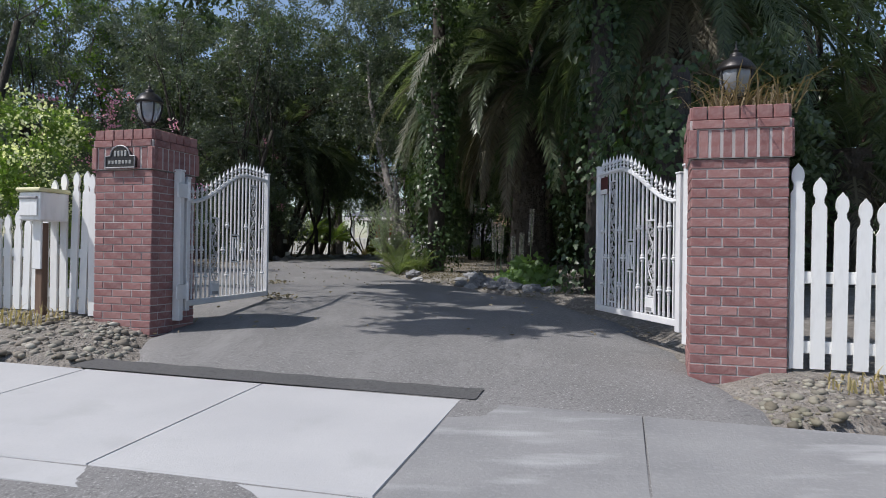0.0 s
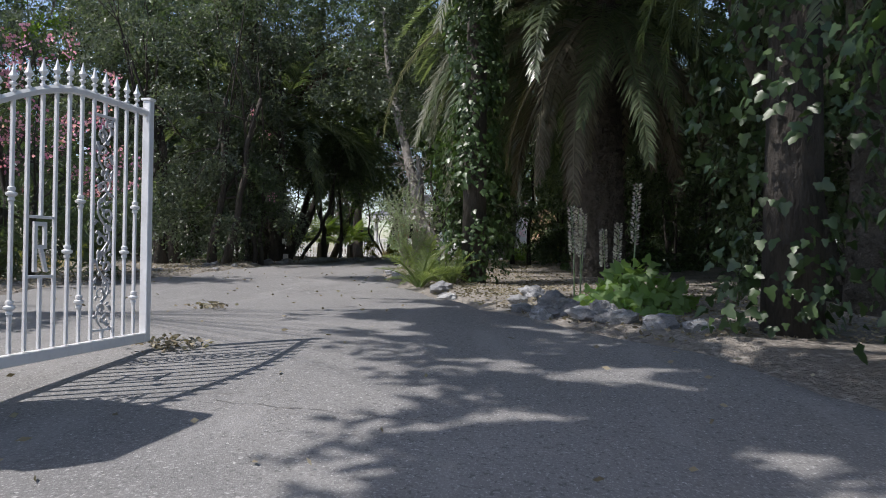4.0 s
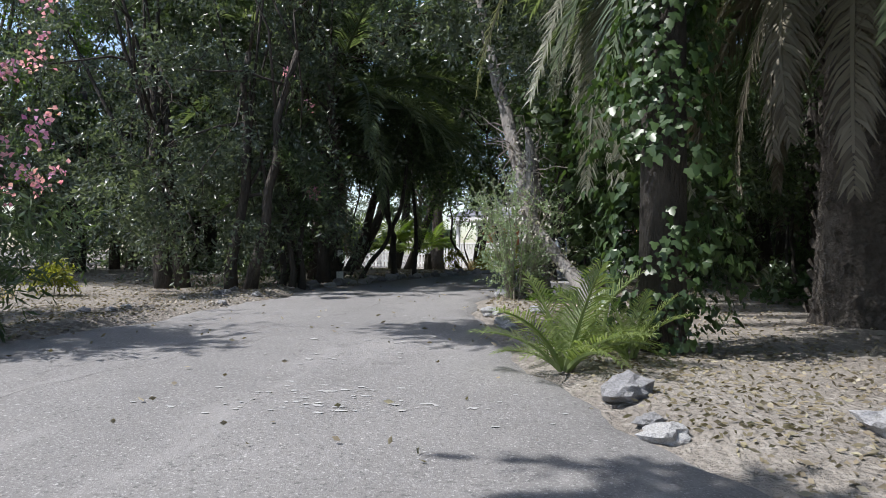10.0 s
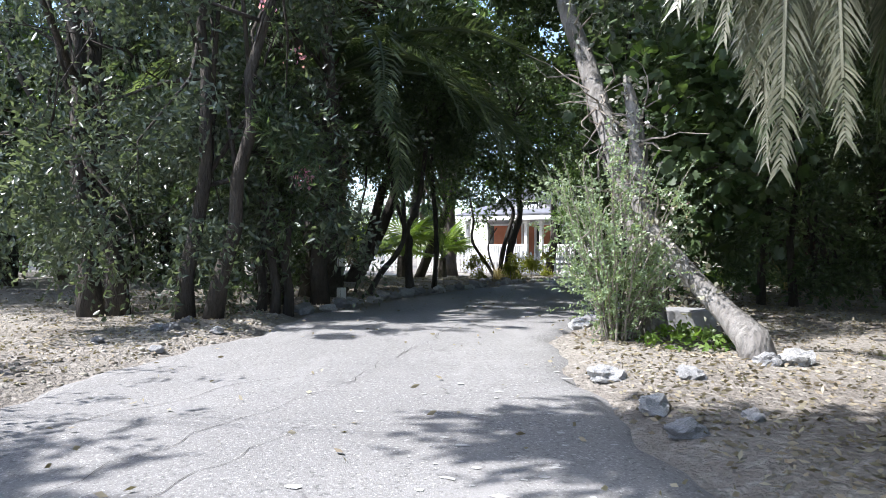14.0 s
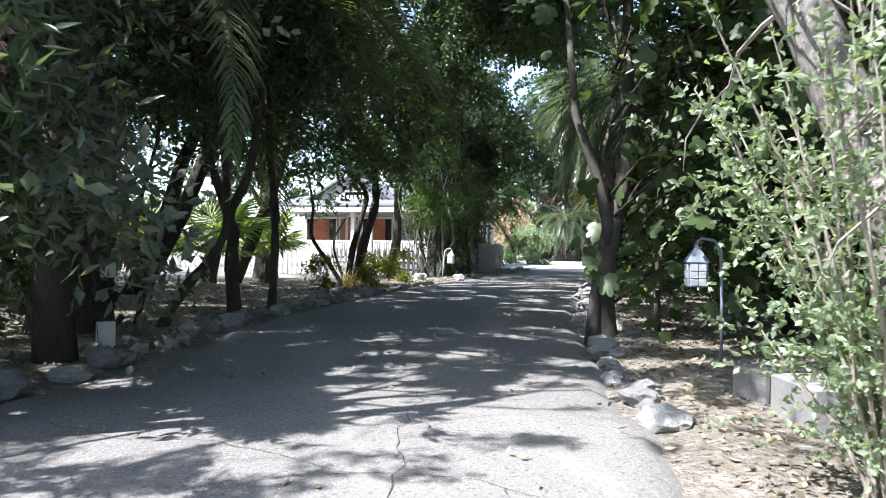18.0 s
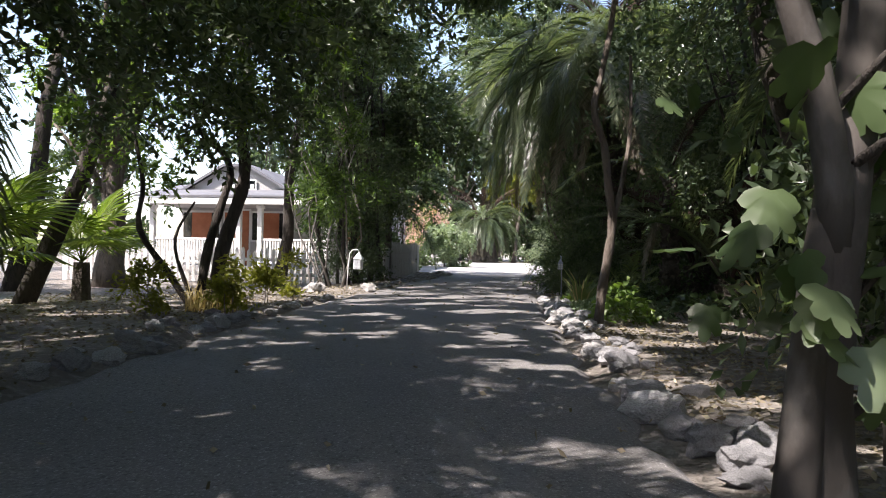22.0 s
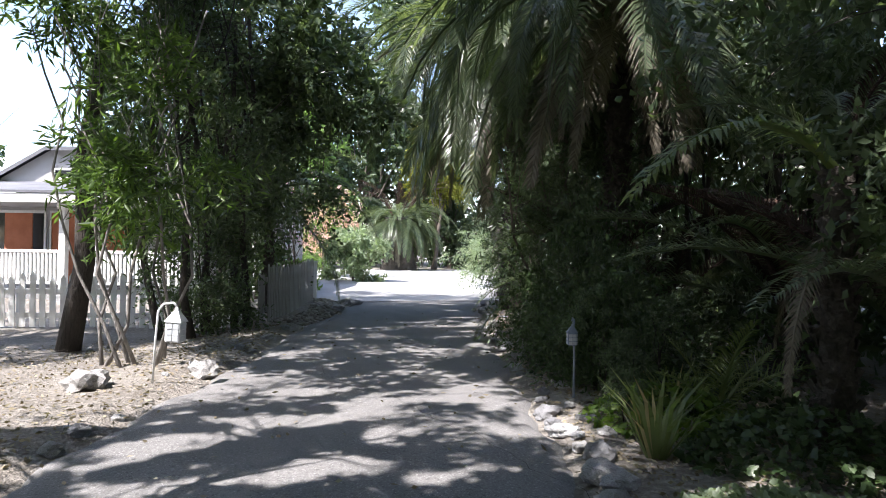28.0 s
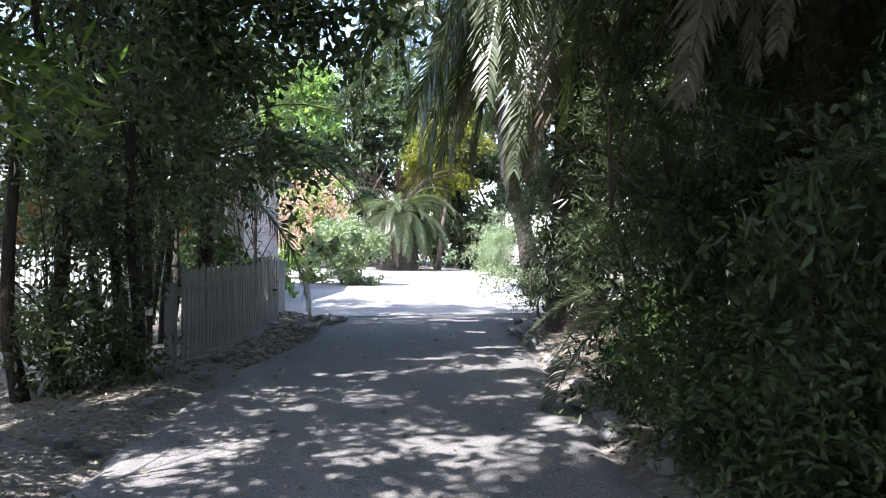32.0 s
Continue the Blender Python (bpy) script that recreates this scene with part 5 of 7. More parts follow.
def palm_trunk(r0, r1, h, seed):
    """A stout trunk of old leaf bases in a spiral."""
    g = random.Random(seed)
    geo = Geo().tube([(0, 0, -0.15), (0, 0, 0.1), (0, 0, h * 0.3), (0, 0, h * 0.7), (0, 0, h)], [r0 * 1.45, r0 * 1.2, r0, r1, r1 * 1.1], 14)
    n = int(h / 0.022)
    for i in range(n):
        z = 0.05 + (h - 0.05) * i / n
        a = i * 2.39996
        rr = np.interp(z / h, [0, 0.05, 0.3, 0.7, 1], [r0 * 1.42, r0 * 1.2, r0, r1, r1 * 1.1])
        w = g.uniform(0.05, 0.075)
        m = pose(0, 0, 0, 0, 0, math.degrees(a)) @ Matrix.Translation((rr - 0.02, 0, z)) @ pose(0, 0, 0, 0, g.uniform(15, 32), g.uniform(-8, 8))
        geo.add([(0, -w, 0), (0, w, 0), (0.035, 0, 0.01), (0, -w * 0.6, 0.1), (0, w * 0.6, 0.1), (0.045, 0, 0.09)], [(0, 2, 5, 3), (2, 1, 4, 5), (3, 5, 4), (0, 1, 2)], m)
    return geo


def palm(name, label, x, y, h, r, counts, s=1.0, seed=0, group="tall feather palms", trunk=True, tilt=6):
    """counts: upright, middle, low and dead fronds."""
    g = random.Random(seed)
    o = thing(name, label, "palm tree", pose(x, y, ground_at(x, y)), group)
    part("trunk", palm_trunk(r, r * 0.85, h, seed).mesh("trunk", M_PALM_BARK), o)
    k = 0
    for kind, n in zip((FR_UP, FR_MID, FR_LOW, FR_DEAD, FR_GREY), counts):
        for i in range(n):
            a = k * 137.5 + g.uniform(-12, 12)
            k += 1
            sc = s * g.uniform(0.82, 1.12)
            lift = {0: 0.15, 1: 0.05, 2: -0.1, 3: -0.3, 4: -0.05}[(FR_UP, FR_MID, FR_LOW, FR_DEAD, FR_GREY).index(kind)]
            m = pose(0, 0, h + lift + g.uniform(-0.12, 0.12), 0, 0, a) @ pose(r * 0.5, 0, 0, g.uniform(-14, 14), g.uniform(-tilt, tilt), 0) @ Matrix.Scale(sc, 4)
            part("frond", kind[g.randrange(2)], o, "", m)
    return o


def young_palm(label, x, y, n, s, seed, name="young_palm"):
    g = random.Random(seed)
    o = thing(name, label, "young palm", pose(x, y, ground_at(x, y)), "young palms")
    for i in range(n):
        a = i * 137.5 + g.uniform(-15, 15)
        k = 0 if i < n * 0.3 else 1 if i < n * 0.65 else 2
        part("frond", FR_YOUNG[k], o, "", pose(0, 0, 0.02, 0, 0, a) @ pose(0.03, 0, 0, g.uniform(-20, 20), g.uniform(-10, 10), 0) @ Matrix.Scale(s * g.uniform(0.75, 1.15), 4))
    return o


outer = palm("palm_tree", "tall feather palm with hanging grey-green fronds and stout trunk", 1.95, 16.2, 4.5, 0.37, (10, 26, 24, 24, 6), 1.4, 1)
g = random.Random(17)
for i in range(36):
    part("frond", FR_HANG[i % 2], outer, "", pose(0, 0, 4.5 + g.uniform(-0.4, 0.45), 0, 0, 122 + 1.3 * i + g.uniform(-4, 4)) @ pose(0.2, 0, 0, g.uniform(-14, 14), g.uniform(-8, 8), 0) @ Matrix.Scale(g.uniform(0.92, 1.12), 4))
palm("palm_tree", "tall dark feather palm behind the brick pillar", 3.5, 10.6, 4.7, 0.34, (10, 22, 26, 26), 1.15, 2)
palm("palm_tree", "low dark feather palm arching over the drive", -5.25, 22.2, 3.2, 0.27, (12, 24, 4, 2), 1.2, 3)
far_palm = palm("palm_tree", "feather palm with long drooping fronds over the drive", 5.5, 37.4, 5.1, 0.33, (12, 34, 40, 30, 6), 1.4, 4)
g = random.Random(19)
for i in range(26):
    part("frond", FR_DROOP[i % 2] if i % 3 else FR_DEAD[0], far_palm, "", pose(0, 0, 5.0 + g.uniform(-0.3, 0.4), 0, 0, 120 + 4.6 * i + g.uniform(-4, 4)) @ pose(0.2, 0, 0, g.uniform(-14, 14), g.uniform(-10, 8), 0) @ Matrix.Scale(g.uniform(0.75, 1.2), 4))
palm("palm_tree", "low feather palm with upright fronds in dense shade", 4.6, 30.3, 0.5, 0.22, (14, 5, 0, 0), 0.85, 5)
palm("palm_tree", "low feather palm with arching fronds beside the drive", 4.9, 34.0, 0.5, 0.2, (14, 10, 2, 2), 0.75, 13, "low feather palms")
palm("palm_tree", "low feather palm with arching fronds beside the drive", 4.4, 31.8, 0.4, 0.18, (12, 7, 0, 2), 0.6, 14, "low feather palms")
palm("palm_tree", "dark feather palm in the shaded grove", 4.3, 24.6, 3.8, 0.34, (10, 20, 28, 14), 1.3, 6)
palm("palm_tree", "feather palm behind the white picket fence", 6.6, 11.5, 2.2, 0.32, (12, 18, 10, 6), 1.0, 7)
old_palm = palm("palm_tree", "old feather palm with a thick skirt of drooping fronds", 9.6, 57.0, 2.5, 0.72, (10, 26, 60, 14), 0.9, 8)
# red-brown trunk, painted darker for the shadow of its skirt
old_palm.children[0].data.materials[0] = surface("red_brown_shaded_trunk", (0.05, 0.028, 0.02), (0.085, 0.05, 0.036), (0.03, 0.018, 0.014), 4, 18, 0.95, 1.0, 0.03, speck=0.7)
palm("palm_tree", "low trunkless feather palm with tall stalks behind the thin tree", 3.7, 28.3, 0.3, 0.2, (13, 0, 0, 1), 0.75, 15, "low feather palms")
leaning = palm("palm_tree", "feather palm leaning one lighter-coloured frond towards the drive", 2.95, 28.5, 1.75, 0.1, (4, 0, 0, 3), 0.5, 16, "low feather palms")
# takes the lighter young-palm green in place of sunlight on the frond
part("frond", frond_mesh("frond", 34, -48, 2.0, M_FROND_LIGHT, 46, 0.26, seed=18, vee=0.1, turn_at=1.0, wide=0.024), leaning, "frond coloured light yellow-green for the sun on it", pose(0, 0, 1.72, 0, 0, 190))
palm("palm_tree", "feather palm at the far side of the grove", 6.5, 19.5, 4.2, 0.34, (10, 20, 26, 12), 1.3, 9)
palm("palm_tree", "slim feather palm arching over the slatted fence", 0.95, 38.6, 2.2, 0.06, (5, 12, 3, 0), 0.8, 10)
near_palm = palm("palm_tree", "feather palm with pale dead fronds hanging beside the drive", 4.4, 32.8, 4.7, 0.15, (10, 20, 24, 26), 1.2, 12)
g = random.Random(23)
for i in range(20):
    part("frond", FR_DROOP[i % 2] if i % 3 else FR_DEAD[1], near_palm, "", pose(0, 0, 4.6 + g.uniform(-0.5, 0.3), 0, 0, 125 + 6.0 * i + g.uniform(-4, 4)) @ pose(0.1, 0, 0, g.uniform(-14, 14), g.uniform(-10, 8), 0) @ Matrix.Scale(g.uniform(0.65, 0.95), 4))
for i, (x, y, n, s) in enumerate(((-0.84, 13.47, 11, 0.56), (-0.42, 13.75, 8, 0.44), (-0.6, 13.95, 6, 0.5), (2.75, 29.3, 8, 0.7))):
    young_palm("bright green young palm sprouting beside the drive", x, y, n, s, 20 + i)
for i, (x, y, s) in enumerate(((2.35, 25.85, 0.85), (2.5, 29.45, 0.5), (1.75, 28.7, 0.62))):
    o = thing("strap_plant", "clump of upright yellow-green strap leaves in the shade", "plant", pose(x, y, ground_at(x, y)), "strap plants")
    g = np.random.default_rng(30 + i)
    n = 42
    for j in range(n):
        a, e = g.uniform(0, 6.28), g.uniform(0.9, 1.45)
        L = s * g.uniform(0.5, 1.0)
        d = Vector((math.cos(a) * math.cos(e), math.sin(a) * math.cos(e), math.sin(e)))
        sd = Vector((-math.sin(a), math.cos(a), 0)) * 0.02 * s
        b = Vector((math.cos(a), math.sin(a), 0)) * 0.06
        mid, tip = b + d * L * 0.6, b + d * L + Vector((math.cos(a), math.sin(a), -0.5)) * L * 0.18
        part("blade", Geo().add([b - sd, b + sd, mid + sd, mid - sd, tip], [(0, 1, 2, 3), (3, 2, 4)]).mesh("blade", M_FROND_LIGHT if j % 5 else M_DRYGRASS), o)

# ---- broadleaf trees, nearest first ----
grove = [
    make_tree("olive_tree", "grey-green leaning tree at the lawn's edge", -6.6, 18.9, 2.3, 6.8, 0.75, M_OLIVE, M_BARK_DARK, ((0, 0), (0.1, 0.15)), 0.12, 3.4, 20, 2100, 13, (0.08, 0.035), seed=41, lean=(-0.12, -0.03), group="grove trees"),
    make_tree("olive_tree", "dense grey-green tree with low hanging twigs", -5.55, 18.85, 2.0, 6.6, 0.65, M_OLIVE, M_BARK_DARK, ((0, 0), (0.35, -0.1)), 0.085, 3.4, 20, 2300, 13, (0.08, 0.035), seed=42, lean=(0.1, 0.02), group="grove trees"),
    make_tree("oak_tree", "dense dark oak crowding the drive's bend", -5.1, 20.3, 2.1, 7.4, 0.85, M_OLIVE, M_BARK_DARK, ((0, 0), (0.3, 0.2), (-0.2, 0.3)), 0.1, 4.0, 20, 1600, 13, (0.085, 0.04), seed=43, group="grove trees"),
]
bush = make_tree("oleander", "tall oleander with a single pink bloom over the drive", -4.85, 19.4, 1.0, 3.2, 1.0, M_OAK, M_BARK_DARK, ((0, 0), (0.15, 0.1), (-0.15, 0.1)), 0.05, 2.2, 8, 620, 12, (0.12, 0.026), 0.5, 44, flowers=(M_PINK, 3, 2.0))
gb = np.random.default_rng(45)
P = np.array([0.55, -0.65, 2.13 - ground_at(-4.85, 19.4)]) + gb.normal(size=(70, 3)) * np.array([0.05, 0.04, 0.045])
part("bloom", leaf_mesh("bloom", P, unit(gb.normal(size=(70, 3)) + np.array([0.2, -0.6, 0.3])), 0.05, 0.04, M_PINK), bush, "single pink flower cluster")
for i, (x, y, t, s, sz) in enumerate(((-11.2, 19.6, 40, 1.0, 1.05), (-10.8, 22.5, 150, 1.2, 1.0), (-13.5, 18.5, 260, 1.25, 1.1), (-9.6, 25.6, 95, 1.1, 1.1), (-11.5, 25, 10, 1.3, 1.0), (-9.6, 31.0, 200, 1.0, 1.0), (-11.5, 34.5, 20, 1.2, 1.0), (-15.0, 37.5, 240, 1.4, 1.0), (-12.0, 45.0, 60, 1.3, 1.0), (-13.0, 29.5, 310, 1.0, 1.0))):
    replant(grove[i % 3], x, y, t, s, sz)

make_tree("oleander", "pink-flowering oleander beside the drive", -6.6, 13.8, 1.75, 3.0, 0.3, M_OAK, M_BARK_DARK, ((0, 0), (0.2, 0.2), (-0.2, 0.1)), 0.05, 2.0, 14, 2200, 12, (0.12, 0.024), 0.5, 51, flowers=(M_PINK, 120, 1.2, 0.055))
make_tree("tree", "yellow-green leafy tree behind the mailbox", -12.4, 22.0, 3.6, 9.2, 1.5, M_BRIGHT, M_BARK, ((0, 0),), 0.16, 4.0, 17, 1800, 12, (0.14, 0.06), seed=52)
make_tree("shrub", "white-flowering shrub behind the picket fence", -5.0, 8.6, 0.95, 2.1, 0.5, M_BRIGHT, M_BARK, ((0, 0), (0.1, 0.1)), 0.03, 1.0, 8, 620, 12, (0.06, 0.028), 0.35, 53, flowers=(M_CREAM, 150, 0.8))
make_tree("oak_tree", "dark broad oak behind the gate pillar", -17.0, 19.5, 3.6, 8.0, 1.2, M_OAK, M_BARK_DARK, ((0, 0),), 0.2, 4.0, 18, 1900, 12, (0.11, 0.05), 0.7, 54)
make_tree("oak_tree", "dark leafy tree behind the picket fence", -7.9, 9.0, 1.8, 4.6, 0.6, M_OAK, M_BARK_DARK, ((0, 0),), 0.1, 2.2, 12, 1500, 12, seed=55)

make_tree("oak_tree", "broad tree with a thick trunk on the far lawn", -5.4, 35.6, 2.9, 9.0, 2.9, M_BRIGHT, M_BARK, ((0, 0),), 0.27, 4.0, 16, 1200, 12, (0.12, 0.06), 0.6, 56)
make_tree("shrub", "round pale-leaved shrub on the sunny lawn", -7.6, 29.8, 0.95, 1.8, 0.2, M_SHRUB, M_BARK, ((0, 0),), 0.03, 0.8, 8, 500, 12, (0.08, 0.05), 0.35, 57)

# right-hand grove: dark oaks between the palms
dark = make_tree("oak_tree", "dark oak in the shaded grove", 5.0, 17.5, 2.6, 8.0, 1.4, M_OAK, M_BARK_DARK, ((0, 0), (0.3, 0.2)), 0.13, 4.0, 18, 1350, 12, (0.11, 0.052), 0.65, 61, group="shaded grove trees")
for x, y, t, s, sz in ((3.0, 20.2, 50, 0.9, 1.05), (3.5, 23.7, 120, 0.85, 1.1), (8.0, 15.0, 200, 1.1, 1.0), (8.3, 22.5, 280, 1.2, 1.0), (4.3, 28.4, 20, 0.75, 1.15), (6.2, 28.2, 330, 1.1, 1.0), (6.6, 31.8, 60, 0.9, 1.0), (12.5, 24, 230, 1.6, 1.0), (9.5, 38.5, 100, 1.2, 1.0), (10.8, 11.5, 10, 1.3, 1.0), (5.3, 13.6, 75, 0.85, 1.0), (15.5, 14, 40, 1.7, 1.0)):
    replant(dark, x, y, t, s, sz)

# dense dark undergrowth that closes the grove
under = make_tree("shrub", "dense dark undergrowth shrub in the shade", -6.3, 22.4, 1.25, 2.7, 0.2, M_OAK, M_BARK_DARK, ((0, 0), (0.2, 0.1)), 0.035, 1.4, 11, 430, 12, (0.11, 0.052), 0.5, 62, group="undergrowth shrubs")
for x, y, t, s, sz in ((-5.9, 21.2, 40, 0.7, 1.0), (-7.9, 23.8, 100, 1.1, 1.0), (-9.8, 25.0, 190, 1.1, 0.9), (-12.0, 27.0, 20, 1.4, 0.9), (-15.0, 28.0, 80, 1.6, 0.9), (-18.5, 27.0, 150, 1.6, 1.0), (-14.5, 22.5, 250, 1.5, 1.0), (-13.0, 18.0, 310, 1.6, 1.0), (-10.3, 12.0, 70, 1.3, 1.1), (-9.0, 9.6, 10, 1.2, 1.2), (3.0, 21.6, 60, 1.0, 1.1), (4.2, 19.6, 130, 1.1, 1.0), (2.4, 24.4, 200, 0.95, 1.1), (5.4, 22.0, 270, 1.3, 1.1), (4.9, 26.6, 340, 1.2, 1.2), (5.4, 29.2, 30, 1.3, 1.3), (6.9, 25.0, 110, 1.5, 1.2), (7.5, 17.5, 180, 1.4, 1.1), (4.6, 15.0, 220, 1.1, 1.0), (5.2, 11.8, 300, 1.2, 1.1), (3.6, 13.0, 15, 1.0, 1.1), (5.7, 32.6, 75, 1.4, 1.4), (7.6, 27.6, 10, 1.5, 1.3), (7.2, 30.2, 100, 1.5, 1.3), (8.6, 29.4, 200, 1.5, 1.3), (6.4, 23.4, 250, 1.3, 1.2), (6.0, 31.0, 30, 1.3, 1.4), (7.6, 33.2, 130, 1.5, 1.3), (0.3, 40.7, 45, 0.95, 1.6), (1.3, 41.6, 160, 0.95, 1.7), (3.05, 30.9, 10, 0.42, 1.0), (3.6, 31.9, 70, 0.5, 1.1), (2.75, 29.9, 200, 0.33, 0.9), (2.35, 29.75, 30, 0.2, 1.0), (2.55, 30.35, 80, 0.3, 1.0), (2.0, 29.3, 120, 0.16, 0.9), (7.4, 35.6, 15, 1.5, 1.3), (8.6, 37.6, 85, 1.6, 1.4), (9.6, 34.6, 140, 1.6, 1.4), (4.3, 33.4, 130, 0.5, 1.2), (5.1, 35.0, 190, 0.5, 1.2), (3.4, 8.6, 255, 0.9, 1.2), (8.5, 13.6, 325, 1.5, 1.1), (6.4, 35.2, 45, 1.3, 1.3), (-16.5, 33.5, 95, 1.4, 0.8), (-6.3, 24.2, 200, 0.5, 0.9)):
    replant(under, x, y, t, s, sz)

# high spreading trees, many out of view, whose crowns shade the drive and grove
def high_tree(label, x, y, fork, places, r, n, leaf, mat, seed, r0=0.2, tight=0.42, dense=None):
    """places: crown lumps in the world; fork: where the limbs part."""
    o = thing("tree", label, "tree", pose(x, y, ground_at(x, y)))
    z0 = ground_at(x, y)
    c = [(a - x, b - y, h - z0) for a, b, h in places]
    f = Vector((fork[0] - x, fork[1] - y, fork[2] - z0))
    part("trunk", Geo().tube([(0, 0, -0.1), f * 0.3 + Vector((0.08, 0.05, 0)), f * 0.65 + Vector((-0.06, 0.06, 0)), f], [r0 * 1.3, r0, r0 * 0.85, r0 * 0.6], 11).mesh("trunk", M_BARK_DARK, True), o)
    for q in c:
        q = Vector(q)
        part("limb", Geo().tube([f, f.lerp(q, 0.5) + Vector((0.1, -0.1, 0.3)), q], [0.006, 0.004, 0.003], 6).mesh("limb", M_BARK_DARK, True), o)
    P, D = twigs(c, [(r, r, r * 0.6)] * len(c), n, 12, 0.6, 0.2, seed, tight=tight)
    keep = outside_sun_holes(P, x, y, z0) if dense is None else ray_gaps(P, x, y, z0) < dense
    P, D = P[keep], D[keep]
    part("crown", leaf_mesh("crown", P, D, leaf[0], leaf[1], mat), o)
    return o


g = random.Random(8)
spots_ = [(-5.1 + 1.05 * i + g.uniform(-0.3, 0.3), 5.7 + 1.1 * k + g.uniform(-0.3, 0.3), 6.4 + g.uniform(0, 0.5)) for i in range(5) for k in range(5)]
spots_ = [q for q in spots_ if q[0] + 3.9 > -0.95 or q[1] < 7.4]
spots_ = [q for q in spots_ if not (q[0] < -4.3 and q[1] < 8.0) and not (q[0] < -4.0 and q[1] < 6.9)]
spots_ += [(g.uniform(-4.0, -2.2), g.uniform(5.3, 6.7), g.uniform(6.3, 6.9)) for _ in range(9)] + [(-5.2, 8.1, 7.2), (-4.8, 8.15, 7.2), (-4.9, 8.85, 7.3), (-4.4, 8.7, 7.2)]
high_tree("tall spreading tree with a high crown beside the gate", -7.2, 8.2, (-6.3, 8.6, 5.2), spots_, 0.6, 3300, (0.15, 0.075), M_OAK, 63, dense=0.6)
high_tree("tall tree with a sparse high crown behind the oleander", -9.6, 14.2, (-8.4, 13.9, 5.4), [(-5.4, 13.8, 6.6), (-5.1, 13.5, 6.5), (-4.7, 13.6, 6.5), (-8.5, 12.9, 6.5), (-8.0, 12.6, 6.5), (-8.8, 12.3, 6.4), (-7.6, 12.75, 6.4)], 0.42, 760, (0.15, 0.07), M_OAK, 67, 0.1, dense=2.0)
spots_ = [(float(left_x(yy)) - 0.6 + g.uniform(-1.5, 1.1), yy, g.uniform(5.4, 6.9)) for yy in np.arange(22.3, 32.2, 0.55)]
high_tree("tall dark-limbed tree whose crown shades the drive", -6.2, 27.3, (-4.4, 27.3, 4.6), spots_ + [(float(left_x(yy)) - g.uniform(1.6, 4.2), yy, g.uniform(5.2, 6.8)) for yy in np.arange(20.3, 29.0, 0.42)], 0.7, 3700, (0.15, 0.075), M_OAK, 64, 0.12)
spots_ = [(float(left_x(yy)) - 1.0 + g.uniform(-1.3, 1.0), yy, g.uniform(5.4, 7.2)) for yy in np.arange(32.4, 37.6, 0.4)]
high_tree("tall dark tree behind the bare-stemmed shrub", -2.0, 35.4, (-1.6, 34.8, 4.4), spots_ + [(float(left_x(yy)) - g.uniform(1.8, 4.2), yy, g.uniform(5.4, 7.4)) for yy in np.arange(33.0, 37.4, 0.32)] + [(g.uniform(0.7, 2.1), g.uniform(35.6, 38.2), g.uniform(3.9, 5.6)) for _ in range(9)], 0.72, 3000, (0.14, 0.07), M_OAK, 65, 0.12)
spots_ = [(float(left_x(yy)) + 1.6 + g.uniform(-1.2, 1.2), yy, g.uniform(5.6, 7.0)) for yy in np.arange(21.5, 35.0, 0.6)]
spots_ = [q for q in spots_ if q[1] < 33.4]
high_tree("tall tree reaching over the drive from the shaded grove", 3.2, 25.8, (2.2, 26.2, 5.0), spots_, 0.75, 4300, (0.15, 0.075), M_OAK, 66, 0.12)
spots_ = [(g.uniform(-6.2, -0.8), g.uniform(22.9, 29.5), g.uniform(5.6, 9.2)) for _ in range(42)] + [(g.uniform(-5.7, -3.9), g.uniform(23.4, 27.0), g.uniform(2.8, 4.3)) for _ in range(15)]
high_tree("tall dark oak closing the view over the bend", -6.4, 24.8, (-5.4, 25.2, 4.4), spots_, 0.72, 4600, (0.09, 0.042), M_OAK, 68, 0.13)
spots_ = [(g.uniform(-2.9, 0.6), g.uniform(8.4, 11.4), g.uniform(6.2, 7.4)) for _ in range(26)]
spots_ = [q for q in spots_ if q[0] + 4.0 > 0.95 - 0.42 * (q[1] + 1.6 - 10.0)]
spots_ = [q for k, q in enumerate(spots_) if k % 5 < 4]
# added crown above the view: shades the ivy, the rock border and the palms
high_tree("oak with an unseen high crown added to shade the rock border", 4.0, 12.6, (2.2, 11.8, 5.0), spots_ + [(g.uniform(-0.2, 1.9), g.uniform(13.6, 16.2), g.uniform(6.9, 8.3)) for _ in range(14)] + [(g.uniform(-0.8, 1.4), g.uniform(7.2, 9.6), g.uniform(6.4, 7.5)) for _ in range(4)] + [(g.uniform(-0.9, 1.0), g.uniform(4.8, 8.4), g.uniform(6.7, 7.9)) for _ in range(18)] + [(g.uniform(2.6, 5.2), g.uniform(13.4, 15.4), g.uniform(7.2, 8.2)) for _ in range(7)], 0.56, 3000, (0.15, 0.075), M_OAK, 69, 0.14, dense=0.64)
spots_ = [(g.uniform(-7.4, -4.6), g.uniform(33.0, 37.5), g.uniform(6.6, 11.0)) for _ in range(18)]
high_tree("tall thin-limbed tree high above the lawn", -6.3, 33.0, (-5.6, 33.2, 5.4), spots_, 0.85, 1300, (0.12, 0.06), M_OAK, 70, 0.14)

# unseen canopy, added to keep sun off the palms and gate shrubs
spots_ = [(g.uniform(-1.6, 7.5), g.uniform(9.0, 20.5), g.uniform(6.9, 9.2)) for _ in range(80)]
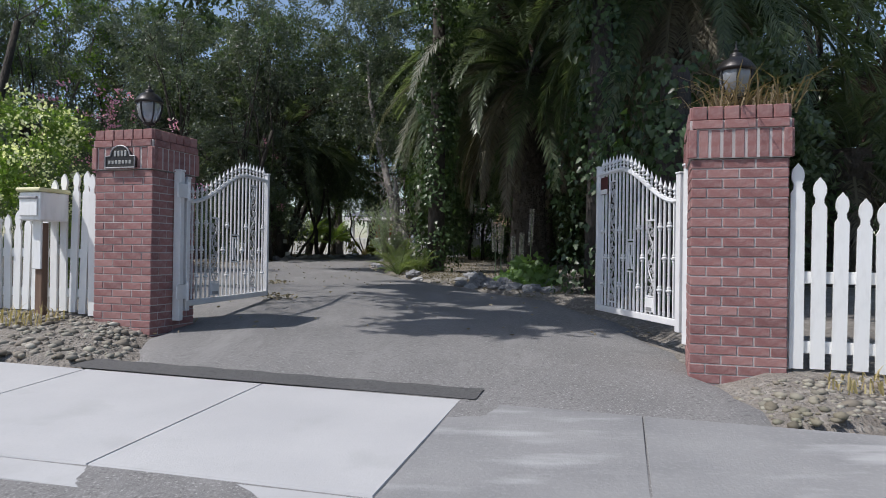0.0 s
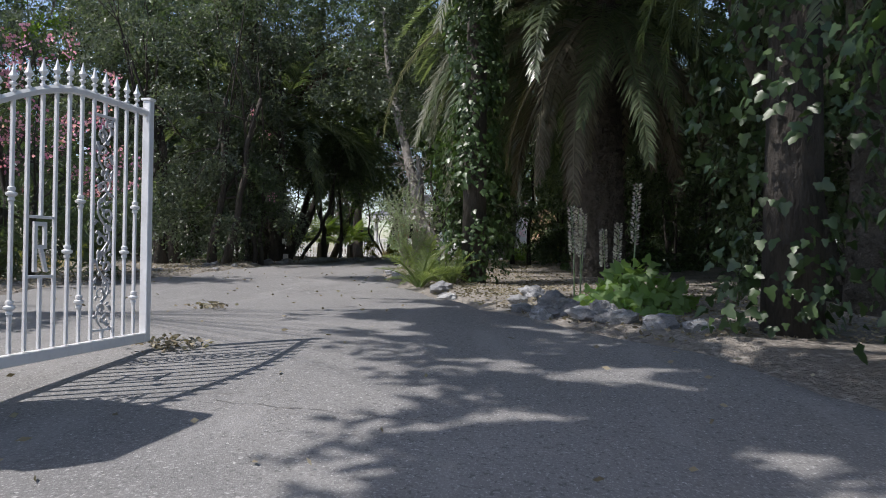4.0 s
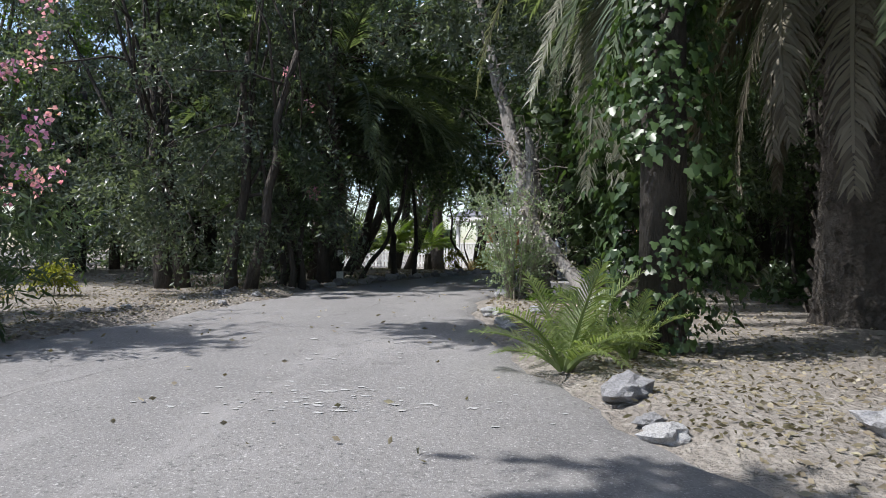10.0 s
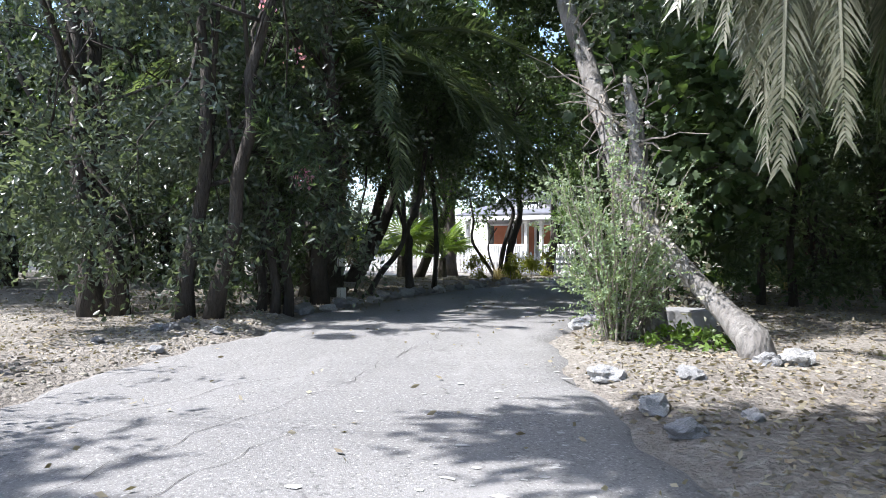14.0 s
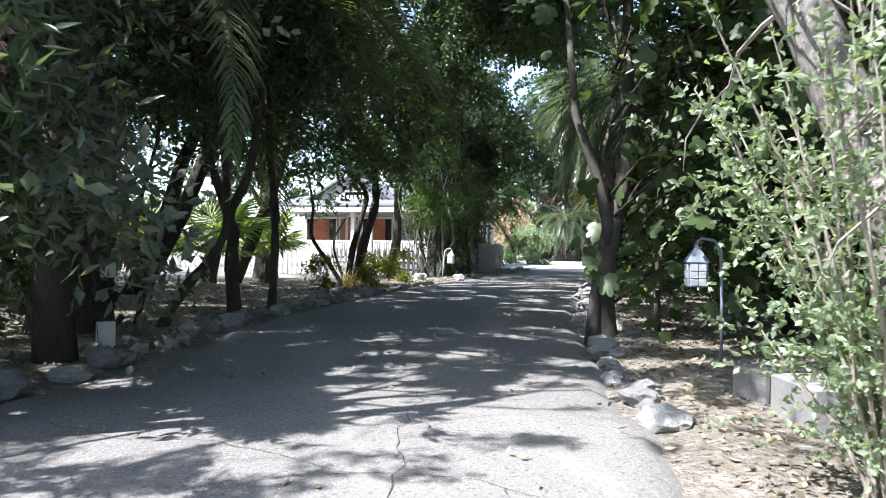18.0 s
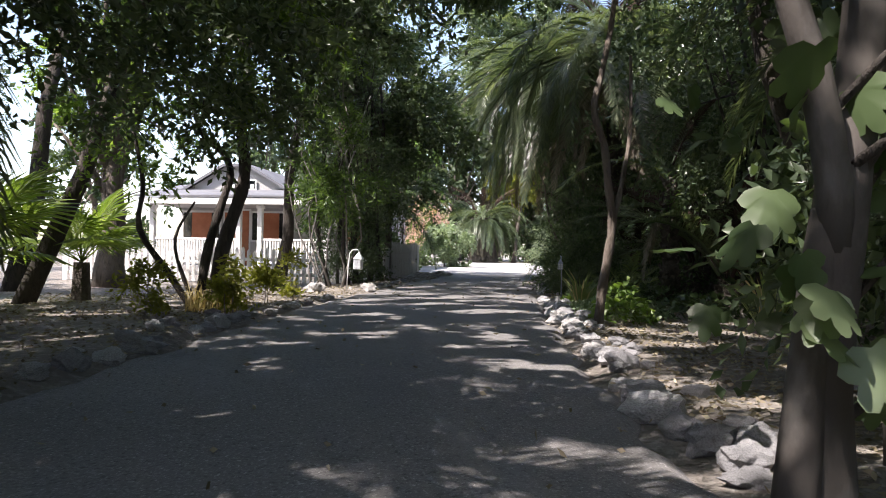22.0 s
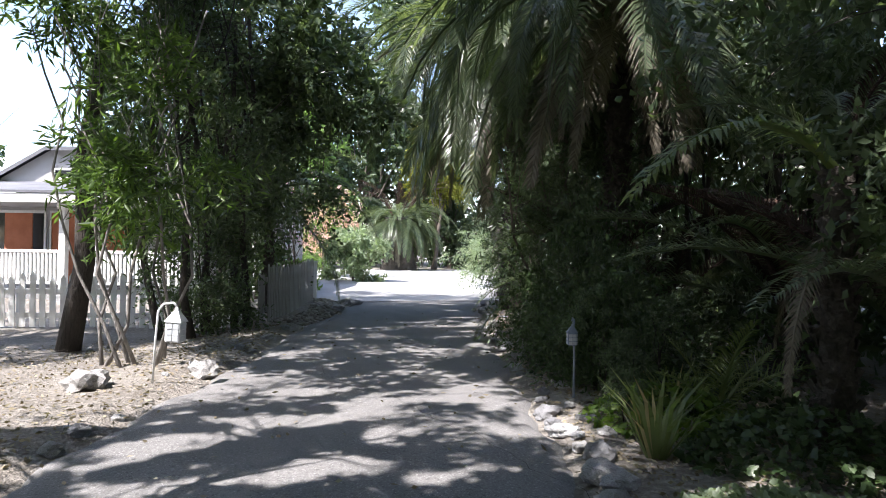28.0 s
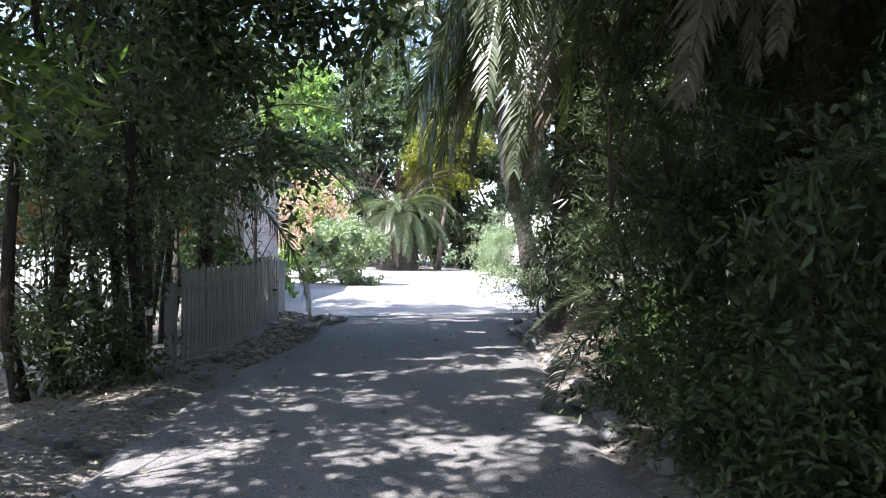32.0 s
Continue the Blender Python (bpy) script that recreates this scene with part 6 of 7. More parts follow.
spots_ = [q for q in spots_ if q[0] + 0.656 * (q[2] - 0.6) > float(right_x(q[1] + 0.26 * (q[2] - 0.6))) + 1.6 and (q[0] > 0.5 or q[1] < 13)]
spots_ += [(g.uniform(-0.6, 1.7), g.uniform(5.6, 9.0), g.uniform(6.8, 7.8)) for _ in range(16)]
high_tree("oak with an unseen dense crown added to shade the palms", 6.2, 16.0, (5.0, 15.4, 5.6), spots_, 0.8, 4600, (0.17, 0.085), M_OAK, 171, 0.2, dense=2.0)
# nine lumps at y 17.8 to 20 are added to shade the right bed
spots_ = [(g.uniform(-4.6, -1.2), g.uniform(24.4, 28.6), g.uniform(3.5, 5.3)) for _ in range(20)] + [(g.uniform(-7.6, -4.4), g.uniform(22.9, 27.5), g.uniform(3.3, 8.6)) for _ in range(34)] + [(g.uniform(-4.9, -3.2), g.uniform(17.8, 20.0), g.uniform(6.0, 7.0)) for _ in range(9)] + [(-3.3, 26.5, 3.0), (-2.9, 27.1, 2.75), (-2.6, 26.4, 3.3), (-2.4, 27.5, 3.0), (-3.1, 27.8, 3.4), (-2.8, 26.8, 3.6), (-3.5, 27.4, 2.6)]
high_tree("dark oak with low boughs that close the view over the bend", -6.0, 26.2, (-4.9, 26.2, 3.6), spots_, 0.62, 3300, (0.1, 0.045), M_OAK, 172, 0.11)
spots_ = [(g.uniform(-14.5, -7.4), g.uniform(23.0, 28.0), g.uniform(2.0, 10.0)) for _ in range(80)]
high_tree("tall dark oak that closes the grove behind the olives", -9.4, 25.4, (-9.2, 25.4, 3.4), spots_, 0.9, 3600, (0.17, 0.085), M_OAK, 174, 0.16)
# crown added only as a sun block, to darken the foliage below it
spots_ = [(g.uniform(-0.4, 2.8), g.uniform(22.0, 31.5), g.uniform(8.0, 10.2)) for _ in range(44)]
spots_ = [q for q in spots_ if q[1] < 28.8]
high_tree("tall oak with a high crown added to shade the grove", 5.6, 26.0, (3.6, 26.4, 6.4), spots_, 0.8, 2200, (0.19, 0.095), M_OAK, 175, 0.16, dense=2.0)
spots_ = [(g.uniform(-14.5, -8.4), g.uniform(29.0, 34.0), g.uniform(4.5, 11.5)) for _ in range(44)]
high_tree("tall green tree rising behind the grove", -11.0, 31.6, (-11.2, 31.4, 4.0), spots_, 1.0, 2600, (0.17, 0.085), M_FIG, 173, 0.22, dense=2.0)

g = random.Random(91)
high_tree("tall dark tree beyond the drooping palms", 8.4, 43.6, (7.4, 43.6, 5.4), [(g.uniform(4.2, 9.0), g.uniform(42.0, 45.0), g.uniform(6.6, 11.0)) for _ in range(34)], 0.85, 1900, (0.17, 0.085), M_OAK, 182, 0.2, dense=2.0)
# made-up tree: its three lumps throw shade on the bed across the drive
high_tree("tall thin tree with a high crown added to shade the right bed", -5.2, 29.6, (-3.2, 29.4, 6.2), [(g.uniform(-2.9, -1.1), g.uniform(28.2, 30.8), g.uniform(7.8, 8.8)) for _ in range(3)], 0.5, 900, (0.15, 0.075), M_OAK, 183, 0.1, dense=2.0)
high_tree("dark broad tree closing the far side of the shaded grove", 10.6, 32.4, (10.6, 32.4, 1.8), [(g.uniform(8.6, 13.0), g.uniform(29.0, 36.0), g.uniform(1.4, 5.0)) for _ in range(30)], 0.9, 1700, (0.17, 0.085), M_OAK, 184, 0.14, dense=2.0)
# left of the upper drive
shade = make_tree("oak_tree", "tall dark tree shading the end of the drive", -0.2, 35.6, 1.9, 8.0, 1.9, M_OAK, M_BARK_DARK, ((0, 0), (-0.6, 0.2), (0.5, 0.4), (-0.3, -0.2), (0.2, 0.3)), 0.05, 4.5, 18, 1900, 13, (0.09, 0.04), seed=71, group="drive-end trees")
replant(shade, -0.1, 37.4, 130, 0.8, 0.95)
replant(shade, 0.2, 39.0, 250, 0.95, 1.15)
M_MIXED = leaf_mat("mixed_green_leaves", [(0.04, 0.075, 0.03), (0.07, 0.115, 0.042), (0.1, 0.17, 0.05), (0.15, 0.24, 0.06)], 0.4, 0.4)
make_tree("shrub", "slender multi-stemmed shrub with long leaves above bare pale stems", -1.25, 33.0, 1.15, 6.2, 1.35, M_MIXED, M_BARK_PALE, ((0, 0), (0.14, 0.05), (-0.12, 0.12), (0.05, -0.1), (-0.16, -0.05), (0.22, 0.12), (-0.05, 0.2), (0.1, 0.22)), 0.017, 3.4, 22, 950, 13, (0.15, 0.03), 0.5, 72, bent=0.3, flowers=(M_PINK, 3, 2.5), size=(0.35, 0.75))
make_tree("shrub", "low dark shrub at the foot of the shading trees", -0.35, 35.7, 0.85, 1.9, 0.2, M_OAK, M_BARK_DARK, ((0, 0),), 0.03, 0.8, 8, 620, 12, seed=73)
bed = make_tree("shrub", "low dark green shrub at the rocky border", 2.75, 31.4, 0.36, 0.55, 0.03, M_IVY, M_BARK_DARK, ((0, 0), (0.12, 0.08)), 0.01, 0.25, 9, 260, 10, (0.06, 0.022), seed=181, group="border shrubs")
for x, y, turn, s, sz in ((3.05, 32.3, 70, 0.9, 1.0), (3.5, 33.3, 150, 1.05, 1.1), (2.45, 30.7, 210, 0.8, 0.9), (3.2, 31.4, 300, 1.2, 1.6), (2.75, 30.5, 120, 1.0, 1.3)):
    replant(bed, x, y, turn, s, sz)
def stem_tree(label, x, y, stems, centres, r, n, leaf, mat, seed, bark, group=""):
    """A tree of hand-bent stems; stems: (points, radii), points and crown lumps in the world."""
    z0 = ground_at(x, y)
    o = thing("tree", label, "tree", pose(x, y, z0), group)
    for pts, rad in stems:
        q = [Vector((a - x, b - y, c - z0)) for a, b, c in pts]
        fine, rr = [], []
        for i in range(len(q) - 1):
            p0, p3 = q[max(i - 1, 0)], q[min(i + 2, len(q) - 1)]
            for k in range(4):
                u = k / 4
                fine.append(0.5 * (2 * q[i] + (q[i + 1] - p0) * u + (2 * p0 - 5 * q[i] + 4 * q[i + 1] - p3) * u * u + (3 * q[i] - 3 * q[i + 1] + p3 - p0) * u ** 3))
                rr.append((rad[0] + (rad[1] - rad[0]) * (i + u) / (len(q) - 1)) * (1 + 0.1 * math.sin(7 * (i + u))))
        fine.append(q[-1])
        rr.append(rad[1])
        part("trunk", Geo().tube(fine, rr, 9).mesh("trunk", bark, True), o)
    c = [(a - x, b - y, h - z0) for a, b, h in centres]
    rnd = random.Random(seed)
    tips = [Vector((a - x, b - y, h - z0)) for pts, _ in stems for a, b, h in pts[-2:]]
    for q in c:
        q = Vector(q)
        t = min(tips, key=lambda v: (v - q).length)
        part("limb", Geo().tube([t, t.lerp(q, 0.5) + Vector((rnd.uniform(-0.15, 0.15), rnd.uniform(-0.15, 0.15), 0.12)), q], [0.022, 0.014, 0.005], 6).mesh("limb", bark, True), o)
    P, D = twigs(c, [(r, r, r * 0.7)] * len(c), n, 12, 0.5, 0.25, seed)
    keep = outside_sun_holes(P, x, y, z0)
    P, D = P[keep], D[keep]
    part("crown", leaf_mesh("crown", P, D, leaf[0], leaf[1], mat), o)
    return o


g = random.Random(74)
stem_tree("slender tree with dark twisting stems and sparse bright leaves", -2.95, 28.3, (
    ([(-2.95, 28.3, 0.7), (-2.82, 28.28, 1.5), (-2.63, 28.3, 2.15), (-2.6, 28.34, 2.5), (-2.64, 28.3, 2.85), (-2.54, 28.3, 3.25), (-2.65, 28.35, 3.7), (-2.75, 28.4, 4.6)], (0.085, 0.035)),
    ([(-3.08, 28.35, 0.7), (-3.0, 28.4, 1.4), (-2.88, 28.45, 1.9), (-2.76, 28.5, 2.35), (-2.85, 28.5, 2.6), (-3.1, 28.5, 2.85), (-3.3, 28.6, 3.6)], (0.06, 0.025)),
    ([(-3.05, 28.25, 0.7), (-3.36, 28.25, 1.2), (-3.68, 28.25, 1.7), (-3.66, 28.3, 2.2), (-3.8, 28.3, 2.9)], (0.045, 0.018)),
    ([(-3.0, 28.2, 0.75), (-3.2, 28.15, 1.15), (-3.3, 28.1, 1.6), (-3.1, 28.05, 2.0)], (0.03, 0.01))),
    [(g.uniform(-4.6, -1.7), g.uniform(27.2, 29.6), g.uniform(3.7, 6.4)) for _ in range(18)] + [(g.uniform(-4.4, -1.9), g.uniform(27.8, 29.2), g.uniform(2.5, 3.7)) for _ in range(6)], 0.55, 900, (0.085, 0.035), M_BRIGHT, 75, M_BARK_DARK)
stem_tree("thin dark tree with a forked crooked trunk beside the drive", -4.1, 23.2, (
    ([(-4.1, 23.2, 0.7), (-4.15, 23.2, 1.24), (-4.14, 23.2, 1.6), (-4.18, 23.2, 1.78), (-4.03, 23.2, 2.1), (-3.95, 23.25, 2.55), (-3.85, 23.3, 3.6)], (0.075, 0.03)),
    ([(-4.17, 23.2, 1.72), (-4.3, 23.2, 2.08), (-4.4, 23.2, 2.45), (-4.6, 23.3, 3.4)], (0.05, 0.025))),
    [(g.uniform(-5.2, -3.4), g.uniform(22.6, 24.0), g.uniform(2.8, 5.0)) for _ in range(10)], 0.55, 800, (0.075, 0.03), M_OAK, 80, M_BARK_DARK, "thin drive-side trees")
stem_tree("thin dark tree with a straight slim trunk beside the drive", -3.85, 23.9, (
    ([(-3.85, 23.9, 0.7), (-3.82, 23.95, 1.4), (-3.84, 24.0, 1.9), (-3.89, 24.0, 2.5), (-3.94, 24.0, 3.4)], (0.048, 0.03)),),
    [(g.uniform(-4.6, -3.2), g.uniform(23.4, 24.8), g.uniform(3.0, 5.0)) for _ in range(9)], 0.55, 700, (0.075, 0.03), M_OAK, 81, M_BARK_DARK, "thin drive-side trees")
stem_tree("low leaning dark stem reaching over the border rocks", -4.55, 22.3, (
    ([(-4.58, 22.2, 0.7), (-4.4, 22.4, 1.1), (-4.2, 22.6, 1.4), (-4.12, 22.75, 1.75), (-4.2, 22.8, 2.6), (-4.3, 22.9, 3.2)], (0.05, 0.025)),
    ([(-4.85, 22.5, 0.7), (-4.75, 22.5, 1.2), (-4.85, 22.5, 1.6), (-4.7, 22.6, 2.4)], (0.026, 0.014))),
    [(g.uniform(-5.3, -4.0), g.uniform(22.3, 23.4), g.uniform(2.5, 4.2)) for _ in range(8)], 0.5, 620, (0.075, 0.03), M_OAK, 82, M_BARK_DARK, "thin drive-side trees")

# right edge: leaning grey tree and its shrub, fig, thin tree
o = thing("leaning_tree", "pale grey tree with bare dead twigs and a leaning dead trunk", "tree", pose(-1.07, 18.2, 0.66))
path = [(0.05, -0.02, -0.1), (0.02, 0, 0.12), (-0.02, 0.02, 0.5), (-0.12, 0.1, 1.0), (-0.27, 0.28, 1.65), (-0.4, 0.48, 2.1), (-0.52, 0.75, 2.6), (-0.66, 0.97, 3.05), (-0.82, 1.15, 3.7), (-1.0, 1.3, 4.6), (-1.1, 1.4, 5.8)]
part("trunk", Geo().tube(path, [0.17, 0.13, 0.105, 0.1, 0.095, 0.095, 0.09, 0.085, 0.075, 0.05, 0.03], 12).mesh("trunk", M_BARK_PALE, True), o)
log = [(0.62, -1.02, -0.1), (0.54, -1.0, 0.16), (0.42, -0.78, 0.32), (0.26, -0.6, 0.52), (0.0, -0.38, 0.85), (-0.14, -0.22, 1.15), (-0.12, -0.12, 1.6), (-0.16, 0.0, 2.0), (-0.2, 0.1, 2.25)]
part("dead_trunk", Geo().tube(log, [0.13, 0.12, 0.085, 0.075, 0.08, 0.085, 0.075, 0.055, 0.03], 11).mesh("dead_trunk", M_BARK_PALE, True), o, "leaning dead grey trunk")
g = random.Random(3)
for k in range(64):
    src = path if k < 40 else log
    i = g.randint(4, len(src) - 3)
    a = Vector(src[i]).lerp(Vector(src[i + 1]), g.random())
    d = Vector((g.uniform(-1, 1), g.uniform(-1, 0.5), g.uniform(-0.2, 0.9))).normalized()
    pts = [a]
    L = g.uniform(0.25, 0.9)
    for _ in range(6):
        d = (d + Vector((g.gauss(0, 0.4), g.gauss(0, 0.4), g.gauss(-0.05, 0.35)))).normalized()
        pts.append(pts[-1] + d * L / 6)
    part("dead_branch", Geo().tube(pts, [0.014, 0.011, 0.009, 0.007, 0.005, 0.004, 0.002], 5).mesh("dead_branch", M_TWIG), o)
# curled dry bits clinging to the dead trunk
gg = np.random.default_rng(90)
kk = gg.integers(3, 8, 420)
P = np.array(log)[kk] + gg.normal(size=(420, 3)) * np.array([0.1, 0.1, 0.16])
tagged(part("dry_growth", leaf_mesh("dry_growth", P, unit(gg.normal(size=(420, 3))), 0.055, 0.035, M_DRYPALE), o), "curled pale dry growth", kind="stuff")
c, r = lumps(16, 2.1, 7.8, 3.3, 91)
c = [(x - 0.8, y + 0.9, z) for x, y, z in c]
P, D = twigs(c, r, 2100, 12, 0.5, 0.3, 91)
keep = outside_sun_holes(P, -1.07, 18.2, 0.66)
P, D = P[keep], D[keep]
part("crown", leaf_mesh("crown", P, D, 0.085, 0.04, M_OLIVE), o)
def wand_shrub(label, x, y, n, height, mat, seed, leaf=0.03):
    """Many thin upright shoots set with small paired leaves."""
    g = np.random.default_rng(seed)
    o = thing("shrub", label, "shrub", pose(x, y, ground_at(x, y)))
    P, D = [], []
    for i in range(n):
        a, L = g.uniform(0, 6.283), height * (0.35 + 0.65 * g.random() ** 0.8)
        wide = g.uniform(0.1, 0.58) * (1.3 if L < 0.6 * height else 0.8)
        b = np.array([math.cos(a) * 0.14 * g.random(), math.sin(a) * 0.14 * g.random(), -0.03])
        s = np.linspace(0, 1, 9)
        c = b + np.stack([math.cos(a) * wide * L * s ** 1.2, math.sin(a) * wide * L * s ** 1.2, L * (1 - 0.25 * wide) * s - 0.12 * wide * L * s ** 3], 1) + np.cumsum(g.normal(size=(9, 3)) * 0.012, 0)
        part("shoot", Geo().tube([tuple(q) for q in c], [0.009 * (1 - 0.85 * q) + 0.001 for q in s], 5).mesh("shoot", M_TWIG), o)
        branches = [c]
        for _ in range(5):
            k = g.integers(2, 8)
            d = unit(g.normal(size=3) + np.array([math.cos(a), math.sin(a), 0.9]) * 0.7)
            branches.append(c[k] + d * np.linspace(0, L * 0.28, 6)[:, None])
        for br in branches:
            m = int(34 * np.linalg.norm(br[-1] - br[0]) / 0.5) + 8
            q = np.sort(g.random(m)) * (len(br) - 1)
            k = np.minimum(q.astype(int), len(br) - 2)
            P.append(br[k] + (br[k + 1] - br[k]) * (q - k)[:, None])
            D.append(unit(unit(br[k + 1] - br[k]) * 0.6 + g.normal(size=(m, 3)) * 0.8))
    P, D = np.concatenate(P), np.concatenate(D)
    tagged(part("foliage", leaf_mesh("foliage", P, D, leaf * (0.7 + 0.6 * g.random(len(P))), leaf * 0.6, mat), o), kind="stuff")
    return o


wand_shrub("pale grey-green small-leaved shrub with upright shoots by the stump", -1.38, 17.95, 64, 1.7, M_SHRUB, 92, 0.029)

g = random.Random(4)
M_FIGBARK = surface("mottled_fig_bark", (0.05, 0.043, 0.038), (0.09, 0.08, 0.07), (0.26, 0.245, 0.225), 4, 7, 0.9, 0.6, 0.01, speck=0.4, stretch=(1, 1, 0.5))
fig = thing("fig_tree", "fig tree with broad lobed leaves reaching over the drive", "tree", pose(-0.95, 21.65, 0.72))
for pts, rad in (
    ([(0.03, 0.02, -0.1), (0.02, 0.02, 0.1), (0.0, 0, 0.4), (0.02, 0, 0.62), (0.05, 0, 0.82), (0.1, 0.02, 1.05), (0.16, 0.04, 1.25), (0.21, 0.06, 1.6), (0.22, 0.1, 2.4), (0.24, 0.2, 4.2)], [0.13, 0.1, 0.082, 0.078, 0.075, 0.07, 0.066, 0.062, 0.05, 0.03]),
    ([(-0.1, -0.02, -0.1), (-0.09, -0.02, 0.15), (-0.06, -0.02, 0.45), (-0.02, -0.01, 0.7), (0.02, 0, 0.9)], [0.075, 0.06, 0.052, 0.05, 0.045]),
    ([(0.03, -0.02, 0.78), (0.01, -0.03, 0.98), (-0.02, -0.03, 1.13), (-0.06, -0.03, 1.28), (-0.12, 0, 1.5), (-0.24, 0.05, 1.85), (-0.3, 0.2, 3.0)], [0.05, 0.048, 0.046, 0.044, 0.04, 0.034, 0.02]),
    ([(0.62, 0.33, -0.1), (0.6, 0.33, 0.4), (0.62, 0.33, 0.9), (0.63, 0.34, 1.3)], [0.03, 0.024, 0.022, 0.015])):
    part("trunk", Geo().tube(pts, rad, 11).mesh("trunk", M_FIGBARK, True), fig)
g = np.random.default_rng(95)
fc = [(0.75, -0.2, 0.7), (0.55, 0.1, 1.2), (0.95, -0.7, 1.3), (1.1, -0.9, 1.9), (0.9, -0.4, 1.6), (0.3, -0.8, 2.7), (0.7, -0.3, 2.9), (-0.1, 0.3, 3.2), (0.9, -1.3, 2.5), (0.5, -1.5, 2.9), (0.0, -0.4, 3.5), (1.1, 0.4, 2.2), (0.4, 0.2, 4.2), (0.6, -1.9, 2.4), (1.2, -1.6, 1.7)]
for q in fc:
    part("limb", Geo().tube([(0.05, 0, max(0.3, q[2] - 0.7)), (q[0] * 0.3, q[1] * 0.35, q[2] - 0.25), (q[0] * 0.7, q[1] * 0.65, q[2] - 0.02), q], [0.016, 0.013, 0.01, 0.006], 6).mesh("limb", M_BARK_DARK, True), fig)
k = g.integers(len(fc), size=1500)
P = np.array(fc)[k] + g.normal(size=(1500, 3)) * np.array([0.36, 0.36, 0.3])
N = unit(g.normal(size=(1500, 3)) * 0.5 + np.array([-0.25, -0.35, 0.8]))
D = unit(g.normal(size=(1500, 3)) + np.array([-0.3, -0.3, -0.5]))
part("crown", lobed_mesh("crown", P, D, N, 0.09 + 0.09 * g.random(1500), M_FIG, FIG), fig)
near_leaf = lobed_mesh("leaf", np.zeros((1, 3)), np.array([[0, 1.0, 0]]), np.array([[0, 0, 1.0]]), 0.2, leaf_mat("pale_fig_leaf", [(0.16, 0.22, 0.12), (0.2, 0.26, 0.15)], 0.3, 0.4), FIG)
for i in range(4):
    a = g.normal(size=3) * np.array([0.07, 0.04, 0.07])
    part("leaf", near_leaf, fig, "", pose(-0.12 + a[0], -0.2 + a[1], 0.62 + a[2], g.uniform(25, 65), g.uniform(-25, 25), g.uniform(-70, 70)) @ pose(0, 0, 0, 0, 0, 180) @ Matrix.Scale(g.uniform(0.6, 0.9), 4))
dense = make_tree("tree", "broad leafy tree behind the fig", 0.85, 21.8, 1.5, 6.5, 0.5, M_OAK, M_BARK_DARK, ((0, 0), (0.3, 0.1)), 0.05, 3.2, 18, 2600, 12, (0.085, 0.04), 0.5, 96)

g = random.Random(97)
stem_tree("thin grey-barked tree with a crooked trunk at the stone border", 0.9, 26.45, (
    ([(0.84, 26.45, 0.72), (0.88, 26.45, 1.15), (0.95, 26.45, 1.55), (0.98, 26.45, 1.85), (0.93, 26.45, 2.2), (0.88, 26.45, 2.6), (0.76, 26.45, 2.95), (0.88, 26.5, 3.4), (1.05, 26.6, 4.2), (1.0, 26.7, 5.2)], (0.052, 0.024)),
    ([(0.98, 26.45, 1.82), (1.06, 26.48, 2.05), (1.14, 26.52, 2.35), (1.25, 26.6, 2.8), (1.3, 26.7, 3.6)], (0.032, 0.016))),
    [(g.uniform(-0.2, 2.2), g.uniform(25.6, 27.6), g.uniform(4.2, 6.6)) for _ in range(12)], 0.6, 700, (0.085, 0.036), M_OAK, 97, M_BARK)

# hedge along the right of the upper drive
hedge = make_tree("shrub", "dark glossy hedge shrub beside the drive", 4.15, 33.7, 1.1, 3.6, 0.15, M_OAK, M_BARK, ((0, 0), (0.15, 0.1), (-0.15, 0), (0.1, -0.15), (-0.1, 0.15)), 0.022, 2.4, 16, 900, 12, (0.11, 0.022), 0.6, 101, bent=0.3, size=(0.3, 0.7), group="hedge shrubs")
for x, y, t, s in ((4.75, 35.3, 60, 0.8), (5.5, 37.2, 140, 0.75), (6.3, 39.4, 220, 0.7)):
    replant(hedge, x, y, t, s)
make_tree("shrub", "sunlit yellow-green shrub at the hedge's end", 7.0, 41.2, 1.0, 2.4, 0.3, M_SHRUB, M_BARK, ((0, 0),), 0.04, 1.0, 9, 800, 12, seed=102)

# ground covers and flowers near the borders
def clump(name, label, x, y, rx, ry, h, n, size, mat, seed, shape=IVY):
    g = np.random.default_rng(seed)
    a, q = g.random(n) * 6.283, np.sqrt(g.random(n))
    px, py = x + rx * q * np.cos(a), y + ry * q * np.sin(a)
    pz = soil_z(px, py) + h * (1 - q ** 2) * g.random(n) ** 0.6 + 0.02
    P = np.stack([px, py, pz], 1)
    N = unit(g.normal(size=(n, 3)) * 0.45 + np.array([0, -0.2, 1]))
    D = unit(g.normal(size=(n, 3)) + np.array([0, 0, -0.2]))
    o = thing(name, label, "plant", mesh=lobed_mesh(name, P, D, N, size * (0.6 + 0.7 * g.random(n)), mat, shape), kind="stuff")
    return o


clump("ground_cover", "bright green low ground cover behind the stones", 1.5, 27.3, 0.6, 0.75, 0.17, 1100, 0.05, M_SHRUB, 111)
clump("ground_cover", "bright green low ground cover by the young palm", 2.35, 29.35, 0.55, 0.6, 0.3, 900, 0.06, M_BRIGHT, 112)
clump("ground_cover", "dark creeping leaves in the shade", 2.9, 27.2, 1.2, 0.8, 0.25, 700, 0.08, M_IVY, 113)
clump("ground_cover", "trailing ivy on the shaded soil", 3.0, 18.6, 1.4, 0.9, 0.5, 800, 0.1, M_IVY, 114)
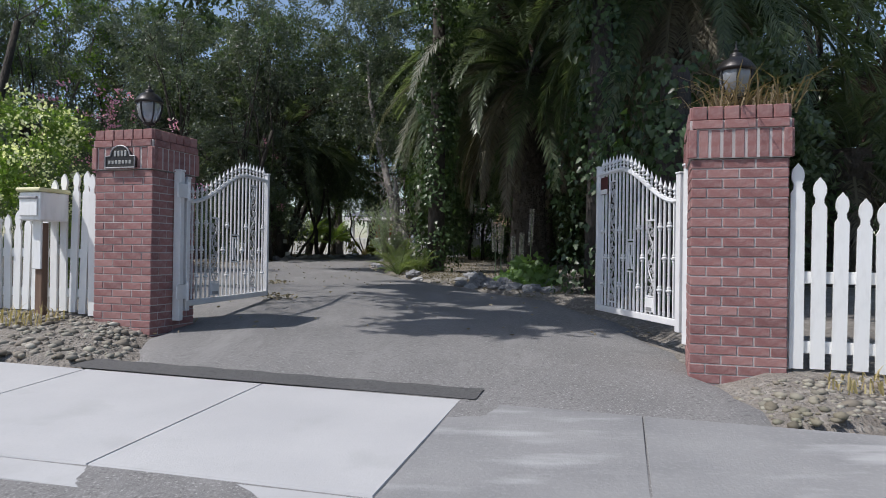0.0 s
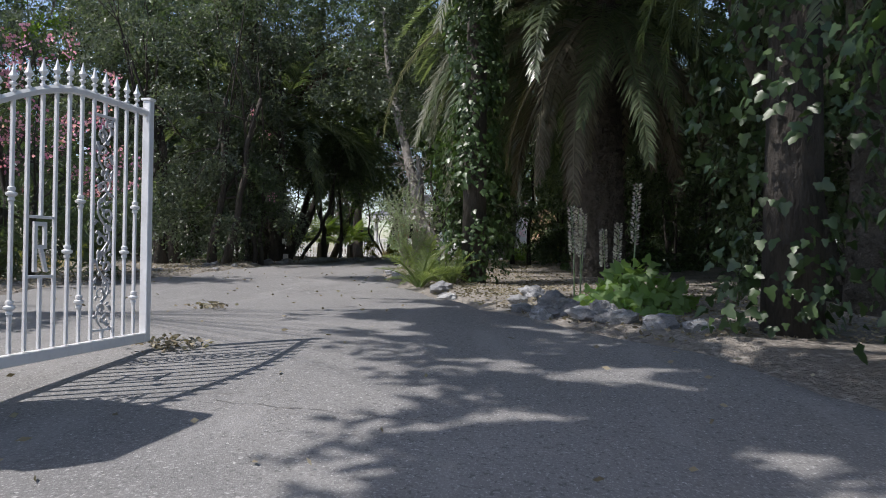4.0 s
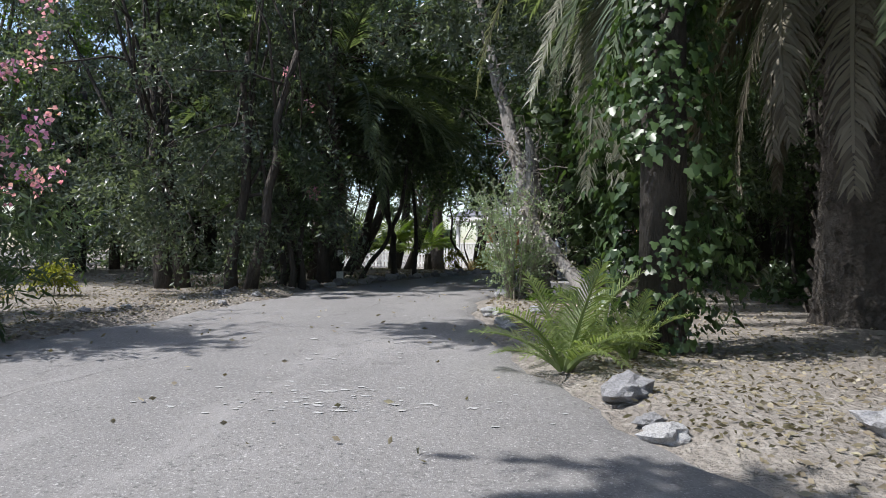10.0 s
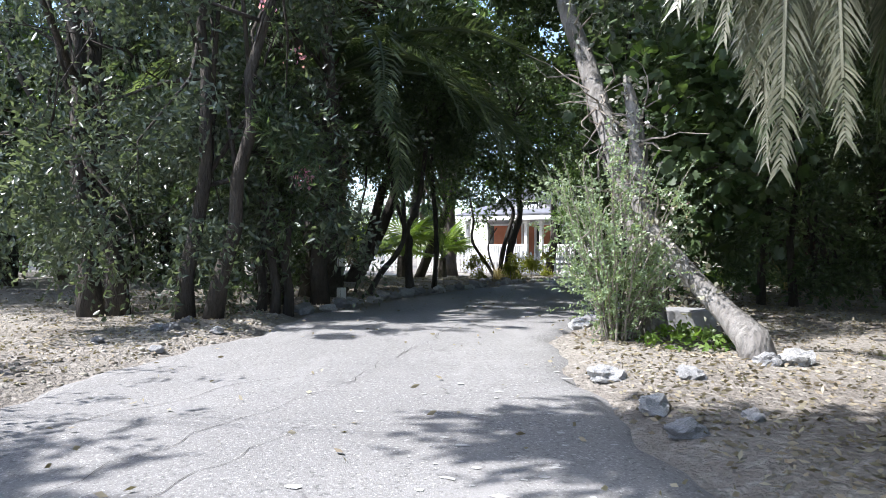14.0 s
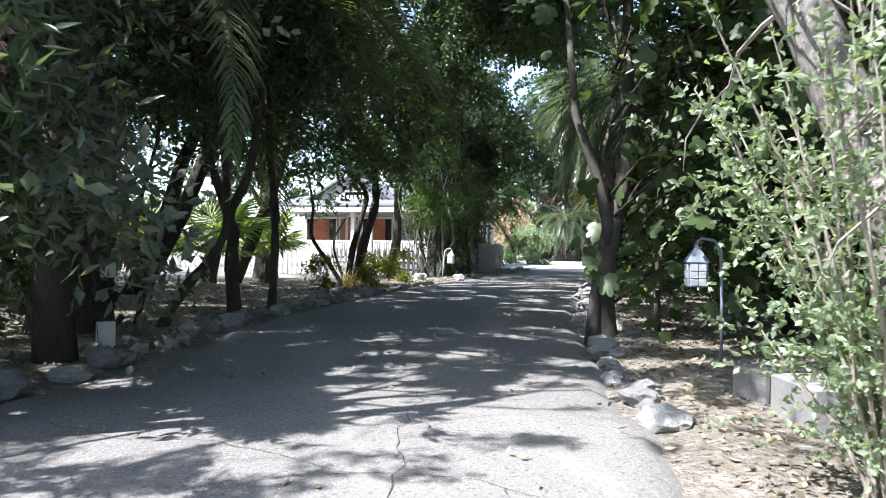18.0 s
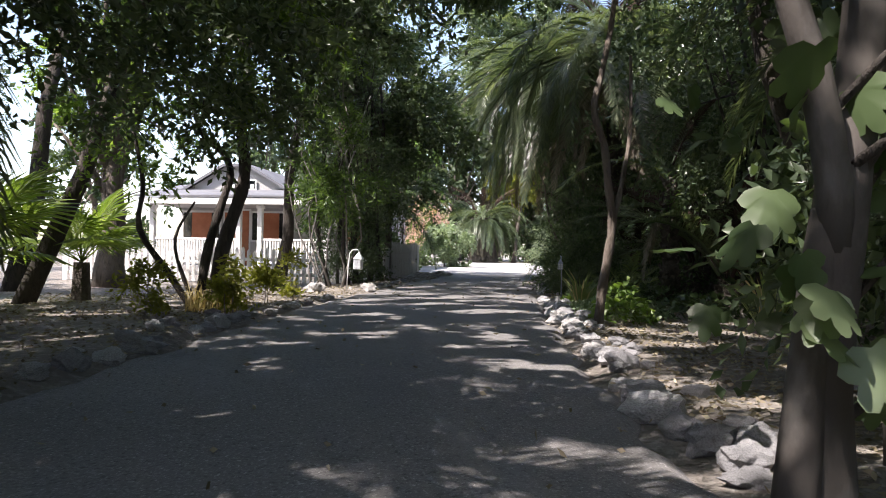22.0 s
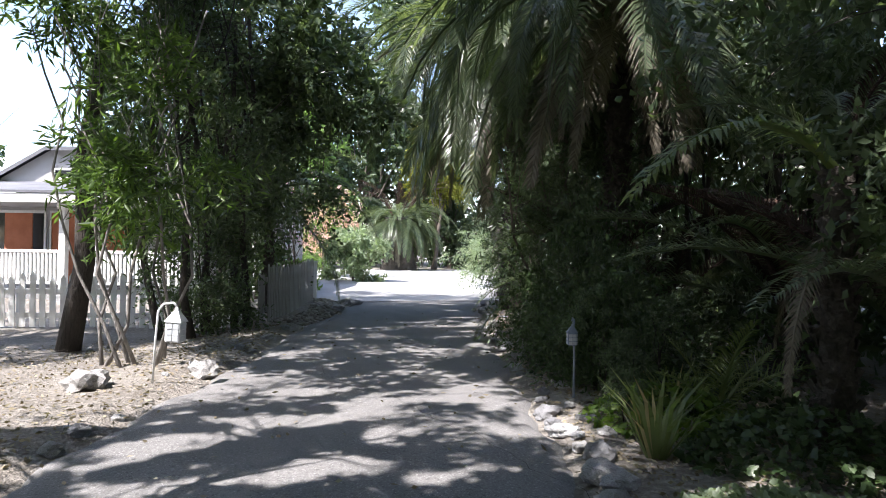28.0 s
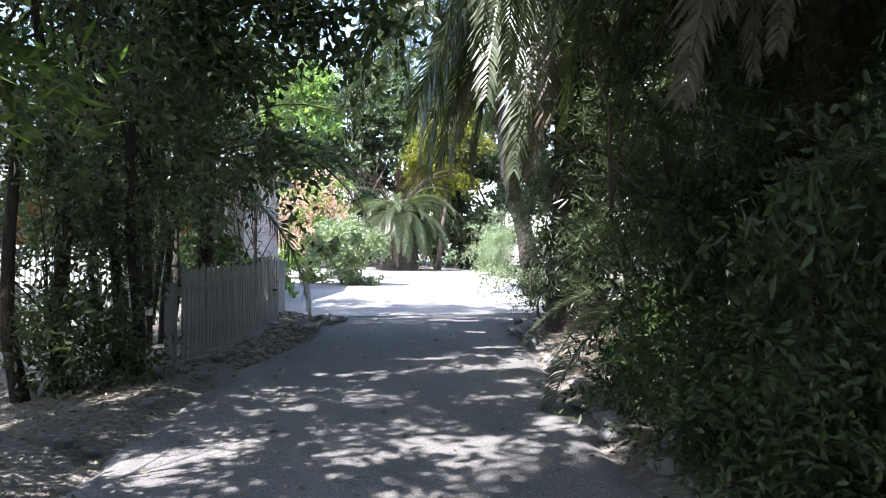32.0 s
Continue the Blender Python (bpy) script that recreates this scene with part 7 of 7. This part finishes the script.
clump("ground_cover", "broad-leaved green plants beside the rocks", 1.3, 10.75, 0.5, 0.6, 0.42, 420, 0.12, M_SUNTONE, 115)
clump("ground_cover", "low weeds round the stump", -0.85, 17.7, 0.4, 0.35, 0.15, 260, 0.05, M_BRIGHT, 116)
clump("ground_cover", "leafy green shrub tips beside the thin tree", 1.25, 26.7, 0.35, 0.35, 0.45, 330, 0.065, M_BRIGHT, 117)

for i, (x, y, rx, ry, h) in enumerate(((3.1, 31.0, 0.75, 1.0, 0.5), (3.0, 29.7, 0.8, 0.7, 0.4), (3.9, 32.4, 0.7, 0.9, 0.6), (4.7, 34.4, 0.6, 1.1, 0.5), (4.2, 30.6, 1.0, 1.2, 0.7), (2.6, 28.4, 0.8, 0.6, 0.3))):
    clump("ground_cover", "dense dark creeping plants in the shade by the drive", x, y, rx, ry, h, 1500, 0.055, M_IVY, 210 + i)

# acanthus flower spikes
for i, (x, y, h) in enumerate(((0.84, 11.3, 0.95), (0.92, 11.5, 0.88), (1.14, 11.35, 0.72), (1.22, 11.2, 0.78), (0.97, 11.77, 0.95), (1.34, 11.1, 1.15))):
    o = thing("flower_spike", "tall pale acanthus flower spike", "flower", pose(x, y, ground_at(x, y), (i % 3 - 1) * 3, (i % 2) * 4 - 2, 0), "acanthus spikes")
    part("stalk", Geo().tube([(0, 0, 0), (0.01, 0, h * 0.5), (0, 0, h)], [0.008, 0.007, 0.004], 5).mesh("stalk", M_SHRUB), o)
    g = np.random.default_rng(120 + i)
    n = 110
    z = h * (0.5 + 0.5 * np.arange(n) / n)
    a = np.arange(n) * 2.4
    P = np.stack([0.012 * np.cos(a), 0.012 * np.sin(a), z], 1)
    D = unit(np.stack([np.cos(a), np.sin(a), np.full(n, 0.5)], 1))
    part("flower_head", leaf_mesh("flower_head", P, D, 0.04, 0.026, M_SPIKE := leaf_mat("dull_mauve_petals", [(0.4, 0.35, 0.37), (0.75, 0.72, 0.7), (0.22, 0.16, 0.2), (0.7, 0.66, 0.66)], 0.2, 0.7) if i == 0 else M_SPIKE), o)

# ivy-clad trunks
def ivy_column(label, x, y, rad, h, n, seed, size=0.1, lean=(0, 0)):
    g = np.random.default_rng(seed)
    o = thing("ivy_clad_tree", label, "tree", pose(x, y, ground_at(x, y)))
    part("trunk", Geo().tube([(0, 0, -0.1), (lean[0] * h * 0.5, lean[1] * h * 0.5, h * 0.5), (lean[0] * h, lean[1] * h, h)], [rad * 0.5, rad * 0.4, rad * 0.3], 10).mesh("trunk", M_BARK_DARK, True), o)
    a, z = g.random(n) * 6.283, h * g.random(n) ** 0.85
    bulge = rad * (0.82 + 0.22 * np.sin(2 * a + z * 1.7) + 0.18 * np.sin(3.1 * z + a) + 0.12 * g.normal(size=n)) * (1.25 - 0.25 * z / h)
    held = 0.55 * soft_noise(a * 1.6 + 3, z * 1.9) + 0.45 * soft_noise(a * 4.1, z * 4.7 + 5) < 0.62
    a, z, bulge, n = a[held], z[held], bulge[held] * (0.85 + 0.5 * soft_noise(a[held] * 2.2, z[held] * 2.5 + 8)), int(held.sum())
    P = np.stack([bulge * np.cos(a) + lean[0] * z, bulge * np.sin(a) + lean[1] * z, z + 0.05], 1)
    out = np.stack([np.cos(a), np.sin(a), np.full(n, 0.35)], 1)
    N = unit(out + g.normal(size=(n, 3)) * 0.35)
    D = unit(g.normal(size=(n, 3)) * 0.4 + np.array([0, 0, -1.0]) + out * 0.25)
    part("ivy", lobed_mesh("ivy", P, D, N, size * (0.55 + 0.8 * g.random(n)), M_IVY, IVY), o)
    return o


ivy_column("tree trunk wrapped in thick glossy ivy", -0.14, 14.3, 0.36, 6.8, 9500, 131, 0.07)
ivy_column("ivy-covered trunk at the rock border", 2.05, 9.3, 0.42, 4.2, 2200, 132, 0.08)
ivy_column("ivy-covered shrubby trunk beside the open gate", 2.5, 7.7, 0.5, 2.6, 1500, 133, 0.09)

# fan palms on the far lawn
M_FAN = leaf_mat("fan_palm_green", [(0.13, 0.2, 0.04), (0.18, 0.25, 0.06), (0.22, 0.28, 0.09)], 0.45, 0.4)
def fan_leaf(mesh_name, R):
    geo = Geo().tube([(0, 0, 0), (0.35 * R, 0, 0.2 * R), (0.7 * R, 0, 0.28 * R)], 0.012, 4)
    for i in range(22):
        a = radians(-135 + 270 * i / 21)
        d = Vector((math.cos(a), math.sin(a), 0.12 - 0.25 * abs(math.sin(a / 2))))
        s = Vector((-math.sin(a), math.cos(a), 0)) * 0.03 * R
        b = Vector((0.7 * R, 0, 0.28 * R))
        geo.add([b, b + d * 0.4 * R - s, b + d * 0.42 * R + Vector((0, 0, 0.02)), b + d * 0.4 * R + s, b + d * 0.8 * R + Vector((0, 0, -0.12 * R))], [(0, 1, 2), (0, 2, 3), (1, 4, 2), (2, 4, 3)])
    return geo.mesh(mesh_name, M_FAN)


FAN = fan_leaf("fan", 0.9)
for i, (x, y, s) in enumerate(((-5.4, 28.6, 1.0), (-4.7, 30.4, 0.9), (-7.0, 30.5, 1.1))):
    o = thing("fan_palm", "bright green young fan palm on the lawn", "fan palm", pose(x, y, ground_at(x, y)), "fan palms")
    part("trunk", Geo().tube([(0, 0, -0.1), (0, 0, 0.5)], [0.13, 0.1], 9).mesh("trunk", M_PALM_BARK), o)
    g = random.Random(140 + i)
    for j in range(14):
        part("fan", FAN, o, "", pose(0, 0, 0.5, 0, 0, j * 137.5) @ pose(0, 0, 0, 0, -g.uniform(-15, 65), 0) @ Matrix.Scale(s * g.uniform(0.8, 1.1), 4))

# low plants on the left lawn edge
for i, (x, y, s) in enumerate(((-2.75, 27.5, 0.36), (-2.35, 28.9, 0.3), (-2.0, 29.9, 0.26), (-3.5, 27.4, 0.38), (-2.9, 29.6, 0.32), (-7.2, 17.2, 0.3), (-8.0, 16.4, 0.25))):
    make_tree("shrub", "small yellowing shrub on dry soil", x, y, s * 0.7, s * 1.5, 0.1, M_YELLOW, M_TWIG, ((0, 0), (0.05, 0.03)), 0.008, s, 6, 80, 10, (0.07, 0.03), 0.25, 150 + i, group="low lawn shrubs")

# behind the house and the court
make_tree("shrub", "leafy green shrub beside the gate posts", 1.35, 40.6, 0.85, 3.2, 0.5, M_FIG, M_BARK, ((0, 0), (0.1, 0.1)), 0.03, 1.4, 12, 620, 12, (0.12, 0.05), 0.45, 176)
make_tree("shrub", "tall leafy shrub against the house's end", 1.95, 41.4, 0.7, 3.2, 0.7, M_FIG, M_BARK, ((0, 0),), 0.03, 1.6, 12, 650, 12, (0.12, 0.055), 0.4, 180)
make_tree("shrub", "sunlit shrub with red blooms beyond the gate posts", 2.1, 43.8, 1.0, 3.0, 0.3, M_SUNTONE, M_BARK, ((0, 0),), 0.04, 1.4, 11, 620, 12, (0.13, 0.06), 0.45, 177, flowers=(M_PINK, 30, 1.2))
make_tree("tree", "dense green tree beyond the old palm", 13.6, 60.5, 2.6, 7.5, 0.3, M_FAR, M_BARK, ((0, 0),), 0.15, 3.0, 16, 900, 12, (0.26, 0.14), 0.8, 178)
make_tree("tree", "dense green tree behind the bougainvillea", 6.2, 60.0, 2.4, 8.5, 0.4, M_SUNTONE, M_BARK, ((0, 0),), 0.15, 3.0, 16, 900, 12, (0.26, 0.14), 0.8, 179)
make_tree("bougainvillea", "pink bougainvillea at the edge of the court", 4.6, 50.5, 1.4, 2.7, 0.5, M_SUNTONE, M_BARK, ((0, 0),), 0.06, 1.8, 10, 700, 12, (0.1, 0.05), 0.5, 161, flowers=(leaf_mat("pale_pink_bracts", [(0.72, 0.45, 0.55), (0.8, 0.6, 0.66), (0.66, 0.36, 0.48)], 0.4, 0.6), 500, 0.8, 0.07))
# the paler leaf material here stands in for glaring sun on the shrub
make_tree("shrub", "bright green vine-covered shrub on the court", 4.95, 47.6, 0.85, 1.7, 0.1, M_SHRUB, M_BARK, ((0, 0),), 0.04, 0.9, 9, 800, 12, (0.11, 0.06), 0.4, 162)
make_tree("shrub", "feathery pale green shrub at the court's edge", 11.4, 52.0, 1.6, 1.7, 0.1, M_SHRUB, M_BARK, ((0, 0),), 0.04, 0.8, 9, 900, 12, (0.14, 0.02), 0.5, 163)
make_tree("tree", "yellow-green round tree behind the palms", 12.0, 58.5, 2.0, 7.0, 3.6, M_YELLOW, M_BARK, ((0, 0),), 0.12, 4, 10, 1100, 12, (0.13, 0.07), 0.6, 164)
far_tree = make_tree("tree", "broad blue-green tree beyond the court", 5.5, 66, 4.5, 11.5, 1.0, M_FAR, M_BARK, ((0, 0),), 0.25, 5, 20, 560, 10, (0.4, 0.24), 1.1, 165, group="far trees")
for x, y, t, s in ((14, 70, 60, 1.1), (9.5, 63.5, 15, 0.8), (13.0, 64.5, 200, 0.8), (16.2, 61, 80, 0.9), (11.0, 67, 300, 1.0), (-2, 70, 120, 1.0), (22, 64, 200, 1.1), (-12, 68, 280, 1.0), (19, 52, 330, 0.9), (-22, 62, 20, 1.1), (30, 55, 100, 1.3), (-32, 50, 160, 1.2), (-30, 36, 230, 1.1), (24, 40, 290, 1.0), (24, 28, 45, 1.0), (26, 14, 75, 1.0), (-26, 22, 140, 1.0), (-27, 8, 210, 0.8), (4, 80, 30, 1.3), (33, 70, 90, 1.3), (19, 22, 170, 0.9), (18, 46, 20, 0.8)):
    replant(far_tree, x, y, t, s)

# ---- stones ----
def rock_mesh(seed, rough=0.22, sub=3):
    bm = bmesh.new()
    bmesh.ops.create_icosphere(bm, subdivisions=sub, radius=0.5)
    off = Vector((seed * 7.3, seed * 3.1, seed * 1.7))
    for v in bm.verts:
        n = v.co.normalized()
        v.co *= 1 + rough * (noise.noise(n * 1.5 + off) * 1.5 + 0.9 * abs(noise.noise(n * 3.1 + off)) + 0.45 * noise.noise(n * 7 + off) + 0.2 * noise.noise(n * 15 + off))
        v.co.z = max(v.co.z, -0.33)
    me = bpy.data.meshes.new("rock")
    bm.to_mesh(me)
    bm.free()
    me.materials.append(M_STONE)
    return me


ROCKS = [rock_mesh(i, 0.26 + 0.03 * (i % 5)) for i in range(9)]
r = random.Random(12)


BIG = rock_mesh(21, 0.36, 4)


def rock(x, y, sx, sy, sz, label="rough grey-white border rock", sink=0.3, mesh=None):
    z = ground_at(x, y)
    o = thing("rock", label, "rock", pose(x, y, z + sz * (0.33 - sink * 0.4), r.uniform(-8, 8), r.uniform(-8, 8), r.uniform(0, 360)), "border rocks", mesh=mesh or ROCKS[r.randrange(9)])
    o.scale = (sx, sy, sz)


for x, y, s in ((-0.52, 12.82, 0.3), (-0.42, 12.2, 0.2), (-0.46, 12.4, 0.14), (0.5, 12.2, 0.3), (0.3, 11.45, 0.2), (0.3, 10.75, 0.2), (0.42, 10.3, 0.22), (0.72, 10.0, 0.25), (0.98, 9.75, 0.24), (1.2, 9.5, 0.26), (1.4, 9.25, 0.22), (-1.54, 16.55, 0.22), (-1.38, 15.75, 0.2), (-1.08, 16.45, 0.17), (-0.5, 16.95, 0.2), (-1.3, 15.35, 0.18), (-0.95, 15.6, 0.13), (-0.3, 17.0, 0.24), (-1.62, 19.05, 0.3), (-1.52, 19.5, 0.27), (-1.4, 19.75, 0.2), (-1.45, 20.1, 0.24), (-1.33, 20.45, 0.26)):
    s = s * (0.68 if y > 18 else 0.85)
    rock(x, y, s * 1.15, s * 0.85, s * 0.62)
rock(0.56, 10.42, 0.34, 0.28, 0.24, "large lichen-grey rock at the drive's edge", mesh=BIG)
rock(0.86, 9.9, 0.26, 0.22, 0.17, mesh=BIG)
for y in np.arange(20.7, 39.2, 0.22):
    for k in range(2):
        if r.random() < (0.95 if k == 0 else 0.5) * (1 if y < 30 else 0.45):
            s = r.uniform(0.11, 0.22) * (1 if k == 0 else 0.75) * (1 if y < 29 else 0.75)
            yy = y + r.uniform(-0.1, 0.1)
            rock(float(right_x(yy)) + 0.1 + 0.22 * k + r.uniform(-0.06, 0.06), yy, s * r.uniform(0.9, 1.4), s, s * r.uniform(0.55, 0.85))
for y in np.arange(19.9, 35.5, 0.3):
    for k in range(2):
        if r.random() < (0.92 if k == 0 else 0.45) * (1 if y < 29.5 else 0.4):
            s = r.uniform(0.11, 0.22) * (1 if k == 0 else 0.7) * (1 if y < 28 else 0.7)
            yy = y + r.uniform(-0.1, 0.1)
            rock(float(left_x(yy)) - 0.12 - 0.22 * k + r.uniform(-0.06, 0.06), yy, s * r.uniform(0.9, 1.4), s, s * r.uniform(0.55, 0.85))
for _ in range(9):
    y = r.uniform(15.0, 19.5)
    s = r.uniform(0.07, 0.14)
    rock(float(left_x(y)) - r.uniform(0.1, 0.9), y, s * 1.2, s, s * 0.7)
for x, y, s in ((2.5, 39.2, 0.35), (2.75, 39.5, 0.3), (2.2, 38.5, 0.2), (-1.5, 31.9, 0.3), (-0.55, 32.3, 0.25)):
    rock(x, y, s * 1.2, s, s * 0.7)

# cobbles beside the gate pillars, too many to count
def cobbles(name, label, n, pick, seed, lo=0.025, hi=0.085):
    g = random.Random(seed)
    bm = bmesh.new()
    bmesh.ops.create_icosphere(bm, subdivisions=1, radius=1)
    base = np.array([v.co[:] for v in bm.verts])
    tri = np.array([[v.index for v in f.verts] for f in bm.faces])
    bm.free()
    V, T = [], []
    k = 0
    while k < n:
        x, y = pick(g)
        s = lo + (hi - lo) * g.random() ** 3
        a = g.uniform(0, 6.28)
        q = base * (1 + 0.12 * np.array([g.gauss(0, 1) for _ in base]))[:, None] * np.array([s * g.uniform(1, 1.5), s, s * g.uniform(0.45, 0.75)])
        ro = np.array([[math.cos(a), -math.sin(a), 0], [math.sin(a), math.cos(a), 0], [0, 0, 1]])
        V.append(q @ ro.T + np.array([x, y, ground_at(x, y) + s * 0.12]))
        T.append(tri + k * len(base))
        k += 1
    return tagged(new(name, fast_mesh(name, np.concatenate(V), np.concatenate(T), M_COBBLE, True)), label, "cobbles", kind="stuff")


def bed_right(g):
    u, v = g.uniform(1.6, 8), g.uniform(0.05, 1.0)
    x, y = street(u, v)
    return (x, y) if x > right_x(y) - 0.1 * g.random() and not (1.66 < x < 2.35 and y > 4.55) else bed_right(g)


def bed_left(g):
    u, v = g.uniform(-8, -2.3), g.uniform(0.15, 1.55)
    x, y = street(u, v)
    return (x, y) if x < -2.3 - (y - 5) * 0.25 else bed_left(g)


cobbles("cobble_bed", "rounded river cobbles and gravel beside the pavement", 2600, bed_right, 1, 0.007, 0.042)
cobbles("cobble_bed", "rounded river cobbles in dry soil by the mailbox", 2300, bed_left, 2, 0.007, 0.045)
cobbles("gravel", "loose gravel along the drive's left edge", 900, lambda g: (lambda y: (float(left_x(y)) - abs(g.gauss(0, 0.5)), y))(g.uniform(9, 20)), 3, 0.007, 0.028)

cobbles("gravel", "pale gravel strip between the slatted fence and the drive", 1500, lambda g: (lambda y: (float(left_x(y)) - g.uniform(0.0, 0.55), y))(g.uniform(36.2, 40.6)), 4, 0.012, 0.05)

# leaf litter on the soil and a few leaves on the drive
def litter(name, label, n, pick, seed, mat=None, size=0.046, lift=0.012):
    g = np.random.default_rng(seed)
    xy = np.array([pick(g) for _ in range(n)])
    z = np.where((xy[:, 0] > left_x(xy[:, 1])) & (xy[:, 0] < right_x(xy[:, 1])), base_z(xy[:, 1]) + 0.016, soil_z(xy[:, 0], xy[:, 1]))
    P = np.stack([xy[:, 0], xy[:, 1], z + lift * g.random(n)], 1)
    D = unit(np.stack([g.normal(size=n), g.normal(size=n), 0.25 * g.random(n)], 1))
    return tagged(new(name, leaf_mesh(name, P, D, size * (0.5 + 0.8 * g.random(n)), size * 0.45, mat or M_LITTER, 0.1)), label, "leaf litter", kind="stuff")


litter("leaf_litter", "dry fallen leaves under the grove", 16000, lambda g: (lambda y: (left_x(y) - 0.1 - abs(g.normal()) * 2.5, y))(g.uniform(9, 36)), 5)
litter("leaf_litter", "dry fallen leaves among the border rocks", 24000, lambda g: (lambda y: (right_x(y) + 0.1 + abs(g.normal()) * 1.8, y))(g.uniform(9, 38)), 6)
litter("leaf_litter", "few dry leaves blown over the drive", 700, lambda g: (lambda y, s: (left_x(y) + (right_x(y) - left_x(y)) * s, y))(g.uniform(6, 38), g.beta(0.5, 0.5)), 7, size=0.05)
litter("leaf_litter", "small heap of dry leaves under the open gate", 150, lambda g: (-1.98 + g.normal() * 0.1, 8.5 + g.normal() * 0.08), 8, size=0.05, lift=0.05)
litter("leaf_litter", "small heap of dry leaves on the drive", 60, lambda g: (-2.35 + g.normal() * 0.12, 10.2 + g.normal() * 0.08), 9, size=0.06, lift=0.05)

# dry grass on the right pillar and weeds by the beds
def grass(name, label, cx, cy, cz, sx, sy, n, h, seed, spread=0.5, mat=None):
    g = random.Random(seed)
    geo = Geo()
    for _ in range(n):
        b = Vector((g.uniform(-sx, sx), g.uniform(-sy, sy), 0))
        a = g.uniform(0, 6.28)
        L = h * g.uniform(0.4, 1.1)
        o = Vector((math.cos(a), math.sin(a), 0)) * spread * g.uniform(0.3, 1)
        s = Vector((-math.sin(a), math.cos(a), 0)) * 0.005
        p1, p2 = b + o * L * 0.4 + Vector((0, 0, L * 0.6)), b + o * L * 1.1 + Vector((0, 0, L * g.uniform(0.4, 0.95)))
        geo.add([b - s, b + s, p1 + s, p1 - s, p2], [(0, 1, 2, 3), (3, 2, 4)])
    return thing(name, label, "grass", pose(cx, cy, cz), mesh=geo.mesh(name, mat or M_DRYGRASS), kind="stuff")


pc = at(1.69, 4.85, 0.2) @ Vector((0.36, 0.3, 26.2 * ROW))
grass("dry_grass", "dry brown grass growing on top of the brick pillar", pc.x, pc.y, pc.z, 0.27, 0.24, 260, 0.34, 1, 1.3, leaf_mat("dead_brown_grass", [(0.22, 0.16, 0.1), (0.34, 0.26, 0.17), (0.14, 0.1, 0.07)], 0.2, 0.8))
for i, (x, y, n, h) in enumerate(((2.6, 4.3, 60, 0.14), (-3.6, 6.1, 80, 0.2),  (-2.9, 27.8, 160, 0.4), (-7.5, 16.5, 120, 0.25), (3.2, 4.2, 60, 0.15))):
    grass("grass_tuft", "tuft of dry yellow grass", x, y, ground_at(x, y), 0.25, 0.2, n, h, 10 + i, 0.7)
